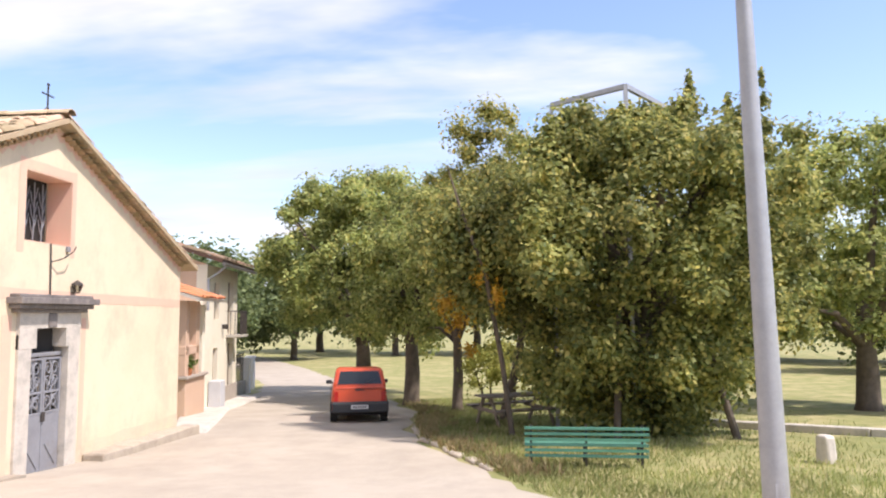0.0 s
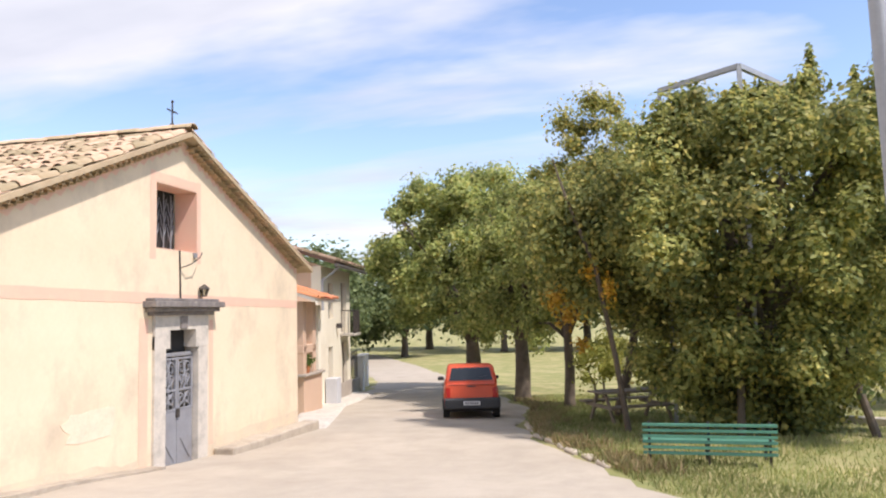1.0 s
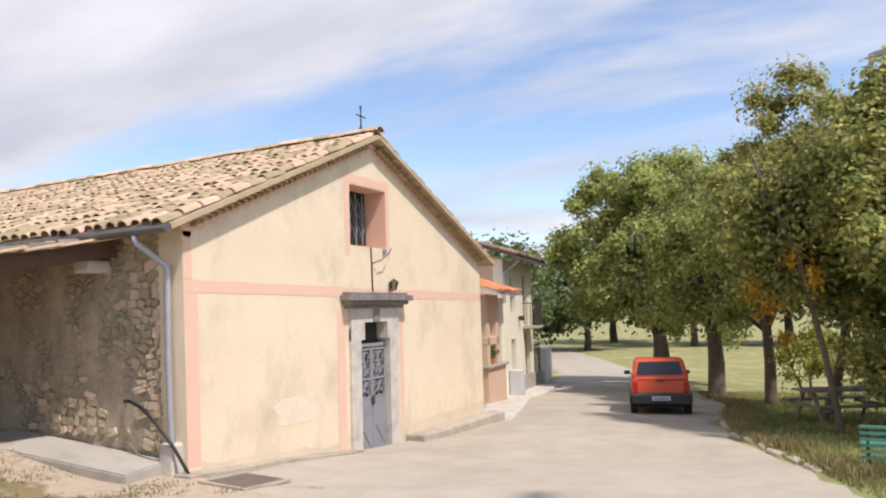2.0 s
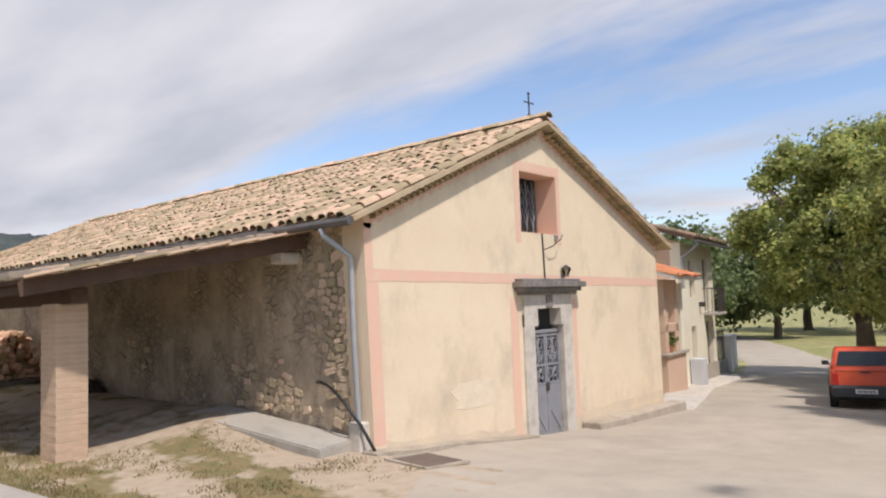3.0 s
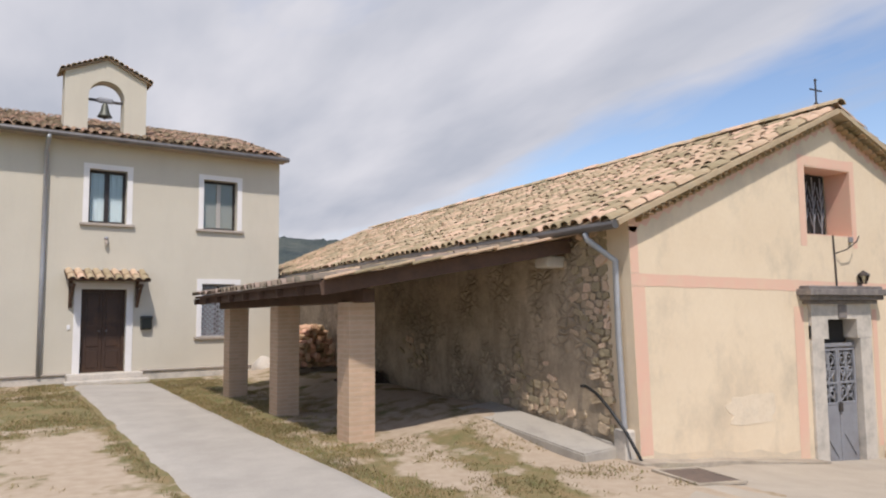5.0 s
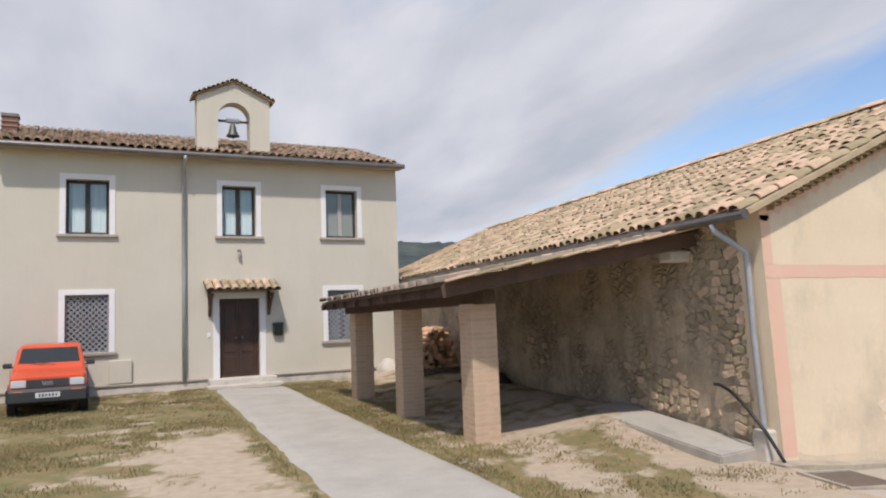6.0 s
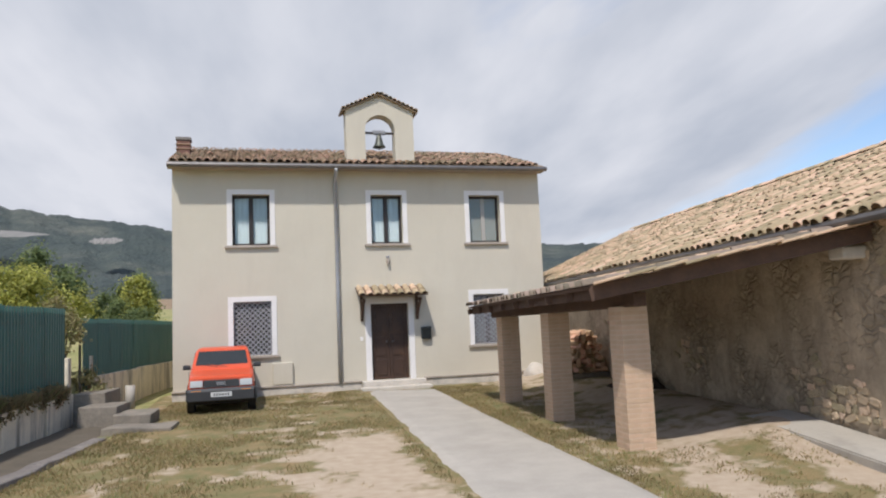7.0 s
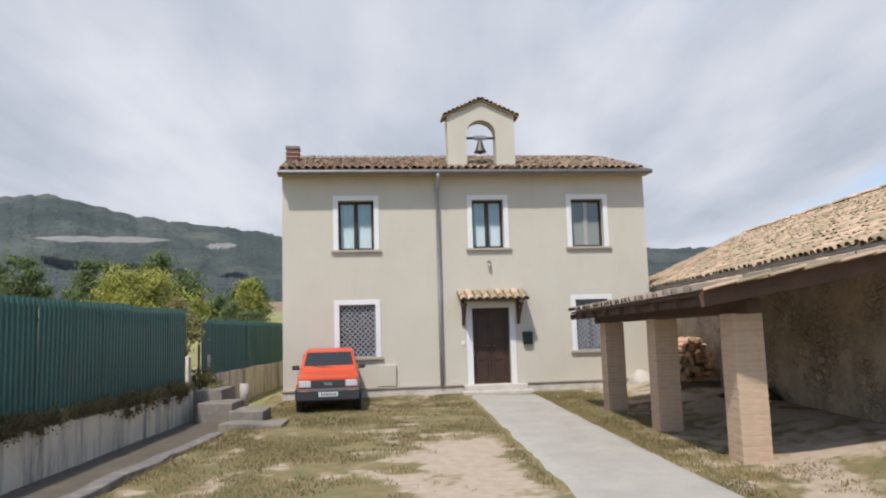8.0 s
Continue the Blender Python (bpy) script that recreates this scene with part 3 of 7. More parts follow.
# painted bands: 3 mm proud of the plaster
def band(x0, z0, x1, z1, za=None, zb=None, material=PINK, proud=0.004, name="painted_band"):
    b = bmesh.new()
    nx = max(2, int((x1 - x0) / 0.12))
    rows = []
    for i in range(nx + 1):
        t = i / nx
        x = x0 + (x1 - x0) * t
        w = (0.10 if material is DAMP else 0.022) * noise.noise((x * 2.3, z0, 4.0)) + (0.05 * noise.noise((x * 7, z0, 1.0)) if material is DAMP else 0)
        drop = (za or 0) * (1 - t) + (zb or 0) * t
        rows.append((b.verts.new((x, -proud, z0 + drop + w)), b.verts.new((x, -proud, z1 + drop - 0.6 * w))))
    for p, q in zip(rows, rows[1:]):
        b.faces.new((p[0], q[0], q[1], p[1]))
    lean_in(b)
    return part(name, b, material, chapel)
band(0.003, 2.19, CW - 0.02, 2.35, 0.0, -0.12)
band(0.005, 0.0, 0.24, 2.18)
band(0.005, 2.36, 0.15, 2.97)
band(3.30, -0.45, 3.52, 1.9)
band(5.27, -0.35, 5.40, 1.85)
band(3.55, 2.84, 3.70, 4.28)
band(4.88, 2.84, 4.99, 4.28)
band(3.70, 4.11, 4.88, 4.27)
band(0.25, -0.60, 3.29, -0.10, 0.12, -0.14, material=DAMP, proud=0.003)
band(5.41, -0.75, CW - 0.02, -0.24, material=DAMP, proud=0.003)
for side_x, top_z in ((0, EL), (CW, ER)):
    b = bmesh.new()
    p, q = Vector((side_x, -0.004, top_z)), Vector((RX, -0.004, RZ))
    d = Vector((0, 0, -1))
    n = 40
    rows = []
    for i in range(n + 1):
        c = p + (q - p) * i / n
        w = 0.20 + (0.05 if i % 2 else -0.03)
        rows.append((b.verts.new(c + d * 0.03), b.verts.new(c + d * w)))
    for a, c in zip(rows, rows[1:]):
        b.faces.new((a[0], a[1], c[1], c[0]))
    lean_in(b)
    part("painted_band", b, PINK, chapel)

# patch of old grey render low on the facade
b = bmesh.new()
ring = []
for k in range(28):
    a = 2 * math.pi * k / 28
    r = 1 + 0.35 * noise.noise((math.cos(a) * 2, math.sin(a) * 2, 1.0))
    ring.append(b.verts.new((2.28 + 0.50 * r * math.copysign(abs(math.cos(a)) ** 0.6, math.cos(a)), -0.005, 0.44 + 0.21 * r * math.copysign(abs(math.sin(a)) ** 0.7, math.sin(a)))))
b.faces.new(ring[::-1])
g = bmesh.ops.extrude_face_region(b, geom=b.faces[:])
bmesh.ops.translate(b, verts=[v for v in g["geom"] if isinstance(v, bmesh.types.BMVert)], vec=(0, 0.005, 0))
part("patched_render", b, mat("pale_patch_render", (0.73, 0.62, 0.47), (0.66, 0.54, 0.39), scale=5, fine=20, bump=0.5, stain=(0.50, 0.43, 0.33), stain_scale=3), chapel)

# door: stone surround, grey iron leaves
surround = part("door_surround", box(3.63, -0.05, -0.56, 3.93, 0.20, 1.62, 0.012), LIMESTONE, chapel, "pale limestone door surround")
part("jamb", box(4.86, -0.05, -0.56, 5.16, 0.20, 1.62, 0.012), LIMESTONE, surround)
bm = wall(3.63, 5.16, 1.40, 1.94, 0.25, [(4.03, 1.30, 4.77, 1.70)])
# shoulders of the opening
for v in bm.verts:
    v.co.y -= 0.055
part("lintel", bm, LIMESTONE, surround)
part("keystone", box(4.29, -0.085, 1.71, 4.49, -0.05, 1.93, 0.015), DARKSTONE, surround, "dark carved keystone")
bm = bmesh.new()
for z0, z1, o in ((1.94, 2.0, 0.06), (2.0, 2.07, 0.13), (2.07, 2.17, 0.20), (2.17, 2.22, 0.12)):
    box(3.50 - o * 0.9 + 0.06, -0.05 - o, z0, 5.28 + o * 0.9 - 0.06, 0.05, z1, 0.012, bm)
part("cornice", bm, DARKSTONE, chapel, "dark weathered moulded stone cornice")
part("threshold", box(3.55, -0.34, -0.80, 5.25, 0.30, -0.545, 0.02), LIMESTONE, chapel)
door = part("door", box(3.95, 0.16, 1.26, 4.84, 0.22, 1.32, 0.008), GREYIRON, chapel, "grey painted iron double door with scrolled grille")
# black sheet painted as the shade behind the fanlight
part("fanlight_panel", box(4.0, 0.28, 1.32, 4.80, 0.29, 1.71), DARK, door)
for x0, x1 in ((3.945, 4.39), (4.40, 4.845)):
    part("leaf_panel", box(x0, 0.165, -0.54, x1, 0.20, 0.36, 0.008), GREYIRON, door)
    bm = bmesh.new()
    for xx in (x0 + 0.02, x1 - 0.02):
        box(xx - 0.02, 0.155, 0.36, xx + 0.02, 0.205, 1.25, 0.006, bm)
    for zz in (0.38, 0.70, 1.22):
        box(x0 + 0.04, 0.16, zz - 0.018, x1 - 0.04, 0.20, zz + 0.018, 0.005, bm)
    part("leaf_frame", bm, GREYIRON, door)
    xc, w = (x0 + x1) / 2, (x1 - x0) / 2 - 0.05
    for zc, r in ((1.06, 0.10), (0.86, 0.085), (0.54, 0.10)):
        for s in (-1, 1):
            bars = bmesh.new()
            pts = []
            for k in range(15):
                a = k / 14 * 2.6 * math.pi
                rr = r * (1 - 0.72 * k / 14)
                pts.append((xc + s * (w * 0.5 + rr * math.cos(a) * 0.9), 0.18, zc + rr * math.sin(a) * 1.2))
            tube(pts, 0.012, 5, bars)
            part("scroll", bars, GREYIRON, door)
    for p, q in (((-1, 0.40), (1, 0.69)), ((1, 0.40), (-1, 0.69)), ((-0.6, 0.72), (0.3, 1.2)), ((0.6, 0.72), (-0.3, 1.2)), ((0, 0.4), (0, 1.2)), ((-0.9, 0.9), (0.2, 0.72)), ((0.9, 0.9), (-0.2, 0.72))):
        bars = bmesh.new()
        tube([(xc + p[0] * w, 0.18, p[1]), (xc + (p[0] + q[0]) * w / 2 + 0.02, 0.18, (p[1] + q[1]) / 2), (xc + q[0] * w, 0.18, q[1])], 0.011, 5, bars)
        part("grille_bar", bars, GREYIRON, door)
    diag = bmesh.new()
    tube([(xc - w * 0.8, 0.155, -0.1), (xc + w * 0.8, 0.155, -0.45)], 0.008, 5, diag)
    part("brace", diag, GREYIRON, door)
door.location.y = -0.10
part("lock", box(4.36, 0.13, 0.25, 4.44, 0.17, 0.40, 0.008), IRON, door)
# added solid block, its black colour standing for the unlit room
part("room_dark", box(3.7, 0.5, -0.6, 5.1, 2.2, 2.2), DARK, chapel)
# window: deep painted reveal, iron bars
win = part("window", box(3.72, 0.44, 3.035, 4.86, 0.455, 3.08), FRAMEWOOD, chapel, "deep-set window with branching iron grille")
# black sheet instead of glass, painted as the dark behind the grille
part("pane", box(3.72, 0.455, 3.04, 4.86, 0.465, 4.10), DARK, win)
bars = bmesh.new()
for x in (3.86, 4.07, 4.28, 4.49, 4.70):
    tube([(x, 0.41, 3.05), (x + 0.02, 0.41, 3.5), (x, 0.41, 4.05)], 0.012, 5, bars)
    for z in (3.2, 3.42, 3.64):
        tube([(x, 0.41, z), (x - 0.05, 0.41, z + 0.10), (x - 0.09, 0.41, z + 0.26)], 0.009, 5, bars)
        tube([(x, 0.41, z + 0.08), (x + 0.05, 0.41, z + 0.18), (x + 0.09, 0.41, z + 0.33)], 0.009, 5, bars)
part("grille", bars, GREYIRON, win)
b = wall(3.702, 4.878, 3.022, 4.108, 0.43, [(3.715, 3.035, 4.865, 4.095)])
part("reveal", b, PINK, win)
# second added black block, for the darkness behind the window
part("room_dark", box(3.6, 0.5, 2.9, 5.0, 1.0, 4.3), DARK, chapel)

# roof
def slope_sheet(p, q, r, s, thick, material, parent, name, label=""):
    b = bmesh.new()
    up = (Vector(q) - Vector(p)).cross(Vector(s) - Vector(p)).normalized()
    if up.z < 0:
        up = -up
    lo = [b.verts.new(v) for v in (p, q, r, s)]
    hi = [b.verts.new(Vector(v) + up * thick) for v in (p, q, r, s)]
    b.faces.new(lo[::-1]); b.faces.new(hi)
    for k in range(4):
        b.faces.new((lo[k], lo[(k + 1) % 4], hi[(k + 1) % 4], hi[k]))
    bmesh.ops.recalc_face_normals(b, faces=b.faces[:])
    return part(name, b, material, parent, label)
SL = (RZ - EL) / RX
SR = (RZ - ER) / (CW - RX)
oL, oR, yF, yB = 0.34, 0.36, -0.24, CL + 0.15
roof = slope_sheet((-oL, yF, EL - oL * SL), (RX, yF, RZ), (RX, yB, RZ), (-oL, yB, EL - oL * SL), 0.07, TILE_J, chapel, "roof", "sun-bleached mottled barrel tile roof")
slope_sheet((CW + oR, yF, ER - oR * SR), (RX, yF, RZ), (RX, yB, RZ), (CW + oR, yB, ER - oR * SR), 0.07, TILE_J, roof, "roof_slope")
slen = math.hypot(RX + oL, (RX + oL) * SL)
upL = Vector((1, 0, SL)).normalized()
nL = Vector((-SL, 0, 1)).normalized()
o = Vector((-oL, yB, EL - oL * SL)) + nL * 0.075
fieldL = tile_field(o, (0, -1, 0), upL, int((yB - yF) / 0.215), int(slen / 0.335), seed=5)
ncol = int((yB - yF) / 0.215)
tiles(roof, fieldL, lambda c, r: c >= ncol - 22, TILE, TILE_J)
upR = Vector((-1, 0, SR)).normalized()
nR = Vector((SR, 0, 1)).normalized()
slenR = math.hypot(CW + oR - RX, (CW + oR - RX) * SR)
fieldR = tile_field(Vector((CW + oR, yF, ER - oR * SR)) + nR * 0.075, (0, 1, 0), upR, ncol, int(slenR / 0.335), seed=6)
tiles(roof, fieldR, lambda c, r: c < 2, TILE, TILE_J)
# ridge tiles and under-verge rows
rm = []
for k in range(int((yB - yF) / 0.36)):
    rm.append(Matrix.Translation((RX + random.uniform(-0.015, 0.015), yF - 0.02 + 0.36 * k, RZ + 0.13 + random.uniform(0, 0.015))) @ pose(0, 0, 0, 1.5, 0, random.uniform(-3, 3)) @ Matrix.Diagonal((1.25, 1.0, 1.1, 1)))
tagged(part("ridge_tiles", joined((TILE_V, TILE_F), rm), TILE_J, roof, smooth=True), kind="stuff")
cv, cf = tile_shape(0.062, 0.055, 0.26, 5, 0.012)
cme = bpy.data.meshes.new("verge_corbel_tile")
cme.from_pydata(cv, [], cf)
cme.update()
cme.materials.append(CORBEL)
for x, z, sgn, ln, s in ((-oL + 0.30, EL - (oL - 0.30) * SL, 1, slen - 0.32, SL), (CW + oR - 0.30, ER - (oR - 0.30) * SR, -1, slenR - 0.32, SR)):
    u = Vector((sgn, 0, s)).normalized()
    for k, low in [(k, low) for k in range(1, int(ln / 0.135) - 1) for low in (0, 1)]:
        p = Vector((x, 0, z)) + u * (0.135 * (k + 0.5 + 0.5 * low)) + Vector((0, -0.215 + 0.09 * low, -0.055 - 0.075 * low))
        m = Matrix.Translation(p) @ Matrix.Rotation(-math.atan2(u.z, u.x) if sgn > 0 else math.pi - math.atan2(u.z, u.x), 4, "Y")
        if sgn < 0:
            m = Matrix.Translation(p) @ Matrix.Rotation(math.atan2(s, 1), 4, "Y")
        ob = new("verge_corbel_tile", cme)
        ob.parent, ob.matrix_basis = roof, m @ pose(0, 0, 0, 0, 0, 0)
gut = bmesh.new()
gz = EL - oL * SL
pts = [(-oL - 0.05, yF + 0.02, gz + 0.01), (-oL - 0.05, yB, gz - 0.01)]
tube(pts, 0.06, 10, gut)
part("gutter", gut, ZINC, chapel, "grey zinc gutter")
dp = bmesh.new()
tube([(-oL - 0.06, 0.35, gz - 0.05), (-oL - 0.05, 0.33, gz - 0.14), (-0.05, 0.18, gz - 0.42), (0.00, 0.21, 1.5), (0.05, 0.20, 0.2), (0.06, 0.20, -0.1)], 0.043, 10, dp)
part("downpipe", dp, GALV, chapel, "galvanised downpipe", smooth=True)
# iron cross on the ridge
cross = thing("iron_cross", "thin wrought-iron cross standing on the chapel ridge", "cross", pose(4.42, 0.2, 5.12))
part("shaft", beam((0, 0, 0), (0, 0, 0.52), 0.02, 0.02, (0, 1, 0)), IRON, cross)
part("crossbar", beam((-0.15, 0, 0.35), (0.15, 0, 0.35), 0.02, 0.02), IRON, cross)
part("finial", tube([(0, 0, 0.50), (0, 0, 0.53), (0, 0, 0.55)], [0.018, 0.026, 0.004], 8), IRON, cross)
part("scroll", tube([(-0.09, 0, 0.0), (-0.06, 0, 0.10), (0, 0, 0.16), (0.06, 0, 0.10), (0.09, 0, 0.0)], 0.010, 6), IRON, cross)

# ---- house with bell gable ----
HA = pose(-6.774, 13.537, 0, 0, 0, math.degrees(0.1157))
house = thing("house", "two-storey cream plastered house with bell gable and tiled roof", "house", HA)
HL, HR, HE, HD = -4.386, 6.241, 6.40, 7.0
UP = [(-2.832, 4.26, -1.823, 5.68), (1.016, 4.26, 1.944, 5.68), (3.979, 4.26, 4.95, 5.68)]
LOW = [(-2.832, 1.243, -1.823, 2.711), (3.979, 1.243, 4.94, 2.711)]
HDOOR = (0.919, 0.383, 2.004, 2.533)
part("front_wall", wall(HL, HR, -0.3, HE, 0.35, [*UP, *LOW, HDOOR]), CREAM, house)
part("side_wall", box(HL, 0.35, -0.3, HL + 0.35, HD, HE), CREAM, house)
part("side_wall", box(HR - 0.35, 0.35, -0.3, HR, HD, HE), CREAM, house)
part("back_wall", box(HL + 0.35, HD - 0.35, -0.3, HR - 0.35, HD, HE), CREAM, house)
# unseen floor and backing, coloured near black for the unlit rooms
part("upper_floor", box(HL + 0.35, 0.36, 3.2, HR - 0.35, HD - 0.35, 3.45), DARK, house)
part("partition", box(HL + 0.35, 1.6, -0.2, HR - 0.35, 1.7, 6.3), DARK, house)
for (x0, z0, x1, z1), kind in [(w, k) for w, k in zip(UP + LOW, ("curtain", "curtain", "shutter", "grille", "grille"))]:
    w = part("window", wall(x0, x1, z0, z1, 0.06, [(x0 + 0.07, z0 + 0.07, x1 - 0.07, z1 - 0.07)]), FRAMEWOOD, house, "dark wooden casement window" if kind == "curtain" else "window with grey roller blind" if kind == "shutter" else "window behind lattice iron grille")
    w.location.y = 0.20
    s = wall(x0 - 0.14, x1 + 0.14, z0, z1 + 0.14, 0.03, [(x0, z0 - 1, x1, z1)])
    fr = part("surround", s, WHITE, w)
    fr.location.y = -0.20 - 0.02
    part("sill", box(x0 - 0.20, -0.28, z0 - 0.075, x1 + 0.20, 0.05, z0 - 0.004, 0.008), SILL, w)
    mid = (x0 + x1) / 2
    part("mullion", box(mid - 0.06, -0.012, z0 + 0.07, mid + 0.06, 0.05, z1 - 0.07, 0.006), FRAMEWOOD if kind != "shutter" else SHUTTER, w)
    for a, c in ((x0 + 0.07, mid - 0.06), (mid + 0.06, x1 - 0.07)):
        pn = part("pane", box(a, 0.02, z0 + 0.07, c, 0.028, z1 - 0.07), GLASS, w)
        pn.visible_shadow = False
        if kind == "curtain":
            b = bmesh.new()
            n = 26
            prev = None
            for i in range(n + 1):
                x = a - 0.02 + (c - a + 0.04) * i / n
                y = 0.075 + 0.018 * math.sin(i * 1.9) + 0.01 * math.sin(i * 0.7)
                cur = (b.verts.new((x, y, z0 + 0.02)), b.verts.new((x, y, z1 - 0.02)))
                if prev:
                    b.faces.new((prev[0], cur[0], cur[1], prev[1]))
                prev = cur
            part("curtain", b, CURTAIN, w, smooth=True)
        if kind == "shutter":
            part("blind", box(a - 0.01, 0.035, z0 + 0.05, c + 0.01, 0.05, z1 - 0.05), SHUTTER, w)
    if kind == "grille":
        b = bmesh.new()
        n = 7
        wd, ht = x1 - x0, z1 - z0
        st = wd / n
        k = -int(ht / st) - 1
        while k <= n:
            for sg in (1, -1):
                ax0, az0 = (x0 + k * st, z0) if sg > 0 else (x1 - k * st, z0)
                t0 = max(0.0, (x0 - ax0) if sg > 0 else (ax0 - x1))
                t1 = min(ht, (x1 - ax0) if sg > 0 else (ax0 - x0))
                if t1 > t0 + 0.02:
                    beam((ax0 + sg * t0, -0.10 + 0.01 * sg, az0 + t0), (ax0 + sg * t1, -0.10 + 0.01 * sg, az0 + t1), 0.034, 0.012, (0, 1, 0), 0, b)
            k += 1
        part("grille", b, GRILLE, w)
        part("grille_frame", wall(x0 + 0.01, x1 - 0.01, z0 + 0.01, z1 - 0.01, 0.03, [(x0 + 0.04, z0 + 0.04, x1 - 0.04, z1 - 0.04)]), GRILLE, w).location.y = -0.12
        part("inner_blind", box(x0 + 0.02, 0.14, z0 + 0.02, x1 - 0.02, 0.15, z1 - 0.02), FRAMEWOOD if x0 < 0 else CURTAIN, w)
# front door
hd = part("door", wall(0.92, 2.00, 0.385, 2.53, 0.08, [(0.99, 0.385, 1.93, 2.46)]), DOORWOOD, house, "double-leaf walnut door with worn foot")
hd.location.y = 0.14
for x0, x1 in ((0.992, 1.457), (1.463, 1.928)):
    leaf = part("leaf", box(x0, 0.02, 0.39, x1, 0.07, 2.455, 0.006), DOORWOOD, hd)
    for z0, z1 in ((0.50, 0.95), (1.05, 1.60), (1.70, 2.36)):
        part("panel", box(x0 + 0.08, 0.006, z0, x1 - 0.08, 0.022, z1, 0.014), DOORWOOD, leaf)
    part("knob", tube([(1.46 + (0.09 if x0 > 1.2 else -0.09), 0.02, 1.45), (1.46 + (0.09 if x0 > 1.2 else -0.09), -0.02, 1.45), (1.46 + (0.09 if x0 > 1.2 else -0.09), -0.045, 1.45)], [0.015, 0.03, 0.02], 10), ZINC, leaf)
s = wall(0.75, 2.17, 0.34, 2.70, 0.03, [(0.919, 0.2, 2.004, 2.533)])
part("door_surround", s, WHITE, house).location.y = -0.02
# door canopy
can = part("door_canopy", beam((0.50, -0.34, 2.70), (2.46, -0.34, 2.70), 0.70, 0.05, (0, 0, 1)), WOOD_D, house, "small tiled canopy on timber brackets")
can.matrix_basis = Matrix.Translation((0, 0, 0.30)) @ Matrix.Translation((0, 0, 2.70)) @ Matrix.Rotation(radians(22), 4, "X") @ Matrix.Translation((0, 0, -2.70))
cme2 = bpy.data.meshes.new("tile")
cme2.from_pydata(TILE_V, [], TILE_F)
cme2.update()
cme2.materials.append(TILE)
for c in range(9):
    for r in range(2):
        ob = new("tile", cme2)
        ob.parent, ob.matrix_basis = can, Matrix.Translation((0.60 + 0.22 * c, -0.74 + 0.33 * r, 2.73)) @ pose(0, 0, 0, -2, 0, random.uniform(-3, 3))
for x in (0.66, 2.26):
    b = bmesh.new()
    beam((x, -0.02, 2.05), (x, -0.02, 2.75), 0.08, 0.07, (0, 1, 0), 0.006, b)
    beam((x, -0.02, 2.62), (x, -0.58, 2.62), 0.07, 0.08, (0, 0, 1), 0.006, b)
    beam((x, -0.04, 2.12), (x, -0.50, 2.60), 0.06, 0.06, (1, 0, 0), 0.006, b)
    part("bracket", b, WOOD_D, house)
# plinth ledge and steps
part("plinth", box(HL - 0.02, -0.07, -0.35, 0.60, 0.0, 0.36, 0.012), LIMESTONE, house)
part("plinth", box(2.40, -0.07, -0.35, HR + 0.02, 0.0, 0.36, 0.012), LIMESTONE, house)
part("ledge", box(HL - 0.03, -0.11, 0.36, 0.61, 0.0, 0.41, 0.01), SILL, house)
part("ledge", box(2.39, -0.11, 0.36, HR + 0.03, 0.0, 0.41, 0.01), SILL, house)
part("step", box(0.60, -0.34, -0.3, 2.40, 0.14, 0.38, 0.02), LIMESTONE, house)
part("step", box(0.50, -0.70, -0.3, 2.48, -0.34, 0.235, 0.02), LIMESTONE, house)
# roof
hs = 0.33
oh = 0.42
hroof = slope_sheet((HL - 0.05, -oh, HE + 0.02), (HR + 0.06, -oh, HE + 0.02), (HR + 0.06, HD / 2, HE + 0.02 + (HD / 2 + oh) * hs), (HL - 0.05, HD / 2, HE + 0.02 + (HD / 2 + oh) * hs), 0.08, TILE_OLD, house, "roof", "old brown barrel tile roof")
slope_sheet((HL - 0.05, HD + oh, HE + 0.02), (HR + 0.06, HD + oh, HE + 0.02), (HR + 0.06, HD / 2, HE + 0.02 + (HD / 2 + oh) * hs), (HL - 0.05, HD / 2, HE + 0.02 + (HD / 2 + oh) * hs), 0.08, TILE_OLD, hroof, "roof_slope")
for x in (HL + 0.17, HR - 0.17):
    b = bmesh.new()
    tri = [[b.verts.new((x + d, y, z)) for y, z in ((0.0, HE), (HD, HE), (HD / 2, HE + HD / 2 * hs + 0.05))] for d in (-0.16, 0.16)]
    b.faces.new(tri[0]); b.faces.new(tri[1][::-1])
    part("gable_wall", b, CREAM, house)
upH = Vector((0, 1, hs)).normalized()
nH = Vector((0, -hs, 1)).normalized()
fieldH = tile_field(Vector((HL - 0.05, -oh, HE + 0.02)) + nH * 0.085, (1, 0, 0), upH, int((HR - HL + 0.11) / 0.215), int(math.hypot(HD / 2 + oh, (HD / 2 + oh) * hs) / 0.335), seed=8)
tiles(hroof, fieldH, lambda c, r: r < 2, mat("old_roof_tile", (0.33, 0.22, 0.14), (0.22, 0.155, 0.105), scale=4, fine=26, bump=0.3, vary=0.4, stain=(0.27, 0.24, 0.17), stain_scale=2, stain_amount=0.6), TILE_OLD)
part("eave_soffit", box(HL - 0.1, -oh + 0.04, HE - 0.03, HR + 0.1, 0.0, HE + 0.015), SILL, house)
b = bmesh.new()
tube([(HL - 0.08, -oh - 0.07, HE + 0.0), (HR + 0.09, -oh - 0.07, HE + 0.01)], 0.07, 10, b)
part("gutter", b, ZINC, house)
b = bmesh.new()
tube([(0, -oh - 0.07, HE - 0.05), (0, -oh - 0.06, HE - 0.12), (0, -0.10, HE - 0.32), (0, -0.09, 3.0), (0, -0.09, 0.36)], 0.055, 10, b)
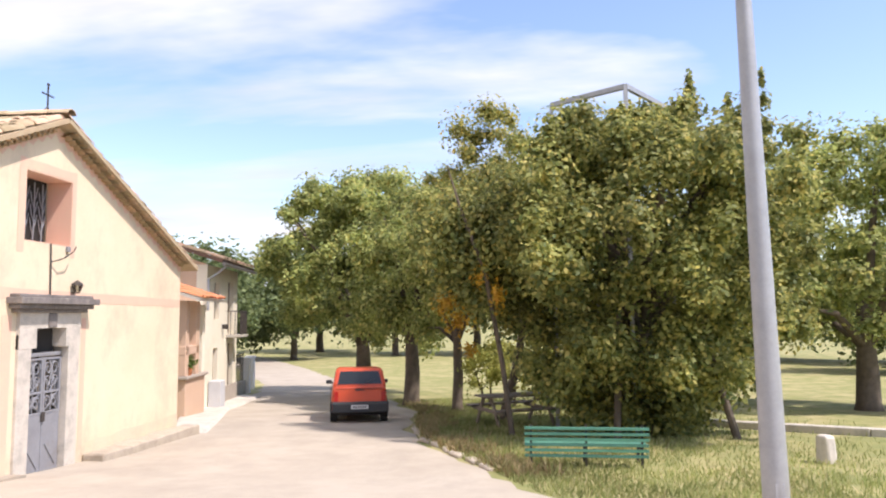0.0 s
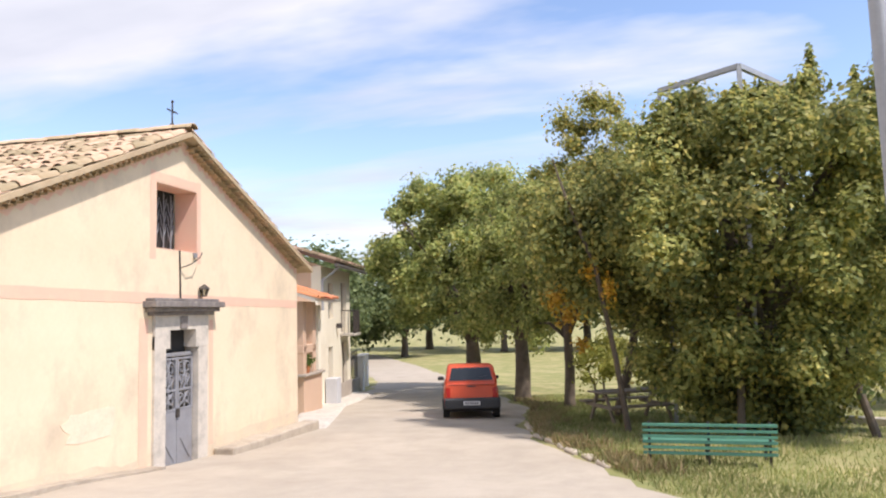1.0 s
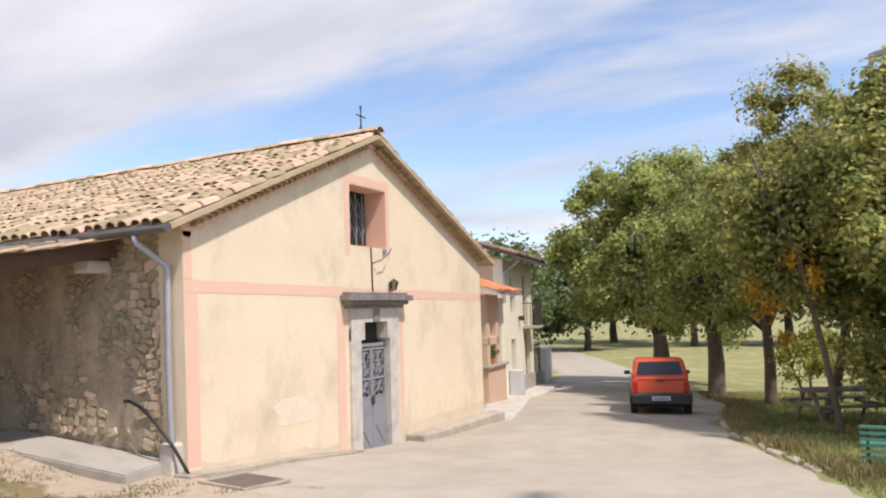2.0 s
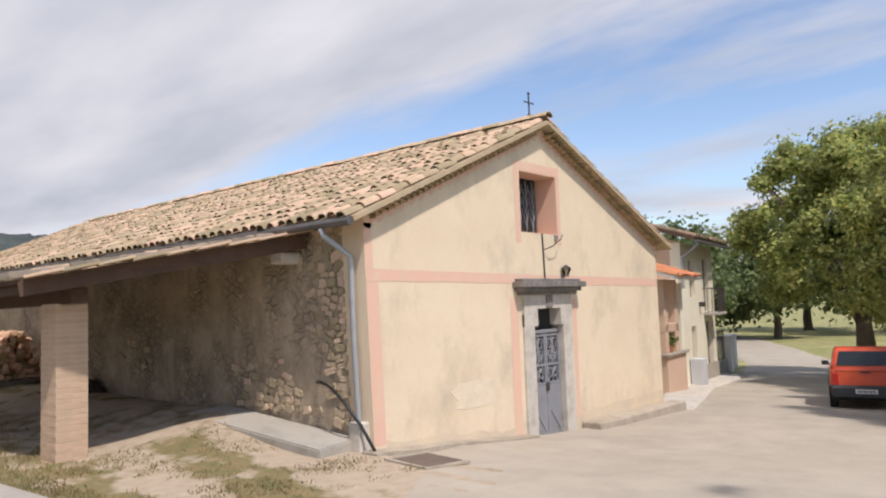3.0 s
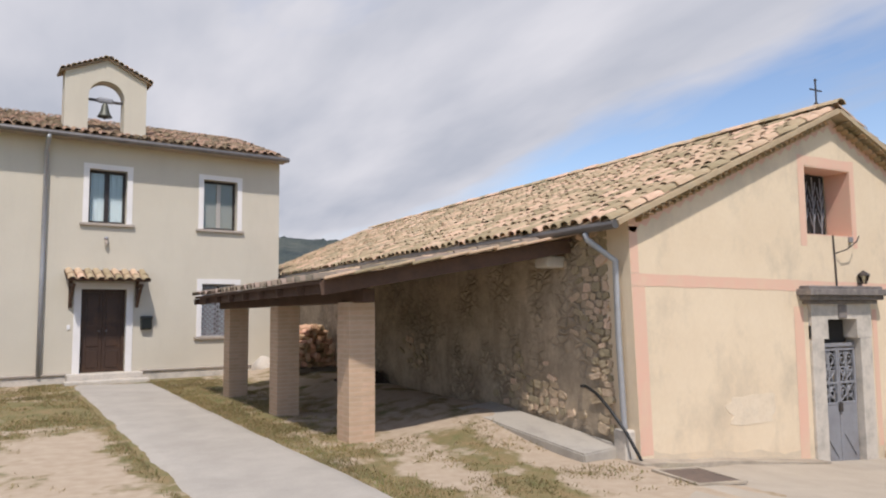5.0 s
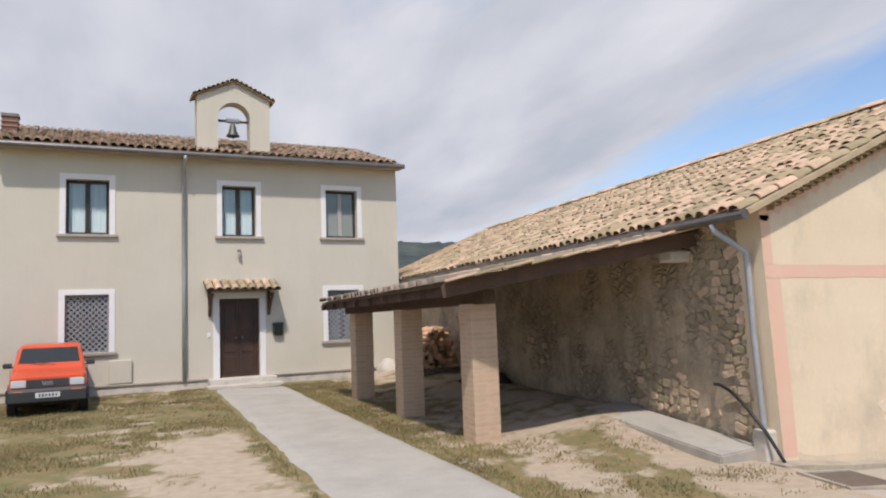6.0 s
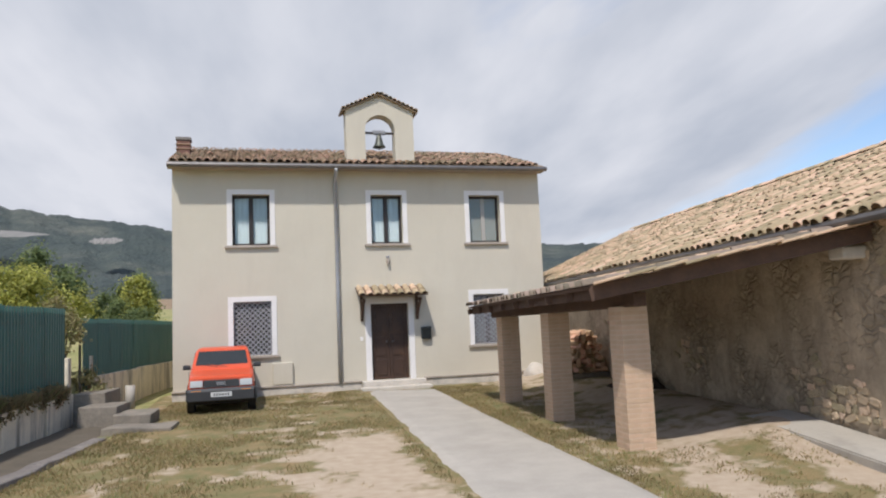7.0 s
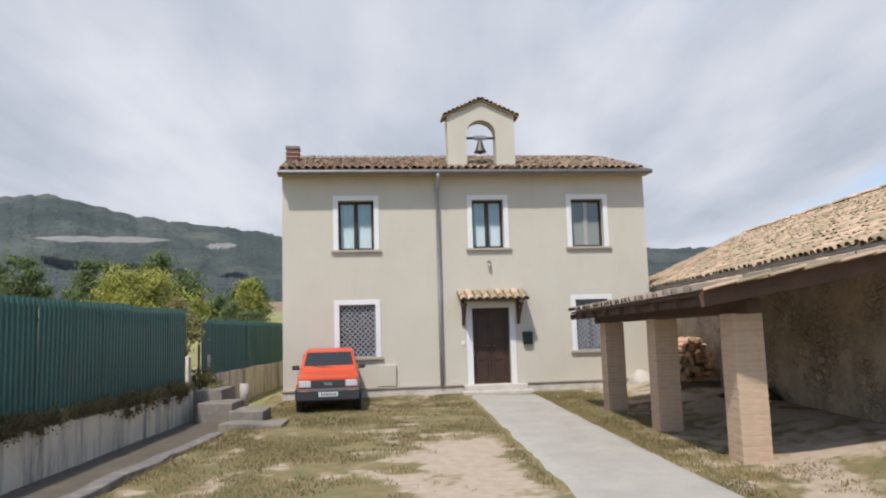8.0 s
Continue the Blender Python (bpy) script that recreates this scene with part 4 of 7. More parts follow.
part("downpipe", b, GALV, house, "galvanised downpipe", smooth=True)
# bell gable
bg = thing("bell_gable", "plastered bell gable with tiled coping and small bronze bell", "bell gable", HA @ Matrix.Translation((1.365, -0.02, 0)))
b = bmesh.new()
GX, G0, G1, ARCH, HW = 1.0, 6.35, 8.20, 7.62, 0.44
arch = [(HW * math.cos(math.pi * k / 20), ARCH + HW * math.sin(math.pi * k / 20)) for k in range(21)]
apex = 8.66
# left pier, right pier, arch head as quads
def prism(poly, y0, y1, b):
    lo = [b.verts.new((x, y0, z)) for x, z in poly]
    hi = [b.verts.new((x, y1, z)) for x, z in poly]
    b.faces.new(lo); b.faces.new(hi[::-1])
    for k in range(len(poly)):
        b.faces.new((lo[k], hi[k], hi[(k + 1) % len(poly)], lo[(k + 1) % len(poly)]))
prism([(-GX, G0), (-HW, G0), (-HW, ARCH), (-GX, ARCH)], 0, 0.45, b)
prism([(HW, G0), (GX, G0), (GX, ARCH), (HW, ARCH)], 0, 0.45, b)
top = lambda x: G1 + (apex - G1) * (1 - abs(x) / GX)
for (xa, za), (xb, zb) in zip(arch, arch[1:]):
    prism([(xb, zb), (xa, za), (xa, top(xa)), (xb, top(xb))], 0, 0.45, b)
prism([(-GX, ARCH), (-HW, ARCH), (-HW, top(HW)), (-GX, G1)], 0, 0.45, b)
prism([(HW, ARCH), (GX, ARCH), (GX, G1), (HW, top(HW))], 0, 0.45, b)
bmesh.ops.remove_doubles(b, verts=b.verts[:], dist=0.002)
bmesh.ops.recalc_face_normals(b, faces=b.faces[:])
part("masonry", b, CREAM, bg)
part("sill", box(-HW, -0.02, 6.40, HW, 0.5, 6.56, 0.01), CREAM, bg)
for s in (-1, 1):
    b = bmesh.new()
    beam((s * 1.13, 0.22, G1 - 0.055), (0, 0.22, apex + 0.005), 0.62, 0.05, (0, 0, 1), 0, b)
    cope = part("coping", b, TILE_OLD, bg, "tiled coping")
    L = math.hypot(1.13, apex - G1 + 0.06)
    ang = math.atan2(apex - G1 + 0.06, 1.13)
    for k in range(9):
        for y in (-0.14, ):
            p = Vector((s * 1.13, y, G1 - 0.03)) + Vector((-s * math.cos(ang), 0, math.sin(ang))) * (L * (k + 0.5) / 9)
            ob = new("tile", cme2)
            ob.parent, ob.matrix_basis = cope, Matrix.Translation(p) @ Matrix.Rotation(s * ang, 4, "Y") @ Matrix.Diagonal((0.75, 1.5, 0.75, 1))
part("finial", tube([(0, 0.2, apex), (0, 0.2, apex + 0.09), (0, 0.2, apex + 0.15)], [0.10, 0.09, 0.03], 8), TILE_OLD, bg)
bell = part("bell", tube([(0, 0.22, 7.14), (0, 0.22, 7.18), (0, 0.22, 7.28), (0, 0.22, 7.41), (0, 0.22, 7.49), (0, 0.22, 7.53)], [0.19, 0.165, 0.115, 0.09, 0.065, 0.02], 18), BRONZE, bg, "green-brown bronze bell", smooth=True)
part("yoke", box(-0.20, 0.17, 7.51, 0.20, 0.27, 7.66, 0.05), GREYIRON, bg)
part("axle", beam((-HW, 0.22, 7.57), (HW, 0.22, 7.57), 0.06, 0.06), IRON, bg)
part("clapper", tube([(0, 0.22, 7.3), (0, 0.22, 7.11), (0, 0.22, 7.08)], [0.012, 0.02, 0.03], 6), IRON, bg)
# chimney
ch = thing("chimney", "short red brick chimney with flat cap", "chimney", HA @ Matrix.Translation((-4.19, 1.4, 6.93)))
part("chimney_shaft", box(-0.185, -0.185, 0, 0.185, 0.185, 0.56, 0.01), mat("red_chimney_brick", (0.22, 0.105, 0.075), (0.12, 0.07, 0.055), scale=9, fine=30, bump=0.4), ch)
for z in (0.30, 0.43, 0.57):
    part("course", box(-0.21, -0.21, z, 0.21, 0.21, z + (0.09 if z > 0.5 else 0.035), 0.01), DARKSTONE if z > 0.5 else TILE_OLD, ch)

# ---- lean-to shelter ----
shelter = thing("shelter", "open lean-to of tiled roof on brick pillars against the chapel", "shelter")
PX = [(-2.64, 2.87), (-2.81, 5.92), (-2.99, 8.97)]
TOPZ = [2.02, 2.00, 1.98]
bv = [(-0.5, -0.5, -0.5), (0.5, -0.5, -0.5), (0.5, 0.5, -0.5), (-0.5, 0.5, -0.5), (-0.5, -0.5, 0.5), (0.5, -0.5, 0.5), (0.5, 0.5, 0.5), (-0.5, 0.5, 0.5)]
bme = bpy.data.meshes.new("brick")
bme.from_pydata([(x * 0.218, y * 0.105, z * 0.055) for x, y, z in bv], [], [(3, 2, 1, 0), (4, 5, 6, 7), (0, 1, 5, 4), (1, 2, 6, 5), (2, 3, 7, 6), (3, 0, 4, 7)])
bme.materials.append(BRICK)
pillars = []
for (px, py), tz in zip(PX, TOPZ):
    gz0 = ground_z(px, py)
    pl = thing("brick_pillar", "square sandy brick pillar carrying the lean-to beam", "pillar", pose(px, py, gz0 - 0.1, 0, 0, 4) @ Matrix.Diagonal((0.89, 0.89, 1, 1)), "shelter pillars")
    part("core", box(-0.2266, -0.2266, 0, 0.2266, 0.2266, tz - gz0 + 0.1), MORTAR, pl)
    pillars.append((pl, tz - gz0 + 0.1))
# beams
O0, O1 = Vector((-3.05, 2.30, 2.06)), Vector((-3.42, 9.55, 2.02))
W0, W1 = Vector((-0.02, 1.12, 2.86)), Vector((-0.02, 10.2, 2.74))
b = beam(Vector((-2.66, 2.35, 2.11)), Vector((-3.16, 9.45, 2.07)), 0.20, 0.20, bevel=0.012)
part("outer_beam", b, WOOD_D, shelter)
E0, E1 = Vector((-3.38, 2.25, 2.26)), Vector((-3.75, 9.6, 2.20))
n = 9
for k in range(n):
    t = k / (n - 1)
    a, c = E0.lerp(E1, t), W0.lerp(W1, t)
    part("rafter", beam(a + Vector((0, 0.06, -0.07)), c + Vector((0, 0.06, -0.07)), 0.10, 0.12 if k else 0.17), WOOD_D, shelter)
sroof = slope_sheet(E0, E1, W1, W0, 0.05, WOOD_D, shelter, "roof_deck", "dark plank deck under clay tiles")
d = (W0 - E0).normalized()
u = (E1 - E0).normalized()
nn = u.cross(d)
if nn.z < 0:
    nn = -nn
cols = int((E1 - E0).length / 0.215)
fld = []
rnd = random.Random(12)
for c in range(cols):
    a0, b0 = E0.lerp(E1, (c + 0.5) / cols), W0.lerp(W1, (c + 0.5) / cols)
    dd = (b0 - a0).normalized()
    uu = dd.cross(nn).normalized()
    n2 = uu.cross(dd)
    rows = int((b0 - a0).length / 0.335)
    for r in range(rows):
        m = Matrix((uu, dd, n2)).transposed().to_4x4()
        m.translation = a0 + dd * (0.335 * r - 0.07 + rnd.uniform(-0.02, 0.02)) + n2 * (0.07 + rnd.uniform(0, 0.015))
        fld.append(((c, r), m @ pose(0, 0, 0, -2.5, 0, rnd.uniform(-3, 3))))
TILE_G = mat("grey_lichened_tile", (0.30, 0.235, 0.175), (0.19, 0.15, 0.12), scale=4, fine=26, bump=0.4, vary=0.35, stain=(0.12, 0.105, 0.085), stain_scale=2.5, stain_amount=0.7)
tiles(sroof, fld, lambda c, r: r == 0 or c == 0, TILE_G, TILE_J)
part("fascia", beam(E0 + Vector((0.10, 0.0, -0.05)), E1 + Vector((0.10, 0.0, -0.05)), 0.03, 0.15), WOOD_D, shelter)
for k in range(9):
    b = bmesh.new()
    a, c = E0.lerp(W0, k / 9), E0.lerp(W0, (k + 1) / 9 + 0.01)
    beam(a + Vector((0.0, -0.08, 0.07 + 0.006 * (k % 3))), c + Vector((0, -0.08, 0.095 + 0.006 * (k % 3))), 0.24, 0.035, (0, 0, 1), 0.006, b)
    part("verge_slab", b, TILE, sroof)

# ---- trees ----
def leaf_cloud(blobs, count, size, seed, flat=0.9):
    """Leaves in clumps: blobs are (centre, radii, share). Each leaf is a folded kite."""
    rs = np.random.RandomState(seed)
    shares = np.array([b[2] for b in blobs], float)
    pick = rs.choice(len(blobs), count, p=shares / shares.sum())
    cen = np.array([b[0] for b in blobs])[pick]
    rad = np.array([b[1] for b in blobs])[pick]
    d = rs.normal(size=(count, 3))
    d /= np.linalg.norm(d, axis=1)[:, None]
    r = np.minimum(np.abs(rs.normal(0, 0.58, count)) + 0.14, 1.12 + 0.2 * rs.uniform(0, 1, count) ** 3)
    p = cen + d * rad * r[:, None]
    nrm = d * 0.8 + rs.normal(size=(count, 3)) * 0.5 + np.array([0, 0, flat * 0.55])
    nrm /= np.linalg.norm(nrm, axis=1)[:, None]
    t = np.cross(nrm, rs.normal(size=(count, 3)))
    t /= np.linalg.norm(t, axis=1)[:, None]
    s = np.cross(nrm, t)
    sz = size * rs.uniform(0.6, 1.25, count)[:, None]
    v = np.stack([p - t * sz * 0.6, p + s * sz * 0.36 + nrm * sz * 0.1, p + t * sz * 0.6, p - s * sz * 0.36 + nrm * sz * 0.1], 1).reshape(-1, 3)
    return v


def leaf_mesh(name, v, material, parent, label=""):
    n = len(v) // 4
    me = bpy.data.meshes.new(name)
    me.vertices.add(4 * n)
    me.vertices.foreach_set("co", v.astype(np.float32).ravel())
    me.loops.add(6 * n)
    me.polygons.add(2 * n)
    idx = np.array([0, 1, 2, 0, 2, 3])[None] + 4 * np.arange(n)[:, None]
    me.loops.foreach_set("vertex_index", idx.ravel().astype(np.int32))
    me.polygons.foreach_set("loop_start", np.arange(0, 6 * n, 3, dtype=np.int32))
    me.update(calc_edges=True)
    me.validate()
    me.materials.append(material)
    ob = new(name, me)
    ob.parent = parent
    return tagged(ob, label)


def crown_blobs(rs, centre, radii, n, size, low=-0.7):
    out = []
    while len(out) < n:
        d = rs.normal(size=3)
        d /= np.linalg.norm(d)
        if d[2] < low:
            continue
        f = rs.uniform(0.55, 0.98)
        c = np.array(centre) + d * np.array(radii) * f
        s = size * rs.uniform(0.6, 1.3)
        out.append((c, np.array([s, s, s * rs.uniform(0.65, 1.1)]), s ** 2))
    return out


def tree(name, label, at, trunk_h, trunk_r, centre, radii, blobs, blob_size, leaves, leaf_size, material, seed, limbs=7, extra=(), lean=(0, 0)):
    """at: the foot; centre and radii: the crown, measured from the foot."""
    rs = np.random.RandomState(seed)
    tr = thing(name, label, "tree", pose(*at))
    c = Vector(centre)
    b = bmesh.new()
    topv = Vector((lean[0], lean[1], trunk_h))
    tube([(0, 0, -0.15), (0.02, 0.01, 0.25), topv * 0.5 + Vector((0.05, -0.03, 0)), topv, topv.lerp(c, 0.6)], [trunk_r * 1.45, trunk_r * 1.08, trunk_r, trunk_r * 0.8, trunk_r * 0.3], 10, b)
    part("trunk", b, BARK, tr, smooth=True)
    bl = crown_blobs(rs, centre, radii, blobs, blob_size)
    for k in range(limbs):
        e = Vector(bl[k][0])
        b = bmesh.new()
        m = topv.lerp(e, 0.5) + Vector((0, 0, 0.12 * (e - topv).length))
        tube([topv * 0.92, m, e], [trunk_r * 0.5, trunk_r * 0.3, trunk_r * 0.08], 6, b)
        part("limb", b, BARK, tr, smooth=True)
    bl += list(extra)
    leaf_mesh("crown", leaf_cloud(bl, leaves, leaf_size, seed), material, tr)
    return tr

# ---- chapel surroundings ----
bm = bmesh.new()
box(5.40, -0.42, -0.95, 9.25, 0.0, -0.43, 0.03, bm)
bmesh.ops.subdivide_edges(bm, edges=[e for e in bm.edges if e.calc_length() > 2], cuts=14)
for v in bm.verts:
    v.co += Vector((0, 0.04 * noise.noise(v.co * 2.1), 0.03 * noise.noise(v.co * 1.7 + Vector((3, 0, 0))) - 0.02 * (v.co.x - 5.35)))
tagged(part("stone_kerb_platform", bm, CEMENT), "low crumbling stone and cement footing along the chapel", "footing", kind="structure")
bm = box(-0.12, -0.30, -0.9, 3.6, 0.0, 0.02, 0.02)
bmesh.ops.subdivide_edges(bm, edges=[e for e in bm.edges if e.calc_length() > 2], cuts=10)
for v in bm.verts:
    if v.co.z > -0.5:
        v.co.z = ground_z(v.co.x, -0.15) + 0.045 + 0.02 * noise.noise(v.co * 2.0)
    v.co.y += 0.03 * noise.noise(v.co * 2.3)
tagged(part("cement_strip", bm, CEMENT), "stained cement strip along the foot of the facade", "footing", kind="structure")
bm = bmesh.new()
sl = [[bm.verts.new((x, y, z + dz)) for x, y, z in ((-0.70, 0.12, 0.10), (0.10, 0.30, 0.11), (0.10, 3.5, 0.36), (-0.66, 3.4, 0.31))] for dz in (-0.35, -0.015)]
bm.faces.new(sl[0][::-1]); bm.faces.new(sl[1])
for k in range(4):
    bm.faces.new((sl[0][k], sl[0][(k + 1) % 4], sl[1][(k + 1) % 4], sl[1][k]))
bmesh.ops.bevel(bm, geom=bm.edges[:], offset=0.02, segments=2, affect="EDGES")
tagged(part("concrete_slab", bm, CONCRETE), "worn concrete slab against the rubble wall", "slab", kind="structure")
tagged(part("pipe_block", box(-0.05, 0.08, -0.15, 0.15, 0.32, 0.32, 0.03), LIMESTONE), "pale cement block round the downpipe foot", "concrete block")
tagged(part("black_hose", tube([(0.08, 1.1, 0.80), (-0.01, 0.9, 0.82), (-0.08, 0.6, 0.76), (-0.11, 0.3, 0.58), (-0.06, 0.05, 0.3), (0.02, -0.10, 0.0), (0.04, -0.14, -0.1)], 0.022, 8), mat("black_rubber", (0.02, 0.02, 0.02), rough=0.5), smooth=True), "black plastic pipe bending from wall to ground", "pipe")
mz = ground_z(-0.02, -1.06)
mh = thing("manhole_cover", "dark rusty square manhole cover set in the ground", "manhole cover", pose(-0.02, -1.06, mz - 0.01, 0, 2, -8))
part("rim", wall(-0.34, 0.34, -0.41, 0.41, 0.03, [(-0.29, -0.36, 0.29, 0.36)]), CEMENT, mh).matrix_basis = Matrix.Translation((0, 0, 0.055)) @ Matrix.Rotation(radians(-90), 4, "X")
part("plate", box(-0.29, -0.36, -0.02, 0.29, 0.36, 0.045, 0.008), mat("rusty_plate", (0.17, 0.12, 0.09), (0.11, 0.085, 0.07), rough=0.7, scale=6, bump=0.4), mh)
# facade fittings
lamp = thing("wall_lantern", "small dark iron lantern fixed above the chapel door", "lantern", pose(4.95, -0.10, 2.26) @ Matrix.Diagonal((0.75, 1, 0.78, 1)))
part("base", tube([(0, 0, 0), (0, 0, 0.03)], [0.05, 0.05], 6), IRON, lamp)
part("glass", tube([(0, 0, 0.04), (0, 0, 0.17)], [0.045, 0.085], 6), glass_mat("lantern_glass", (0.6, 0.6, 0.55)), lamp)
for k in range(6):
    a = math.pi / 3 * k
    part("bar", tube([(0.047 * math.cos(a), 0.047 * math.sin(a), 0.03), (0.088 * math.cos(a), 0.088 * math.sin(a), 0.18)], 0.006, 5), IRON, lamp)
part("cap", tube([(0, 0, 0.17), (0, 0, 0.21), (0, 0, 0.26), (0, 0, 0.28)], [0.105, 0.085, 0.03, 0.008], 6), IRON, lamp)
part("arm", tube([(0, 0.10, 0.02), (0, 0.0, 0.015)], 0.012, 6), IRON, lamp)
cable = thing("wall_conduit", "rusty conduit and bracket below the chapel window", "conduit", pose(0, 0, 0))
part("pipe", tube([(4.36, -0.02, 2.22), (4.35, -0.02, 2.60), (4.33, -0.02, 3.03)], 0.013, 6), IRON, cable)
part("bracket", tube([(4.36, -0.02, 2.74), (4.48, -0.14, 2.80), (4.66, -0.20, 2.93), (4.78, -0.16, 3.02)], 0.010, 6), IRON, cable)
part("box", box(4.74, -0.05, 2.93, 4.82, 0.0, 3.02, 0.008), GREYIRON, cable)
# stones showing through the side wall's render
rnd = random.Random(31)
def stone_mesh(seed):
    b = bmesh.new()
    bmesh.ops.create_cube(b, size=0.92)
    bmesh.ops.subdivide_edges(b, edges=b.edges[:], cuts=2, use_grid_fill=True)
    for v in b.verts:
        r = max(abs(v.co.y), abs(v.co.z))
        v.co.y, v.co.z = v.co.y * (1.12 - 0.30 * abs(v.co.z)), v.co.z * (1.12 - 0.30 * abs(v.co.y))
        v.co *= 1 + 0.34 * noise.noise(v.co * 2.4 + Vector((seed * 7.1, 0, 0)))
    me = bpy.data.meshes.new("stone")
    b.to_mesh(me)
    b.free()
    me.materials.append(STONE)
    return me
stones = [stone_mesh(k) for k in range(6)]
side_wall = [o for o in chapel.children if o.name == "side_wall"][0]
zz, made = 0.12, 0
while zz < 2.95:
    hgt = rnd.uniform(0.06, 0.14)
    y = 0.42
    while y < 13.5:
        wdt = rnd.uniform(0.09, 0.26)
        cover = noise.noise((y * 0.55, zz * 0.9, 9.0)) + 0.25 * rnd.uniform(-1, 1)
        near_edge = 0.88 * (1 - smooth01(1.7, 2.8, y + 0.5 * zz)) + 0.5 * (1 - smooth01(0.5, 0.9, y)) - 0.12
        if cover + near_edge > 0.40 and made < 290 and zz > 0.1 + 0.08 * min(y, 3.2):
            ob = new("stone", stones[rnd.randrange(6)])
            ob.parent = side_wall
            ob.matrix_basis = Matrix.Translation((lean(zz) - 0.005 + rnd.uniform(-0.012, 0.012), y + wdt / 2, zz + hgt / 2 + rnd.uniform(-0.02, 0.02))) @ Matrix.Rotation(rnd.uniform(-0.45, 0.45), 4, "X") @ Matrix.Diagonal((rnd.uniform(0.03, 0.065), wdt * rnd.uniform(0.75, 1.02), hgt * rnd.uniform(0.8, 1.05), 1))
            made += 1
        y += wdt + 0.02
    zz += hgt + 0.015
for y, z in ((1.35, 2.50), (4.3, 2.62), (7.2, 2.62)):
    part("corbel_stone", box(-0.30, y, z, 0.05, y + 0.30, z + 0.17, 0.03), LIMESTONE, side_wall)

# ---- pillar bricks ----
for pl, h in pillars:
    n = int(h / 0.068)
    for k in range(n):
        z = 0.034 + 0.068 * k
        for q in range(4):
            for s in (-0.112, 0.112):
                ob = new("brick", bme)
                ob.parent = pl
                off = 0.002 if (k + q) % 2 else 0.0
                ob.matrix_basis = Matrix.Rotation(math.pi / 2 * q, 4, "Z") @ Matrix.Translation((s * (0.97 if k % 2 else 1.0) + (0.012 if k % 2 else -0.012), -0.1755 - off, z))
        
# ---- things round the house ----
H = lambda a, b, z: HA @ Matrix.Translation((a, b, z))
mb = thing("letter_box", "black rounded letter box fixed beside the house door", "letter box", H(2.50, 0, 1.47))
part("body", box(-0.14, -0.13, 0, 0.14, 0.0, 0.34, 0.03), mat("black_letterbox", (0.015, 0.018, 0.017), rough=0.4), mb)
part("flap", box(-0.15, -0.15, 0.27, 0.15, 0.0, 0.36, 0.03), mat("black_letterbox_flap", (0.022, 0.026, 0.025), rough=0.4), mb)
dl = thing("door_lamp", "small bulkhead lamp on the wall above the door canopy", "lamp", H(1.46, 0, 3.80))
part("housing", tube([(0, 0, 0.06), (0, -0.06, 0.06), (0, -0.10, 0.03)], [0.05, 0.05, 0.03], 8), GREYIRON, dl)
part("shade", tube([(0, -0.07, 0.04), (0, -0.08, -0.06), (0, -0.08, -0.12)], [0.02, 0.055, 0.045], 8), SILL, dl)
tagged(part("bell_push", box(0, 0, 0, 0.08, 0.02, 0.12, 0.005), WHITE), "small white bell push beside the door", "bell push").matrix_basis = H(0.60, -0.02, 1.50)
mc = thing("meter_cabinet", "flat grey meter cabinet on the house wall", "cabinet", H(-1.55, 0, 0.42))
part("body", box(-0.27, -0.09, 0, 0.27, 0, 0.60, 0.01), CREAM, mc)
part("cover", box(-0.25, -0.10, 0.02, 0.25, -0.09, 0.58, 0.005), CREAM, mc)
gs = thing("boulder", "rounded white limestone boulder at the house corner", "boulder", H(5.72, -0.35, 0.05))
b = bmesh.new()
bmesh.ops.create_icosphere(b, subdivisions=3, radius=0.5)
for v in b.verts:
    v.co = Vector((v.co.x * 0.75, v.co.y * 0.6, v.co.z * 0.75)) * (1 + 0.25 * noise.noise(v.co * 2.2))
bmesh.ops.translate(b, verts=b.verts[:], vec=(0, 0, 0.22))
part("rock", b, LIMESTONE, gs, smooth=True)

# firewood under the lean-to, on a pallet
fw = thing("wood_pallet", "weathered wooden pallet under the firewood", "pallet", pose(-0.62, 11.35, ground_z(-0.62, 11.35), 0, 0, 8))
for y in (-0.4, 0, 0.4):
    part("bearer", box(-0.75, y - 0.045, 0, 0.75, y + 0.045, 0.10), GREYWOOD, fw)
for k in range(7):
    part("board", box(-0.75 + k * 0.235, -0.5, 0.10, -0.75 + k * 0.235 + 0.10, 0.5, 0.125), GREYWOOD, fw)
LOGM = mat("split_firewood", (0.66, 0.44, 0.29), (0.44, 0.25, 0.15), scale=6, fine=30, bump=0.4, vary=0.4)
log_me = []
for sd in range(4):
    b = bmesh.new()
    ring = [[], []]
    for e, yy in ((0, -0.5), (1, 0.5)):
        for k in range(7):
            a = 2 * math.pi * k / 7
            r = 1 + 0.25 * noise.noise((math.cos(a) + sd * 3, math.sin(a), yy * 0.4))
            ring[e].append(b.verts.new((r * math.cos(a) * (1 if k < 5 else 0.6), yy, r * math.sin(a))))
    b.faces.new(ring[0]); b.faces.new(ring[1][::-1])
    for k in range(7):
        b.faces.new((ring[0][k], ring[1][k], ring[1][(k + 1) % 7], ring[0][(k + 1) % 7]))
    bmesh.ops.recalc_face_normals(b, faces=b.faces[:])
    me = bpy.data.meshes.new("firewood_log")
    b.to_mesh(me); b.free()
    me.materials.append(LOGM)
    log_me.append(me)
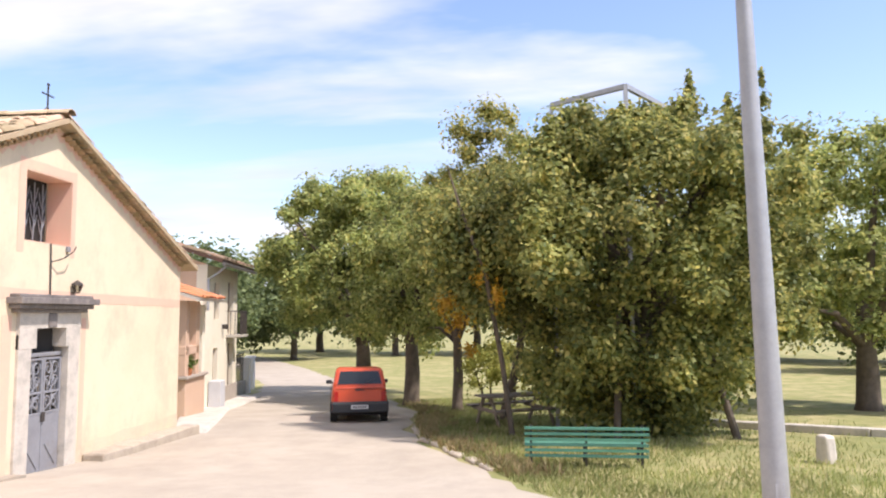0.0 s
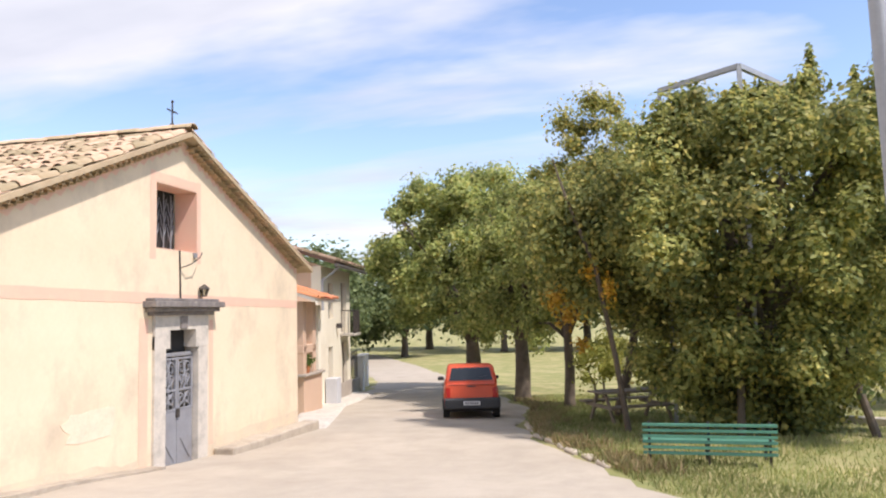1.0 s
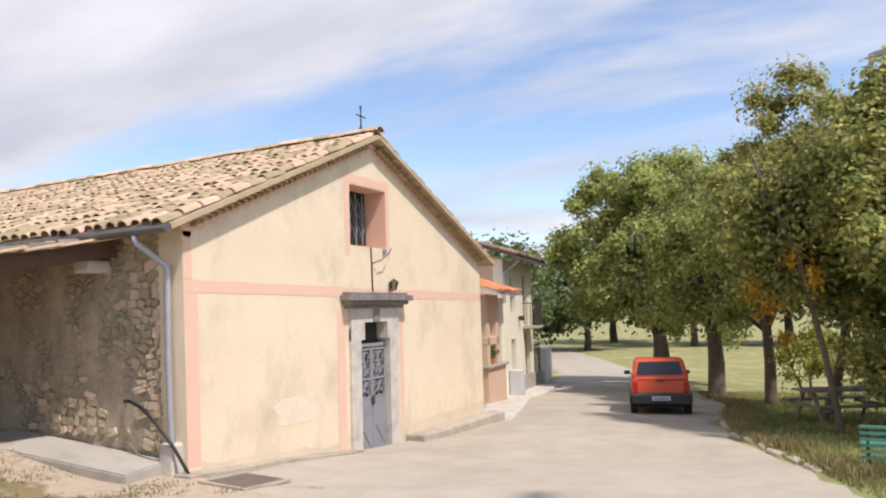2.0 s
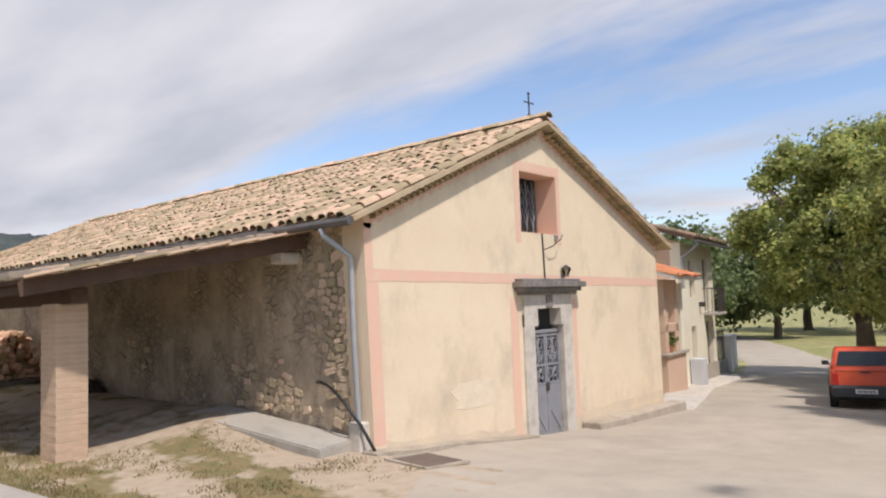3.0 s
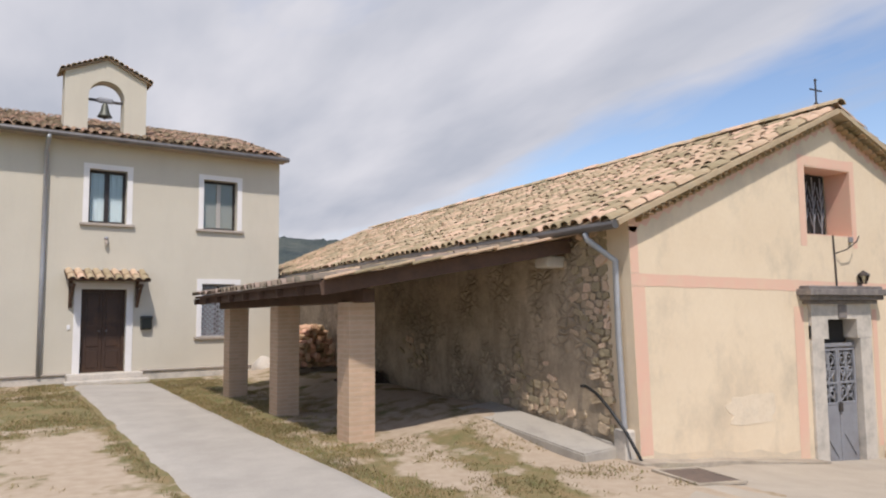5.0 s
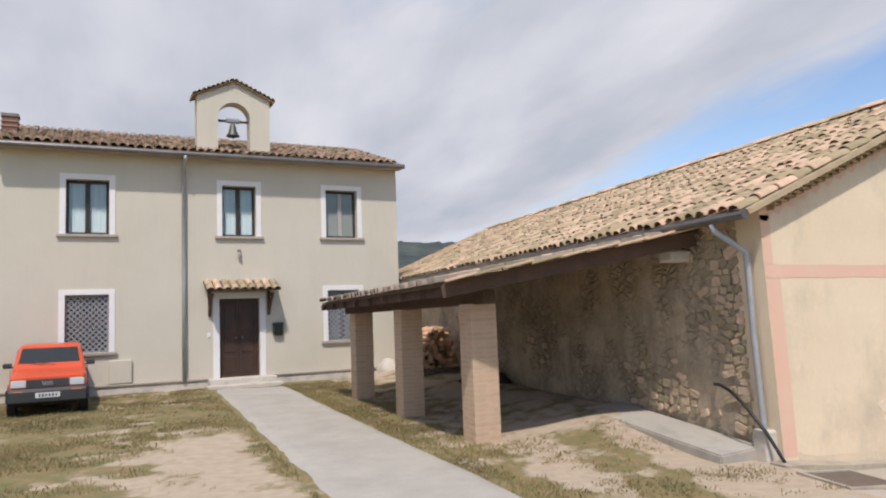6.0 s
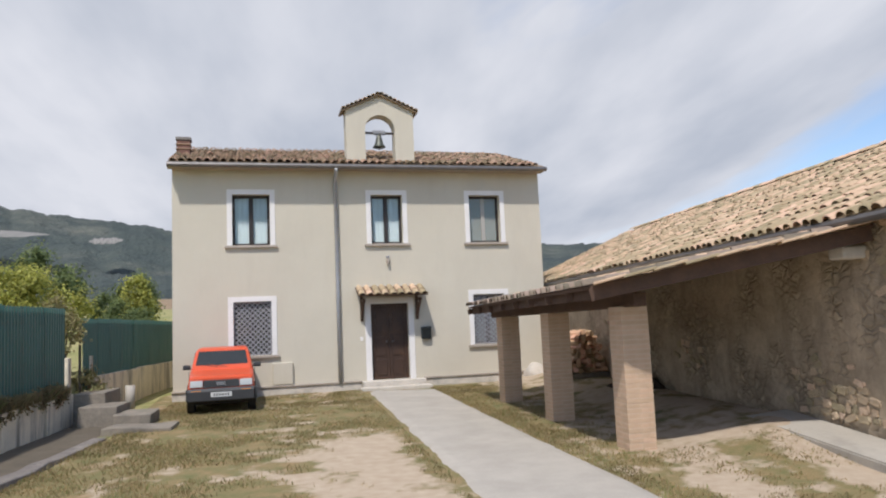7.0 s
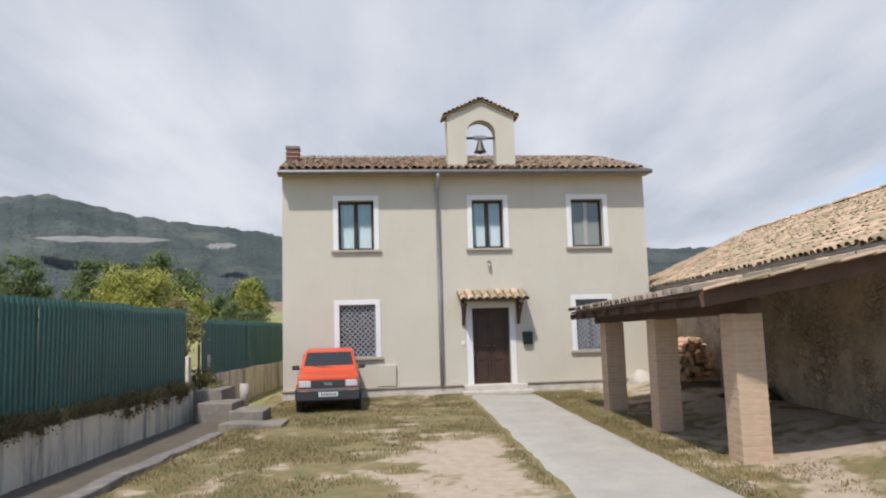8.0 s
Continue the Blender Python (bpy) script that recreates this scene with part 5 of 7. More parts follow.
for layer in range(9):
    wdt = 0.66 - 0.045 * layer
    n = int(2 * wdt / 0.17)
    for k in range(n):
        for row in (0, 1):
            ob = new("firewood_log", log_me[rnd.randrange(4)])
            ob.matrix_basis = pose(-0.62, 11.35, ground_z(-0.62, 11.35), 0, 0, 8) @ pose(-wdt + 0.17 * (k + 0.5) + rnd.uniform(-0.03, 0.03), (-0.28 if row == 0 else 0.25) + rnd.uniform(-0.05, 0.05), 0.19 + 0.118 * layer, rnd.uniform(-14, 14), rnd.uniform(0, 180), rnd.uniform(-75, 75)) @ Matrix.Diagonal((0.085, 0.42, 0.062, 1))
            tagged(ob, "split reddish firewood log stacked on a pallet", "log", "firewood stack")
tp = thing("soil_heap", "low dark heap of bark and soil by the wall", "heap", pose(-0.30, 8.3, ground_z(-0.3, 8.3)))
b = bmesh.new()
bmesh.ops.create_grid(b, x_segments=14, y_segments=14, size=1.0)
for v in b.verts:
    r = math.hypot(v.co.x, v.co.y)
    v.co = Vector((v.co.x * 0.55, v.co.y * 0.8, max(-0.05, 0.42 * (1 - r) + 0.10 * noise.noise(v.co * 4))))
part("heap", b, mat("dark_bark_soil", (0.07, 0.04, 0.03), (0.045, 0.03, 0.022), scale=6, fine=20, bump=0.9), tp)

# ---- fence side ----
rw = thing("retaining_wall", "stained low concrete wall below the fence", "wall")
def rough_box(x0, y0, z0, x1, y1, z1, amt=0.02, cuts=12):
    b = box(x0, y0, z0, x1, y1, z1, 0.02)
    bmesh.ops.subdivide_edges(b, edges=[e for e in b.edges if e.calc_length() > 1.2], cuts=cuts)
    for v in b.verts:
        v.co += amt * Vector((noise.noise(v.co * 1.9), 0, noise.noise(v.co * 1.3 + Vector((5, 2, 0)))))
    return b
part("wall_body", rough_box(-12.72, -8, -0.3, -12.40, 9.52, 0.74), WALLC, rw)
for y in np.arange(-7.2, 9.2, 1.9):
    part("buttress", box(-12.41, y, -0.2, -12.35, y + 0.16, 0.70, 0.012), WALLC, rw)
rw2 = thing("retaining_wall", "mossy low stone wall beside the house", "wall")
part("wall_body", rough_box(-12.75, 10.75, -0.2, -12.40, 22, 1.02, 0.03), WALLC, rw2)
dr = thing("drain_kerb", "old concrete kerb edging the drain", "kerb")
part("kerb_body", rough_box(-11.28, -6, -0.3, -11.02, 7.1, 0.10, 0.05, 24), DARKSTONE, dr)
tagged(strip("drain_bed", [(-12.42, -8), (-12.42, 9.5)], [(-11.26, -8), (-11.26, 9.5)], mat("dark_drain_soil", (0.14, 0.115, 0.085), (0.09, 0.075, 0.055), scale=3, fine=20, bump=0.7), 0.012, n=30, m=5), "dark leaf-littered drain bed", "drain", kind="structure")
FSH = bmesh.new()
prof = []
pitch = 0.125
for k in range(8):
    y = k * pitch
    prof += [(0.0, y), (0.0, y + pitch * 0.42), (-0.035, y + pitch * 0.55), (-0.035, y + pitch * 0.88)]
prof.append((0.0, 8 * pitch))
cols_v = [(FSH.verts.new((x, y, 0)), FSH.verts.new((x, y, 1.62 + (0.03 if i % 4 < 2 else 0)))) for i, (x, y) in enumerate(prof)]
for p, q in zip(cols_v, cols_v[1:]):
    FSH.faces.new((p[0], q[0], q[1], p[1]))
fme = bpy.data.meshes.new("sheet")
FSH.to_mesh(fme); FSH.free()
fme.materials.append(FENCE)
def fence_run(y0, n, z, x, label):
    f = thing("metal_fence", label, "fence", pose(x, y0, z))
    for k in range(n):
        ob = new("sheet", fme)
        ob.parent = f
        ob.matrix_basis = Matrix.Translation((rnd.uniform(-0.012, 0.012), k * 1.0, rnd.uniform(-0.015, 0.015))) @ Matrix.Rotation(radians(rnd.uniform(-0.8, 0.8)), 4, "Y") @ Matrix.Diagonal((1, 1.035, 1, 1))
    for k in range(0, n + 1, 2):
        part("post", box(-0.09, k - 0.025, -0.4, -0.045, k + 0.025, 1.6), IRON, f)
    for zz in (0.35, 1.3):
        part("rail", box(-0.06, 0, zz, -0.04, n, zz + 0.04), IRON, f)
    return f
fence_run(-7.75, 17, 0.90, -12.50, "dark green corrugated sheet fence along the bank")
fence_run(10.4, 9, 0.72, -12.50, "faded green sheet fence beyond the gap")
STEPC = mat("cracked_step_concrete", (0.29, 0.25, 0.20), (0.16, 0.14, 0.115), scale=3, fine=14, bump=0.9, depth=0.03)
for (x0, y0, x1, y1, z) in ((-11.25, 7.55, -10.0, 8.35, 0.18), (-11.35, 8.5, -10.6, 9.4, 0.33), (-12.05, 8.7, -11.3, 9.7, 0.50), (-12.5, 9.5, -11.75, 10.7, 0.72)):
    b = rough_box(x0, y0, ground_z(x0, y0) - 0.2 if x0 > -12.3 else -0.2, x1, y1, z, 0.06, 6)
    tagged(part("concrete_step", b, STEPC), "broken grey concrete step by the wall gap", "step", "steps to the gap")
for y in (9.42, 10.8):
    tagged(part("gate_post", box(-12.66, y, 0.3, -12.46, y + 0.16, 1.5, 0.02), WALLC), "short concrete gate post in the fence gap", "post")
tagged(part("drain_pipe", tube([(-11.7, 11.2, 0.2), (-11.7, 11.2, 0.75)], [0.11, 0.11], 12), CONCRETE, smooth=True), "upright pale cement pipe beside the house", "pipe")

# ---- house down the lane ----
H2 = pose(17.0, 2.80, -1.15, 0, 0, 8.5)
h2 = thing("village_house", "two-storey cream house down the lane with balcony", "house", H2)
CREAM2 = mat("pale_cream_plaster", (0.78, 0.72, 0.58), (0.73, 0.66, 0.52), scale=0.8, fine=25, bump=0.1, stain=(0.55, 0.46, 0.34), stain_scale=0.6)
SALMON = mat("salmon_plaster", (0.60, 0.42, 0.30), (0.54, 0.37, 0.26), scale=0.8, fine=25, bump=0.1)
part("front_wall", wall(0, 4.6, -0.2, 4.75, 0.35, [(1.0, 2.9, 1.75, 4.2), (3.0, 2.35, 3.9, 4.3), (0.95, 0.6, 1.6, 1.9), (3.1, 0.1, 4.0, 2.0)]), CREAM2, h2)
part("side_wall", box(0, 0.35, -0.2, 0.35, 6.0, 4.75), SALMON, h2)
part("side_wall", box(4.25, 0.35, -0.2, 4.6, 6.0, 4.75), CREAM2, h2)
part("back_wall", box(0.35, 5.65, -0.2, 4.25, 6.0, 4.75), CREAM2, h2)
# added black slab behind the openings, room shade put into its colour
part("room_dark", box(0.4, 0.6, -0.1, 4.2, 0.7, 4.7), DARK, h2)
for x0, z0, x1, z1 in ((1.0, 2.9, 1.75, 4.2), (0.95, 0.6, 1.6, 1.9), (3.0, 2.35, 3.9, 4.3), (3.1, 0.1, 4.0, 2.0)):
    w = part("window", wall(x0, x1, z0, z1, 0.06, [(x0 + 0.07, z0 + 0.07, x1 - 0.07, z1 - 0.07)]), GREYWOOD, h2)
    w.location.y = 0.15
    part("shutter", box(x0 + 0.07, 0.02, z0 + 0.07, x1 - 0.07, 0.05, z1 - 0.07), GREYWOOD, w)
for z in (-0.2,):
    part("plinth", box(0.0, -0.05, z, 4.6, 0.0, 0.45, 0.01), SILL, h2)
slope = 0.32
r2 = slope_sheet((-0.35, -0.55, 4.78), (4.95, -0.55, 4.78), (4.95, 3.0, 4.78 + 3.55 * slope), (-0.35, 3.0, 4.78 + 3.55 * slope), 0.12, WOOD_D, h2, "roof", "tiled roof with dark timber eaves")
slope_sheet((-0.35, 6.5, 4.78), (4.95, 6.5, 4.78), (4.95, 3.0, 4.78 + 3.55 * slope), (-0.35, 3.0, 4.78 + 3.55 * slope), 0.12, WOOD_D, r2, "roof_slope")
u2 = Vector((0, 1, slope)).normalized()
f2 = tile_field(Vector((-0.35, -0.55, 4.78)) + Vector((0, -slope, 1)).normalized() * 0.13, (1, 0, 0), u2, 24, 11, seed=21)
tiles(r2, f2, lambda c, r: False, TILE, TILE_OLD)
b = bmesh.new()
for x in (0.17,):
    tri = [[b.verts.new((x + d, y, z)) for y, z in ((0.0, 4.75), (6.0, 4.75), (3.0, 4.75 + 3.0 * slope + 0.1))] for d in (-0.16, 0.16)]
    b.faces.new(tri[0]); b.faces.new(tri[1][::-1])
part("gable_wall", b, SALMON, h2)
part("chimney", box(0.9, 2.3, 5.4, 1.4, 2.8, 6.35, 0.02), SALMON, h2)
b = bmesh.new()
tube([(-0.35, -0.62, 4.74), (4.95, -0.62, 4.74)], 0.06, 8, b)
part("gutter", b, ZINC, h2)
b = bmesh.new()
tube([(0.1, -0.6, 4.70), (0.05, -0.4, 4.5), (-0.05, -0.06, 4.25), (-0.05, -0.06, 0.0)], 0.045, 8, b)
part("downpipe", b, GALV, h2)
bal = part("balcony", box(2.8, -0.55, 2.22, 4.1, 0.0, 2.32, 0.02), CONCRETE, h2, "small balcony with dark railing")
part("top_rail", tube([(2.85, 0, 3.2), (2.85, -0.50, 3.2), (4.05, -0.50, 3.2), (4.05, 0, 3.2)], 0.018, 5), IRON, bal)
for x, y in [(x, -0.50) for x in np.linspace(2.85, 4.05, 12)] + [(x, y) for y in (-0.15, -0.32) for x in (2.85, 4.05)]:
    part("baluster", tube([(x, y, 2.32), (x, y, 3.2)], 0.012, 5), IRON, bal)
part("lamp", box(2.15, -0.22, 2.55, 2.27, 0.0, 2.72, 0.02), IRON, h2)
# porch between the chapel and that house
pz = -1.0
porch = thing("porch", "salmon porch with orange tiled roof and terrace", "porch", pose(12.55, 1.55, pz, 0, 0, 6))
part("parapet", box(0.3, 0.0, -0.3, 2.0, 0.25, 1.15, 0.02), SALMON, porch)
part("coping", box(0.2, -0.08, 1.15, 2.1, 0.33, 1.23, 0.015), SILL, porch)
part("back_wall", box(0.0, 2.2, -0.3, 4.4, 2.5, 3.5), SALMON, porch)
part("side_wall", box(1.55, 0.5, -0.3, 4.3, 2.2, 3.05), CREAM2, porch)
part("parapet", box(0.3, 0.02, 1.80, 1.5, 0.22, 2.05, 0.02), SALMON, porch)
for x in (0.45, 1.35):
    part("column", box(x - 0.14, 0.02, 1.23, x + 0.14, 0.28, 3.3, 0.015), SALMON, porch)
part("column", box(1.75, 0.02, 1.23, 2.0, 0.28, 3.2, 0.015), CREAM2, porch)
pr = slope_sheet((-0.1, -0.45, 3.28), (2.2, -0.45, 3.28), (2.2, 2.3, 4.15), (-0.1, 2.3, 4.15), 0.08, LIMESTONE, porch, "roof", "bright orange barrel tile roof")
upP = Vector((0, 2.75, 0.87)).normalized()
fp = tile_field(Vector((-0.1, -0.45, 3.28)) + Vector((0, -0.87, 2.75)).normalized() * 0.09, (1, 0, 0), upP, 10, 8, seed=23)
tiles(pr, fp, lambda c, r: True, TILE_NEW, TILE_NEW)
tagged(part("grey_cabinet", box(-0.28, -0.28, 0, 0.28, 0.12, 0.95, 0.015), mat("pale_grey_box", (0.55, 0.55, 0.56), bump=0.1)), "pale grey utility cabinet against the house", "cabinet").matrix_basis = pose(16.7, 2.35, ground_z(16.7, 2.35) - 0.02, 0, 0, 8)
tagged(strip("pavement", [(9.3, -0.55), (13.0, 0.6), (17, 1.9), (23, 2.9)], [(9.3, 0.3), (12.6, 1.7), (17, 2.95), (23, 3.8)], LIMESTONE, 0.09, n=40, m=16), "pale cement pavement before the houses", "pavement", kind="structure")
pf = thing("potted_plant", "green plant in a pot on the porch parapet", "plant", pose(13.25, 1.70, 0.22))
part("pot", tube([(0, 0, 0), (0, 0, 0.22)], [0.09, 0.13], 10), TILE_NEW, pf)
PLANTG = leaf_mat("pot_leaf", (0.05, 0.10, 0.02), (0.16, 0.2, 0.04))
leaf_mesh("leaves", leaf_cloud([((0, 0, 0.36), np.array([0.28, 0.22, 0.2]), 1)], 260, 0.10, 3), PLANTG, pf)
# fence and white gate posts past that house
lf = thing("garden_railing", "dark iron garden railing on a low wall", "fence", H2 @ Matrix.Translation((4.7, 0.25, -0.1)))
part("low_wall", box(0, 0, -0.4, 3.0, 0.2, 0.35, 0.02), CONCRETE, lf)
for x in np.linspace(0.1, 2.9, 20):
    part("bar", tube([(x, 0.1, 0.33), (x, 0.1, 1.55)], 0.012, 5), IRON, lf)
part("top_rail", box(0, 0.08, 1.5, 3.0, 0.12, 1.54), IRON, lf)
for x in (7.9, 10.4):
    gp = thing("gate_pillar", "white painted garden gate pillar with cap", "pillar", H2 @ Matrix.Translation((x, 0.3 + 0.12 * (x - 7.9), ground_z(17 + x, 4.2) + 1.15)), "gate pillars")
    part("shaft", box(-0.19, -0.19, -0.3, 0.19, 0.19, 1.45, 0.02), WHITE, gp)
    part("cap", box(-0.24, -0.24, 1.45, 0.24, 0.24, 1.54, 0.03), WHITE, gp)

# ---- cars ----
RED = mat("orange_red_car_paint", (0.62, 0.085, 0.03), (0.56, 0.075, 0.028), rough=0.32, scale=2, bump=0.0, spec=0.5)
PLASTIC = mat("dark_bumper_plastic", (0.035, 0.036, 0.038), (0.05, 0.05, 0.052), rough=0.6, bump=0.1)
RUBBER = mat("tyre_rubber", (0.018, 0.018, 0.018), rough=0.8)
CGLASS = mat("dark_car_glass", (0.028, 0.033, 0.037), (0.02, 0.024, 0.027), rough=0.06, bump=0, spec=0.5)
LENS = mat("clear_lamp_lens", (0.6, 0.62, 0.62), (0.5, 0.52, 0.52), rough=0.15, bump=0.1)
TAIL = mat("red_lamp_lens", (0.45, 0.015, 0.012), rough=0.2, bump=0.1)
AMBER = mat("amber_lamp_lens", (0.65, 0.22, 0.02), rough=0.2, bump=0.1)
PLATE = mat("white_plate", (0.7, 0.7, 0.68), rough=0.4, bump=0)
RIM = mat("steel_rim", (0.35, 0.35, 0.36), rough=0.4, metal=0.6)


def loft(sections, b=None):
    """Closed rings of equal count, one after another, capped."""
    out = b or bmesh.new()
    rings = [[out.verts.new(p) for p in s] for s in sections]
    for p, q in zip(rings, rings[1:]):
        for k in range(len(p)):
            out.faces.new((p[k], p[(k + 1) % len(p)], q[(k + 1) % len(p)], q[k]))
    out.faces.new(rings[0][::-1])
    out.faces.new(rings[-1])
    bmesh.ops.recalc_face_normals(out, faces=out.faces[:])
    return out


def car(label):
    """A small boxy hatchback, 3.4 m long; its front looks along +y."""
    c = thing("car", label, "car")
    # lower body: cross-sections along the length (half width, sill, belt)
    secs = []
    for y, w, z0, z1 in ((-1.66, 0.66, 0.36, 0.86), (-1.62, 0.71, 0.30, 0.92), (-1.2, 0.735, 0.26, 0.93), (0.0, 0.745, 0.25, 0.935), (0.72, 0.74, 0.26, 0.94), (0.95, 0.735, 0.27, 0.91), (1.55, 0.715, 0.32, 0.83), (1.65, 0.67, 0.38, 0.78)):
        secs.append([(-w + 0.04, y, z0), (w - 0.04, y, z0), (w, y, z0 + 0.06), (w, y, (z0 + z1) / 2), (w - 0.035, y, z1 - 0.03), (w - 0.10, y, z1), (-w + 0.10, y, z1), (-w + 0.035, y, z1 - 0.03), (-w, y, (z0 + z1) / 2), (-w, y, z0 + 0.06)])
    body = part("body", loft(secs), RED, c)
    cab = []
    for z, w, y0, y1 in ((0.90, 0.685, -1.60, 0.84), (1.02, 0.675, -1.585, 0.71), (1.30, 0.615, -1.47, 0.36), (1.385, 0.585, -1.40, 0.20), (1.42, 0.52, -1.28, 0.06)):
        cab.append([(-w, y0 + 0.05, z), (-w + 0.06, y0, z), (w - 0.06, y0, z), (w, y0 + 0.05, z), (w, y1 - 0.06, z), (w - 0.05, y1, z), (-w + 0.05, y1, z), (-w, y1 - 0.06, z)])
    part("cabin", loft(cab), RED, c)

    def pane(name, quad, push, label=""):
        b = bmesh.new()
        q = [Vector(p) for p in quad]
        n = (q[1] - q[0]).cross(q[3] - q[0]).normalized() * abs(push)
        if n.dot((q[0] + q[2]) / 2 - Vector((0, -0.4, 0.9))) < 0:
            n = -n
        lo, hi = [b.verts.new(p - n * 0.5) for p in q], [b.verts.new(p + n) for p in q]
        b.faces.new(hi)
        for k in range(4):
            b.faces.new((lo[k], lo[(k + 1) % 4], hi[(k + 1) % 4], hi[k]))
        part(name, b, CGLASS, c, label)
    pane("windscreen", [(-0.60, 0.73, 0.985), (0.60, 0.73, 0.985), (0.535, 0.335, 1.335), (-0.535, 0.335, 1.335)][::-1], -0.012)
    pane("rear_window", [(0.57, -1.588, 1.00), (-0.57, -1.588, 1.00), (-0.50, -1.462, 1.325), (0.50, -1.462, 1.325)][::-1], -0.012)
    for s in (-1, 1):
        for y0, y1, ya, yb in ((-0.30, 0.58, -0.30, 0.26), (-1.36, -0.40, -1.28, -0.40)):
            q = [(s * 0.672, y0, 0.985), (s * 0.672, y1, 0.985), (s * 0.612, yb, 1.325), (s * 0.612, ya, 1.325)]
            pane("side_window", q if s > 0 else q[::-1], 0.010)
        part("side_moulding", box(s * 0.735 - 0.012, -1.15, 0.42, s * 0.735 + 0.018, 0.85, 0.56, 0.008), PLASTIC, c)
        part("sill", box(s * 0.72 - 0.02, -0.85, 0.22, s * 0.72 + 0.022, 0.80, 0.32, 0.008), PLASTIC, c)
        for y in (-0.36, 0.66):
            part("door_gap", box(s * 0.741 - 0.004, y - 0.004, 0.33, s * 0.741 + 0.006, y + 0.004, 0.92), DARK, c)
        part("door_handle", box(s * 0.742 - 0.004, -0.24, 0.80, s * 0.742 + 0.016, -0.10, 0.83, 0.004), PLASTIC, c)
        mir = part("mirror", box(s * 0.80 - 0.085, 0.52, 0.94, s * 0.80 + 0.085, 0.62, 1.05, 0.025), PLASTIC, c)
        part("mirror_arm", beam((s * 0.68, 0.57, 0.95), (s * 0.76, 0.57, 0.98), 0.04, 0.03), PLASTIC, mir)
        part("headlight", box(s * 0.53 - 0.135, 1.60, 0.59, s * 0.53 + 0.135, 1.672, 0.735, 0.012), LENS, c)
        part("indicator", box(s * 0.53 - 0.10, 1.70, 0.47, s * 0.53 + 0.10, 1.735, 0.52, 0.006), AMBER, c)
        part("tail_light", box(s * 0.605 - 0.055, -1.678, 0.56, s * 0.605 + 0.055, -1.60, 0.82, 0.010), TAIL, c)
        part("wiper", tube([(s * 0.1, 0.755, 0.985), (s * 0.1 + 0.30, 0.70, 1.04), (s * 0.1 + 0.42, 0.66, 1.075)], 0.008, 5), PLASTIC, c)
    part("grille", box(-0.385, 1.60, 0.575, 0.385, 1.668, 0.74, 0.008), PLASTIC, c)
    for k in range(5):
        part("grille_bar", beam((-0.09 + 0.04 * k, 1.674, 0.62), (-0.06 + 0.04 * k, 1.674, 0.70), 0.010, 0.016), GALV, c)
    for y, s in ((1.64, 1), (-1.64, -1)):
        secs = [[(x, y + s * d, z) for z, d in ((0.28, 0.02), (0.30, 0.09), (0.50, 0.10), (0.56, 0.06), (0.56, -0.05), (0.28, -0.05))] for x in (-0.70, -0.62, 0.62, 0.70)]
        part("bumper", loft(secs), PLASTIC, c)
        for sx in (-1, 1):
            part("bumper_corner", box(sx * 0.73 - 0.03, min(y, y - s * 0.42), 0.29, sx * 0.73 + 0.022, max(y, y - s * 0.42) + 0.03, 0.555, 0.02), PLASTIC, c)
        pl = part("number_plate", box(-0.22, y + s * 0.10 - 0.004, 0.375, 0.22, y + s * 0.10 + 0.008, 0.475), PLATE, c)
        for k in range(6):
            part("bar", box(-0.17 + 0.06 * k, y + s * 0.112 - 0.003, 0.40, -0.135 + 0.06 * k, y + s * 0.112 + 0.003, 0.45), PLASTIC, pl)
    part("hatch_gap", box(-0.60, -1.665, 0.885, 0.60, -1.63, 0.892), DARK, c)
    part("rear_wiper", tube([(0.08, -1.60, 0.985), (0.25, -1.575, 1.08), (0.42, -1.55, 1.12)], 0.009, 5), PLASTIC, c)
    part("hatch_handle", box(-0.11, -1.69, 0.84, 0.11, -1.655, 0.87, 0.006), PLASTIC, c)
    part("underbody", box(-0.60, -1.45, 0.20, 0.60, 1.45, 0.30), DARK, c)
    for s in (-1, 1):
        for y in (-1.08, 1.08):
            part("wheel_arch", tube([(s * 0.60, y, 0.30), (s * 0.7475, y, 0.30)], 0.325, 20), DARK, c)
            w = part("wheel", tube([(s * 0.57, y, 0.275), (s * 0.585, y, 0.275), (s * 0.72, y, 0.275), (s * 0.742, y, 0.275)], [0.24, 0.275, 0.275, 0.245], 20), RUBBER, c, smooth=False)
            part("rim", tube([(s * 0.72, y, 0.275), (s * 0.752, y, 0.275), (s * 0.760, y, 0.275)], [0.175, 0.17, 0.05], 16), RIM, w)
    return c


car_a = car("orange-red boxy hatchback with dark bumpers parked on the lane")
car_a.matrix_basis = pose(13.85, -2.98, ground_z(13.85, -2.98) - 0.01, -3.0, 0.0, -76.5)
car_b = copy_thing(car_a, pose(-9.60, 11.40, ground_z(-9.6, 11.2) + 0.005, 0, 0, 187.5))
car_b["label"] = "orange-red boxy hatchback parked before the house wall"

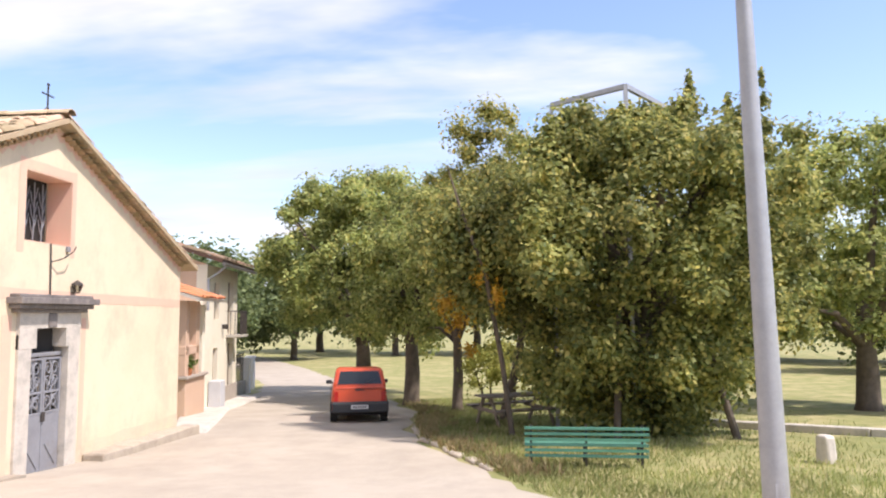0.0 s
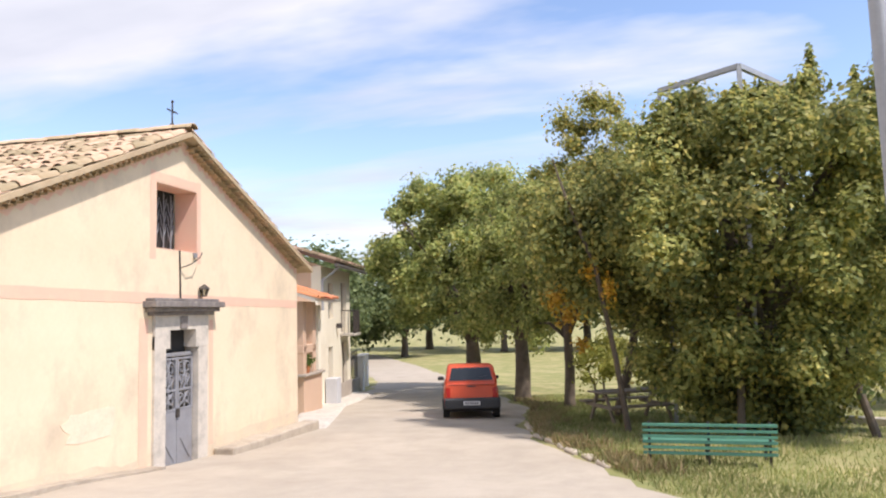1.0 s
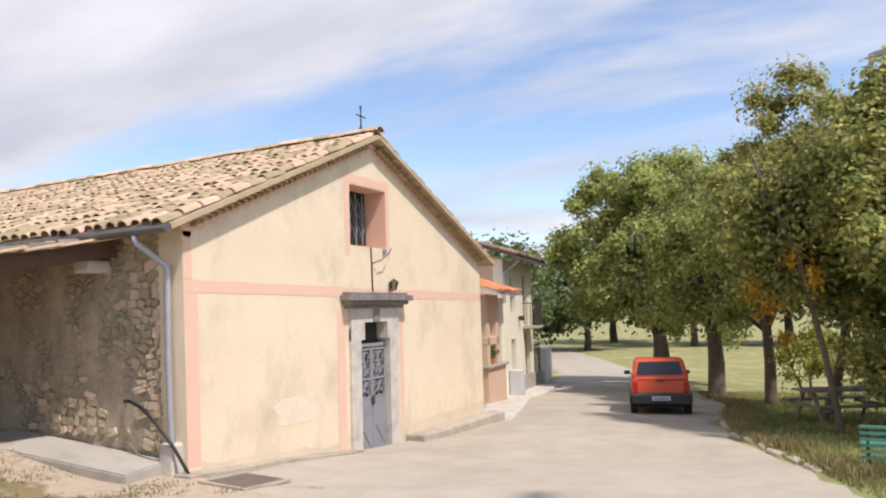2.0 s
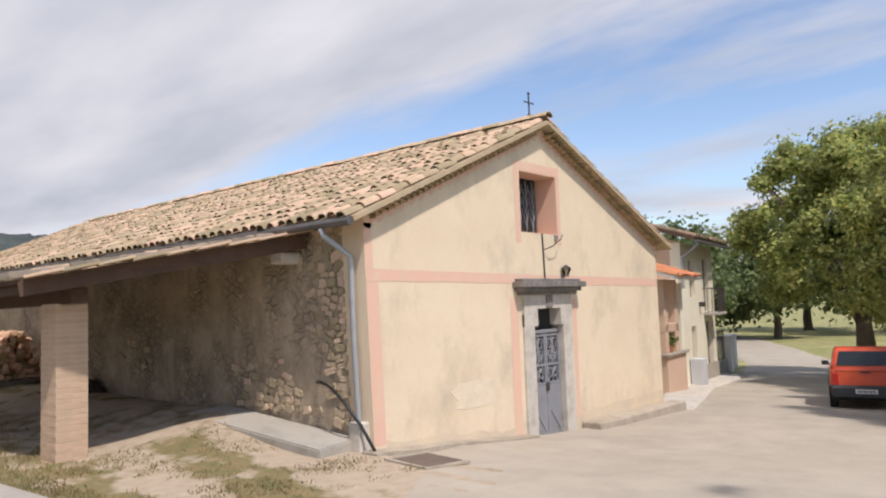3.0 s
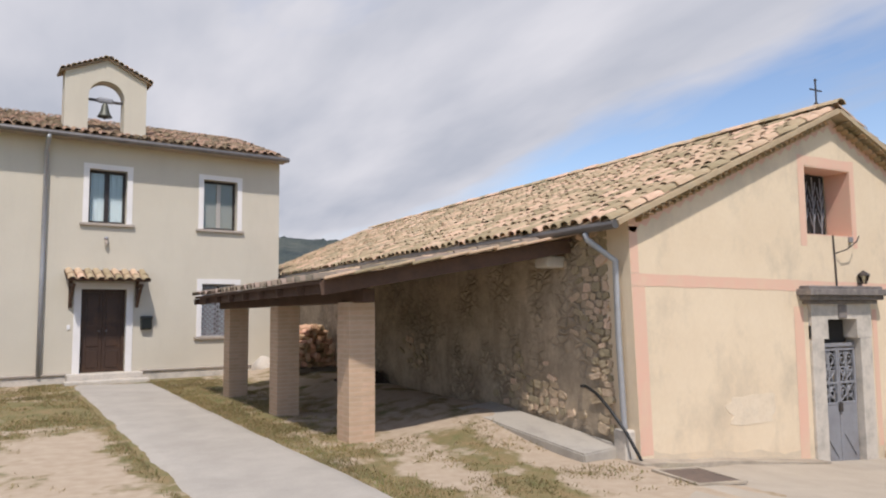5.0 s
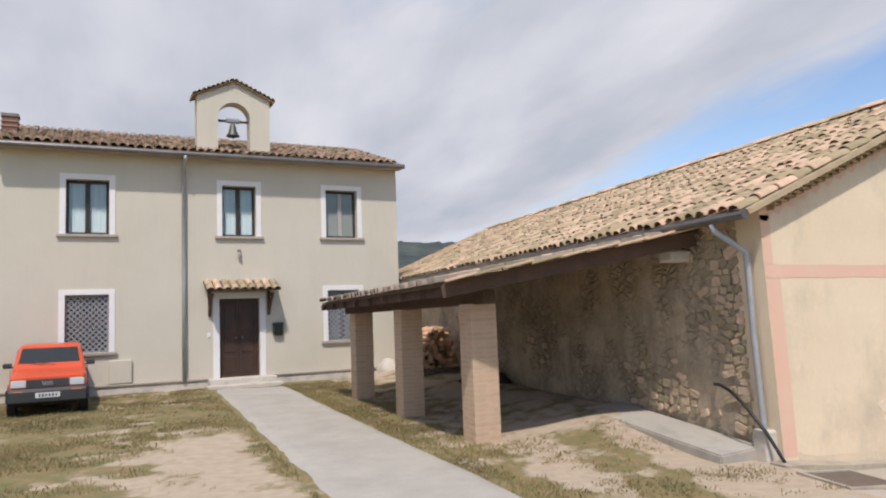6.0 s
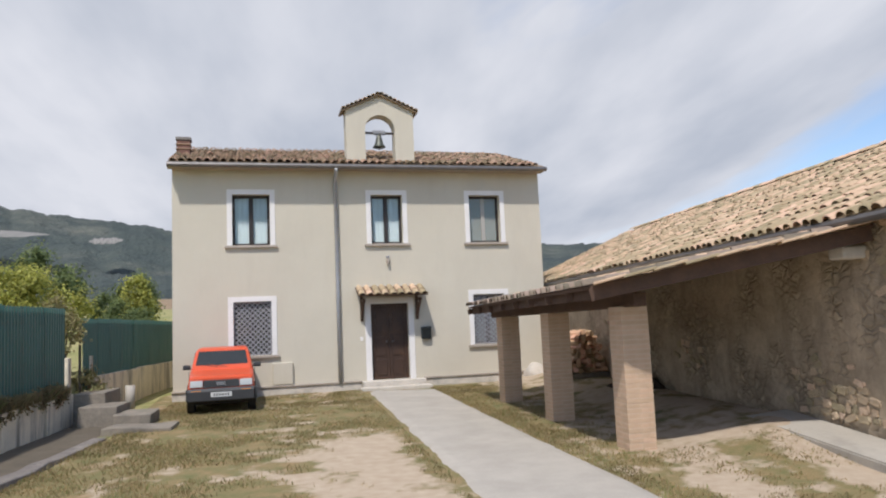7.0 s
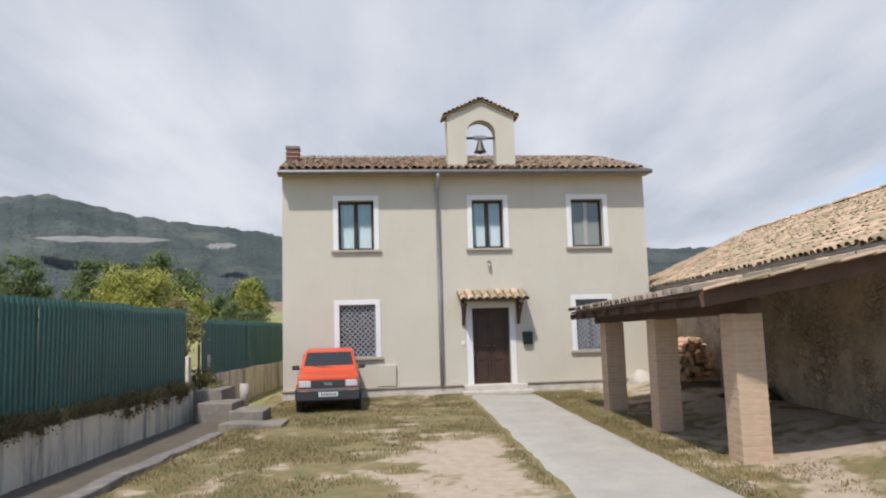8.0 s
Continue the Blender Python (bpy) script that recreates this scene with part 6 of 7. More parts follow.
# ---- green beside the lane ----
bench = thing("park_bench", "long green painted slatted bench facing away on the grass", "bench", pose(5.45, -8.40, ground_z(5.45, -8.40) + 0.0, 0, 0, -91.5))
for k in range(6):
    part("back_slat", box(-0.96, -0.20 - 0.012 * k, 0.16 + 0.086 * k, 0.96, -0.17 - 0.012 * k, 0.207 + 0.086 * k, 0.006), BENCHG, bench)
for k in range(4):
    part("seat_slat", box(-0.96, -0.10 + 0.10 * k, 0.32, 0.96, -0.03 + 0.10 * k, 0.35, 0.006), BENCHG, bench)
for x in (-0.86, 0.0, 0.86):
    b = bmesh.new()
    beam((x, -0.13, 0.0), (x, -0.21, 0.66), 0.035, 0.035, (0, 1, 0), 0, b)
    beam((x, -0.14, 0.30), (x, 0.32, 0.30), 0.04, 0.04, (0, 0, 1), 0, b)
    beam((x, 0.30, 0.0), (x, 0.28, 0.30), 0.04, 0.04, (0, 1, 0), 0, b)
    part("support", b, IRON, bench)
pz0 = ground_z(-1.0, -9.27)
pole = thing("lamp_pole", "tall tapered galvanised steel lighting pole", "pole", pose(-1.0, -9.09, pz0, -1.3, -0.6, 0))
part("shaft", tube([(0, 0, -0.1), (0, 0, 0.8), (0, 0, 5.0), (0, 0, 7.6)], [0.098, 0.091, 0.050, 0.034], 20), GALV, pole, smooth=True)
part("collar", tube([(0, 0, -0.02), (0, 0, 0.06), (0, 0, 0.09)], [0.14, 0.14, 0.08], 20), CONCRETE, pole)
part("door", box(-0.09, -0.035, 0.45, -0.066, 0.035, 0.70, 0.004), GALV, pole)
lamp_head = part("lamp_head", box(-0.12, -0.12, 7.56, 0.42, 0.12, 7.68, 0.03), GALV, pole)
part("diffuser", box(-0.04, -0.09, 7.545, 0.38, 0.09, 7.562), LENS, lamp_head)
tb = thing("picnic_table", "weathered wooden picnic table with benches", "table", pose(11.9, -7.35, ground_z(11.9, -7.35), 0, 0, -62))
for k in range(5):
    part("top_board", box(-0.95, -0.36 + 0.145 * k, 0.70, 0.95, -0.225 + 0.145 * k, 0.74, 0.005), GREYWOOD, tb)
for s in (-1, 1):
    for k in range(2):
        part("seat_board", box(-0.95, s * 0.72 - 0.14 + 0.145 * k, 0.42, 0.95, s * 0.72 - 0.005 + 0.145 * k, 0.46, 0.005), GREYWOOD, tb)
    for x in (-0.75, 0.75):
        part("leg", beam((x, s * 0.62, 0.0), (x, s * 0.20, 0.70), 0.09, 0.05, (1, 0, 0)), GREYWOOD, tb)
for x in (-0.75, 0.75):
    part("cross_beam", box(x - 0.03, -0.85, 0.34, x + 0.03, 0.85, 0.42), GREYWOOD, tb)
# low wall behind the tree, stone marker
b = bmesh.new()
lw = [(13.5, -10.6), (11.64, -12.49), (9.8, -14.8), (8.4, -17.5)]
for p, q in zip(lw, lw[1:]):
    beam((*p, ground_z(*p) + 0.03), (*q, ground_z(*q) + 0.03), 0.22, 0.22, (0, 0, 1), 0.015, b)
tagged(part("low_kerb_wall", b, LIMESTONE), "low pale kerb wall behind the old tree", "kerb", kind="structure")
b = box(-0.13, -0.10, -0.1, 0.13, 0.10, 0.42, 0.05)
for v in b.verts:
    v.co += 0.03 * Vector((noise.noise(v.co * 5), noise.noise(v.co * 4 + Vector((2, 0, 0))), 0))
st = tagged(part("stone_marker", b, LIMESTONE), "small weathered pale stone standing in the grass", "stone")
st.matrix_basis = pose(6.1, -12.35, ground_z(6.1, -12.35), 0, 3, 20)
# kerb stones along the green
ks = random.Random(8)
kl = [(4.95, -6.83), (6.8, -6.05), (8.74, -5.28), (12, -4.75)]
for p, q in zip(kl, kl[1:]):
    n = int(math.dist(p, q) / 0.55)
    for k in range(n):
        t = (k + 0.5) / n
        x, y = p[0] + (q[0] - p[0]) * t, p[1] + (q[1] - p[1]) * t - 0.12 + ks.uniform(-0.05, 0.05)
        b = box(-0.24, -0.09, -0.12, 0.24, 0.09, 0.09, 0.035)
        for v in b.verts:
            v.co += 0.035 * Vector((noise.noise(v.co * 6 + Vector((k, 0, 0))), noise.noise(v.co * 5 + Vector((0, k, 0))), noise.noise(v.co * 4 + Vector((0, 0, k)))))
        ob = tagged(part("kerb_stone", b, CEMENT), "rough grey edging stone half sunk in grass", "kerb stone", "edging stones")
        ob.matrix_basis = pose(x, y, ground_z(x, y) - 0.06, ks.uniform(-6, 6), ks.uniform(-6, 6), math.degrees(math.atan2(q[1] - p[1], q[0] - p[0])) + ks.uniform(-8, 8))

# ---- trees ----
LEAF_L = leaf_mat("linden_leaf", (0.11, 0.15, 0.05), (0.38, 0.38, 0.12), (0.62, 0.52, 0.16), 0.24)
LEAF_W = leaf_mat("walnut_leaf", (0.19, 0.24, 0.08), (0.46, 0.49, 0.16), (0.60, 0.53, 0.18), 0.2)
LEAF_Y = leaf_mat("turning_leaf", (0.17, 0.20, 0.06), (0.44, 0.41, 0.13), (0.64, 0.48, 0.11), 0.22)
LEAF_O = leaf_mat("orange_leaf", (0.48, 0.24, 0.03), (0.66, 0.46, 0.06))
LEAF_P = leaf_mat("pale_leaf", (0.24, 0.27, 0.06), (0.50, 0.47, 0.12))
LEAF_F = leaf_mat("far_leaf", (0.09, 0.13, 0.055), (0.22, 0.26, 0.10))


def g(x, y):
    return (x, y, ground_z(x, y) - 0.03)


rs = np.random.RandomState(77)
skirt = []
for k in range(60):
    a, z = rs.uniform(0, 2 * math.pi), rs.uniform(0.15, 2.2)
    r = 1.0 + 0.62 * z + rs.uniform(-0.5, 0.3)
    s = rs.uniform(0.45, 0.8)
    skirt.append((np.array([r * 0.9 * math.cos(a), r * math.sin(a), z]), np.array([s, s, s * 0.9]), s * s))
shoots = []
sr = random.Random(19)
for k in range(34):
    a, rr = sr.uniform(0, 2 * math.pi), sr.uniform(0.2, 0.95)
    x, y = 2.6 * rr * math.cos(a), 3.4 * rr * math.sin(a)
    z = 4.3 + 3.3 * math.sqrt(max(0.05, 1 - 0.8 * rr * rr)) - 0.25
    tall = sr.uniform(0.4, 1.0) * (1.7 if y < -1.0 else 0.35 if y < 2.2 else 1.2)
    z -= 0.0 if y < -1.0 or y > 2.2 else 0.35
    for h in (0.0, 0.35, 0.7, 1.0):
        w = 0.34 - 0.26 * h
        shoots.append((np.array([x + 0.1 * h, y, z + tall * h]), np.array([w, w, 0.22]), 0.16 * (1 - 0.6 * h)))
for k in range(26):
    d = rs.normal(size=3)
    d /= np.linalg.norm(d)
    c = np.array([-0.3, 3.7, 4.4]) + d * np.array([1.5, 1.5, 1.7]) * rs.uniform(0.3, 1.0)
    skirt.append((c, np.array([0.6, 0.6, 0.5]), 0.36))
for k in range(290):
    d = rs.normal(size=3)
    d /= np.linalg.norm(d)
    f = rs.uniform(0.6, 1.06)
    c = np.array([-0.1, -0.1, 4.1]) + d * np.array([3.5, 4.2, 3.45]) * f
    if c[2] > 0.5:
        s = rs.uniform(0.3, 0.72)
        skirt.append((c, np.array([s * rs.uniform(0.6, 1.05), s * rs.uniform(0.6, 1.05), s * rs.uniform(0.55, 1.15)]), s * s))
LIN = g(10.3, -10.1)
tree("linden_tree", "huge dense old linden with foliage down to the ground", LIN, 2.2, 0.42, (-0.1, -0.1, 4.3), (2.8, 3.5, 3.0), 90, 0.6, 215000, 0.115, LEAF_L, 4, limbs=9, extra=skirt + shoots)
tree("walnut_tree", "tall full green tree beside the lane", g(24.0, -1.1), 2.0, 0.34, (0, 0.2, 5.3), (3.5, 4.3, 4.6), 190, 0.62, 70000, 0.17, LEAF_W, 5)
tree("walnut_tree", "green tree with yellowing twigs beside the lane", g(19.6, -3.75), 2.3, 0.27, (0, -0.2, 4.9), (2.4, 2.5, 3.7), 90, 0.7, 48000, 0.13, LEAF_W, 6)
tree("turning_tree", "leaning tree with bare twigs turning yellow and orange", g(13.3, -7.1), 2.9, 0.12, (0.2, 0.4, 5.7), (1.8, 1.75, 3.0), 75, 0.42, 27000, 0.10, LEAF_Y, 7, limbs=14, lean=(0.3, -0.6))
tree("lane_tree", "slim green tree among the trees beside the lane", g(16.6, -5.6), 2.3, 0.16, (-0.2, 0.1, 4.6), (1.7, 2.0, 3.1), 70, 0.5, 26000, 0.115, LEAF_W, 27, limbs=8)
yt = thing("orange_branch", "drooping branches of orange autumn leaves", "branch", pose(*g(8.6, -6.6)) @ Matrix.Diagonal((0.95, 0.95, 0.95, 1)))
b = bmesh.new()
tube([(0.7, -0.7, 0), (0.6, -0.5, 1.6), (0.4, -0.15, 3.6), (0.4, 0.4, 5.1), (0.4, 0.7, 6.1)], [0.07, 0.06, 0.05, 0.035, 0.012], 7, b)
part("trunk", b, BARK, yt)
leaf_mesh("leaves", leaf_cloud([((0.1, 0.72, 2.95), np.array([0.25, 0.32, 0.26]), 1.0), ((0.1, 0.45, 2.55), np.array([0.25, 0.35, 0.3]), 0.7), ((0.0, -0.42, 3.1), np.array([0.2, 0.18, 0.36]), 0.6), ((0.1, 0.22, 1.95), np.array([0.18, 0.2, 0.2]), 0.4), ((0.1, 0.0, 3.5), np.array([0.2, 0.25, 0.3]), 0.3)], 800, 0.09, 9), LEAF_O, yt)
tree("meadow_tree", "broad green tree standing in the meadow", g(17.3, -18.3), 2.1, 0.33, (0, -0.2, 4.9), (3.5, 4.4, 4.0), 170, 0.62, 60000, 0.15, LEAF_W, 8)
tree("meadow_tree", "green tree behind the old linden", g(22.0, -13.5), 2.2, 0.28, (0, 0, 4.4), (3.0, 3.6, 3.3), 70, 1.0, 22000, 0.2, LEAF_W, 13)
for x, y, h, sd in ((17.5, -6.6, 2.3, 41), (18.2, -7.4, 2.0, 42), (20.5, -8.3, 2.6, 43), (15.6, -6.4, 1.8, 44)):
    tree("sapling", "thin pale green sapling in the long grass", g(x, y), h * 0.4, 0.04, (0, 0, h * 0.68), (0.6, 0.7, h * 0.36), 16, 0.35, 1500, 0.11, LEAF_P, sd, limbs=4)
# frame and props round the old tree
fr = thing("steel_frame", "tall galvanised steel frame standing round the old tree", "frame")
posts = [(9.53, -9.88), (10.83, -8.33), (11.43, -11.2), (12.8, -9.58)]
for x, y in posts:
    part("post", beam((x, y, ground_z(x, y) - 0.1), (x, y, 6.90), 0.085, 0.085, (0, 1, 0)), GALV, fr)
for i, k in ((0, 1), (0, 2), (1, 3), (2, 3)):
    part("top_bar", beam((*posts[i], 6.90), (*posts[k], 6.90), 0.09, 0.11), GALV, fr)
part("brace", beam((11.75, -11.3, 6.0), (10.78, -10.66, 6.88), 0.06, 0.06), GALV, fr)
for p, q in (((9.05, -11.85), (9.7, -11.3, 1.9)), ((8.9, -9.4), (9.3, -9.6, 2.4))):
    pr_ = thing("wooden_prop", "dark leaning wooden pole propping a branch", "prop", pose(*p, ground_z(*p) - 0.08), "tree props")
    part("pole", tube([(0, 0, 0), (q[0] - p[0], q[1] - p[1], q[2] - ground_z(*p))], [0.085, 0.065], 8), BARK, pr_)

# ---- far woods, hedges and hills ----
far = tree("far_tree", "distant dark green tree at the meadow edge", g(58, 12), 2.0, 0.3, (0, 0, 5.2), (4.6, 4.6, 4.6), 46, 1.5, 9000, 0.42, LEAF_F, 15, limbs=3)
tagged(far, group="far trees")
ft = random.Random(5)
for k, (x, y, s) in enumerate([(66, 4, 1.1), (70, -4, 1.3), (64, -11, 1.1), (60, -19, 1.2), (56, -28, 1.2), (50, -36, 1.1), (44, -43, 1.2), (36, -48, 1.1), (28, -52, 1.2), (54, 17, 0.9), (61, 22, 1.2), (70, 31, 1.2), (46, 15, 0.8), (50, 24, 1.1), (75, 14, 1.4), (48, -22, 0.9), (40, -31, 0.9)]):
    c = copy_thing(far, pose(*g(x, y), 0, 0, ft.uniform(0, 360)) @ Matrix.Diagonal((s, s, s * ft.uniform(0.85, 1.15), 1)))
    c.scale = (s, s, s * ft.uniform(0.85, 1.15))
tree("bright_bush", "bright yellow-green bush beyond the fence", g(-22.6, 32), 0.5, 0.12, (0, 0, 1.5), (3.2, 2.0, 2.1), 46, 0.75, 15000, 0.15, LEAF_P, 51, limbs=4)
tree("bright_bush", "yellow-green bush beyond the fence", g(-17.2, 33), 0.5, 0.12, (0, 0, 1.5), (1.2, 1.2, 1.8), 20, 0.5, 5000, 0.16, LEAF_P, 52, limbs=4)
hb = tree("hedge_tree", "dark green tree in the far hedge", g(-26, 44), 0.8, 0.15, (0, 0, 2.4), (2.6, 2.2, 2.5), 30, 0.9, 7000, 0.24, LEAF_F, 53, limbs=3)
for x, y, s in ((-32, 46, 0.9), (-38, 47, 0.95), (-21, 47, 0.7), (-16.5, 50, 0.75), (-45, 44, 1.0), (-13, 56, 0.7), (-28, 36, 0.45), (-19.6, 36, 0.45), (-16.6, 28, 0.4), (-14.8, 24, 0.35)):
    c = copy_thing(hb, pose(*g(x, y), 0, 0, ft.uniform(0, 360)))
    c.scale = (s, s, s)


DRYLEAF = leaf_mat("dry_shrub_leaf", (0.22, 0.20, 0.09), (0.42, 0.36, 0.18), (0.26, 0.29, 0.10), 0.3)
for x, y, h, sd in ((-12.75, 10.05, 1.7, 61), (-12.5, 10.55, 1.1, 62), (-13.6, 11.6, 1.9, 63)):
    tree("dry_shrub", "straw-coloured dry shrub growing in the fence gap", g(x, y), h * 0.3, 0.03, (0, 0, h * 0.6), (0.32, 0.36, h * 0.42), 16, 0.22, 1600, 0.07, DRYLEAF, sd, limbs=5)


bramble = []
br = np.random.RandomState(5)
for k in range(150):
    y = br.uniform(-7.5, 9.3)
    if noise.noise((0.3, y * 0.7, 5.0)) > -0.25:
        s = br.uniform(0.07, 0.17)
        bramble.append((np.array([-12.40 + br.uniform(-0.03, 0.07), y, 0.72 + s * br.uniform(-0.6, 1.3)]), np.array([s * 0.6, s * 1.5, s]), s * s))
tagged(leaf_mesh("bramble", leaf_cloud(bramble, 9000, 0.05, 71), leaf_mat("bramble_leaf", (0.12, 0.095, 0.055), (0.27, 0.21, 0.12), (0.15, 0.18, 0.06), 0.25), None), "dry brown bramble along the foot of the fence", "weeds", kind="stuff")


def ridge(name, label, dist, heads, material, depth, seed):
    """A far ridge: heights above the eye in degrees over a run of bearings, falling away behind."""
    b = bmesh.new()
    rows = []
    hd = [h for h, _ in heads]
    el = [e for _, e in heads]
    n = 640
    for i in range(n + 1):
        a = hd[0] + (hd[-1] - hd[0]) * i / n
        e = float(np.interp(a, hd, el)) + 0.16 * noise.noise((a * 0.9, seed, 0)) + 0.14 * noise.noise((a * 3.1, seed, 1)) + 0.10 * noise.noise((a * 9.0, seed, 2))
        d = Vector((-math.sin(radians(a)), math.cos(radians(a)), 0))
        top_z = 1.9 + dist * math.tan(radians(e))
        row = []
        for k in range(9):
            t = k / 8
            dd = dist * (0.45 + 0.55 * t)
            z = -6 + (top_z + 6) * t ** 1.3 + dist * 0.012 * noise.noise((a * 0.5, t * 4, seed + 3)) * (1 - t) * t * 4
            row.append(b.verts.new((-6.7 + d.x * dd, -7.4 + d.y * dd, z)))
        row.append(b.verts.new((-6.7 + d.x * dist * 1.5, -7.4 + d.y * dist * 1.5, -20)))
        rows.append(row)
    for p, q in zip(rows, rows[1:]):
        for k in range(len(p) - 1):
            b.faces.new((p[k], q[k], q[k + 1], p[k + 1]))
    return tagged(part(name, b, material, smooth=True), label, "hill", kind="structure")


ridge("hill", "dark wooded hillside beyond the fields", 900, [(-60, 2.0), (-30, 5.0), (-20, 5.7), (-10, 6.0), (0, 6.3), (9, 6.7), (13, 7.9), (16, 8.3), (20, 8.7), (24, 9.3), (26.5, 9.9), (28.5, 10.3), (31, 10.0), (36, 9.2), (45, 8.0), (70, 6.0), (100, 4.0)], HILL, 300, 2.0)
ridge("hill", "nearer dark wooded slope", 420, [(-14, 2.2), (0, 3.2), (10, 4.2), (20, 4.8), (30, 5.2), (45, 4.4), (70, 3.0)], HILL, 120, 6.0)


def rock_face(a0, a1, e0, e1, dist, seed):
    """A bare pale cut in the hillside: bearings and heights in degrees, ragged along its edges."""
    b = bmesh.new()
    rows = []
    for i in range(61):
        t = i / 60
        a = radians(a0 + (a1 - a0) * t)
        taper = min(1.0, 5 * t, 5 * (1 - t))
        row = []
        for k in range(4):
            e = (e0 + e1) / 2 + (e1 - e0) * (k / 3 - 0.5) * taper + 0.10 * noise.noise((t * 9, k, seed)) - 0.25 * (t - 0.5) * 0.5
            dd = dist + 12 * k + 5 * noise.noise((t * 14, k * 2, seed + 2))
            row.append(b.verts.new((-6.7 - math.sin(a) * dd, -7.1 + math.cos(a) * dd, 1.9 + dd * math.tan(radians(e)))))
        rows.append(row)
    for p, q in zip(rows, rows[1:]):
        for k in range(3):
            b.faces.new((p[k], q[k], q[k + 1], p[k + 1]))
    return tagged(part("quarry_face", b, ROCK), "long pale cut of bare rock in the wooded hillside", "rock", kind="structure")


rock_face(20.3, 29.5, 7.1, 7.5, 640, 1.0)
rock_face(15.6, 17.9, 6.75, 7.15, 640, 4.0)
for a, dd, s in ((12.6, 130, 1.0), (13.0, 95, 0.8)):
    d = Vector((-math.sin(radians(a)), math.cos(radians(a)), 0))
    c = Vector((-6.7, -7.4, 0)) + d * dd
    fh = thing("far_house", "small pale house far off among trees", "house", pose(c.x, c.y, 5.0 if dd > 100 else 3.2, 0, 0, a))
    part("wall", box(-4 * s, 0, -2, 4 * s, 5, 1.8 * s), WHITE, fh)
    slope_sheet((-4.3 * s, -0.5, 1.8 * s), (4.3 * s, -0.5, 1.8 * s), (4.3 * s, 2.5, 2.9 * s), (-4.3 * s, 2.5, 2.9 * s), 0.15, TILE_OLD, fh, "roof")
    part("roof_back", box(-4.2 * s, 2.5, 1.5, 4.2 * s, 5.2, 2.8 * s), TILE_OLD, fh)
    part("window", box(-2 * s, -0.05, 0.2, -1 * s, 0.0, 1.2), DARK, fh)

# ---- grass and weeds ----
def blades(name, label, points, height, width, material, seed, lean=0.35):
    """Upright grass blades at the points given."""
    r = np.random.RandomState(seed)
    p = np.array(points)
    n = len(p)
    a = r.uniform(0, 2 * np.pi, n)
    h = height * r.uniform(0.45, 1.3, n)
    w = width * r.uniform(0.7, 1.3, n)
    s = np.stack([np.cos(a), np.sin(a), np.zeros(n)], 1)
    l = np.stack([r.normal(0, lean, n), r.normal(0, lean, n), np.ones(n)], 1)
    v = np.stack([p - s * w[:, None], p + s * w[:, None], p + l * h[:, None] * 0.6 + s * w[:, None] * 0.6, p + l * h[:, None] + r.normal(0, 0.25, (n, 3)) * h[:, None] * 0.5], 1).reshape(-1, 3)
    me = bpy.data.meshes.new(name)
    idx = np.array([0, 1, 2, 0, 2, 3])[None] + 4 * np.arange(n)[:, None]
    me.vertices.add(4 * n)
    me.vertices.foreach_set("co", v.astype(np.float32).ravel())
    me.loops.add(6 * n)
    me.polygons.add(2 * n)
    me.loops.foreach_set("vertex_index", idx.ravel().astype(np.int32))
    me.polygons.foreach_set("loop_start", np.arange(0, 6 * n, 3, dtype=np.int32))
    me.update(calc_edges=True)
    me.materials.append(material)
    return tagged(new(name, me), label, "grass", kind="stuff")


GRASS_G = leaf_mat("green_grass", (0.20, 0.24, 0.075), (0.36, 0.37, 0.14), (0.52, 0.45, 0.24), 0.3)
GRASS_D = leaf_mat("dry_grass", (0.24, 0.19, 0.09), (0.42, 0.32, 0.17), (0.19, 0.22, 0.07), 0.4)


def right_edge(x):
    return float(np.interp(x, [p[0] for p in ROAD_R], [p[1] for p in ROAD_R]))


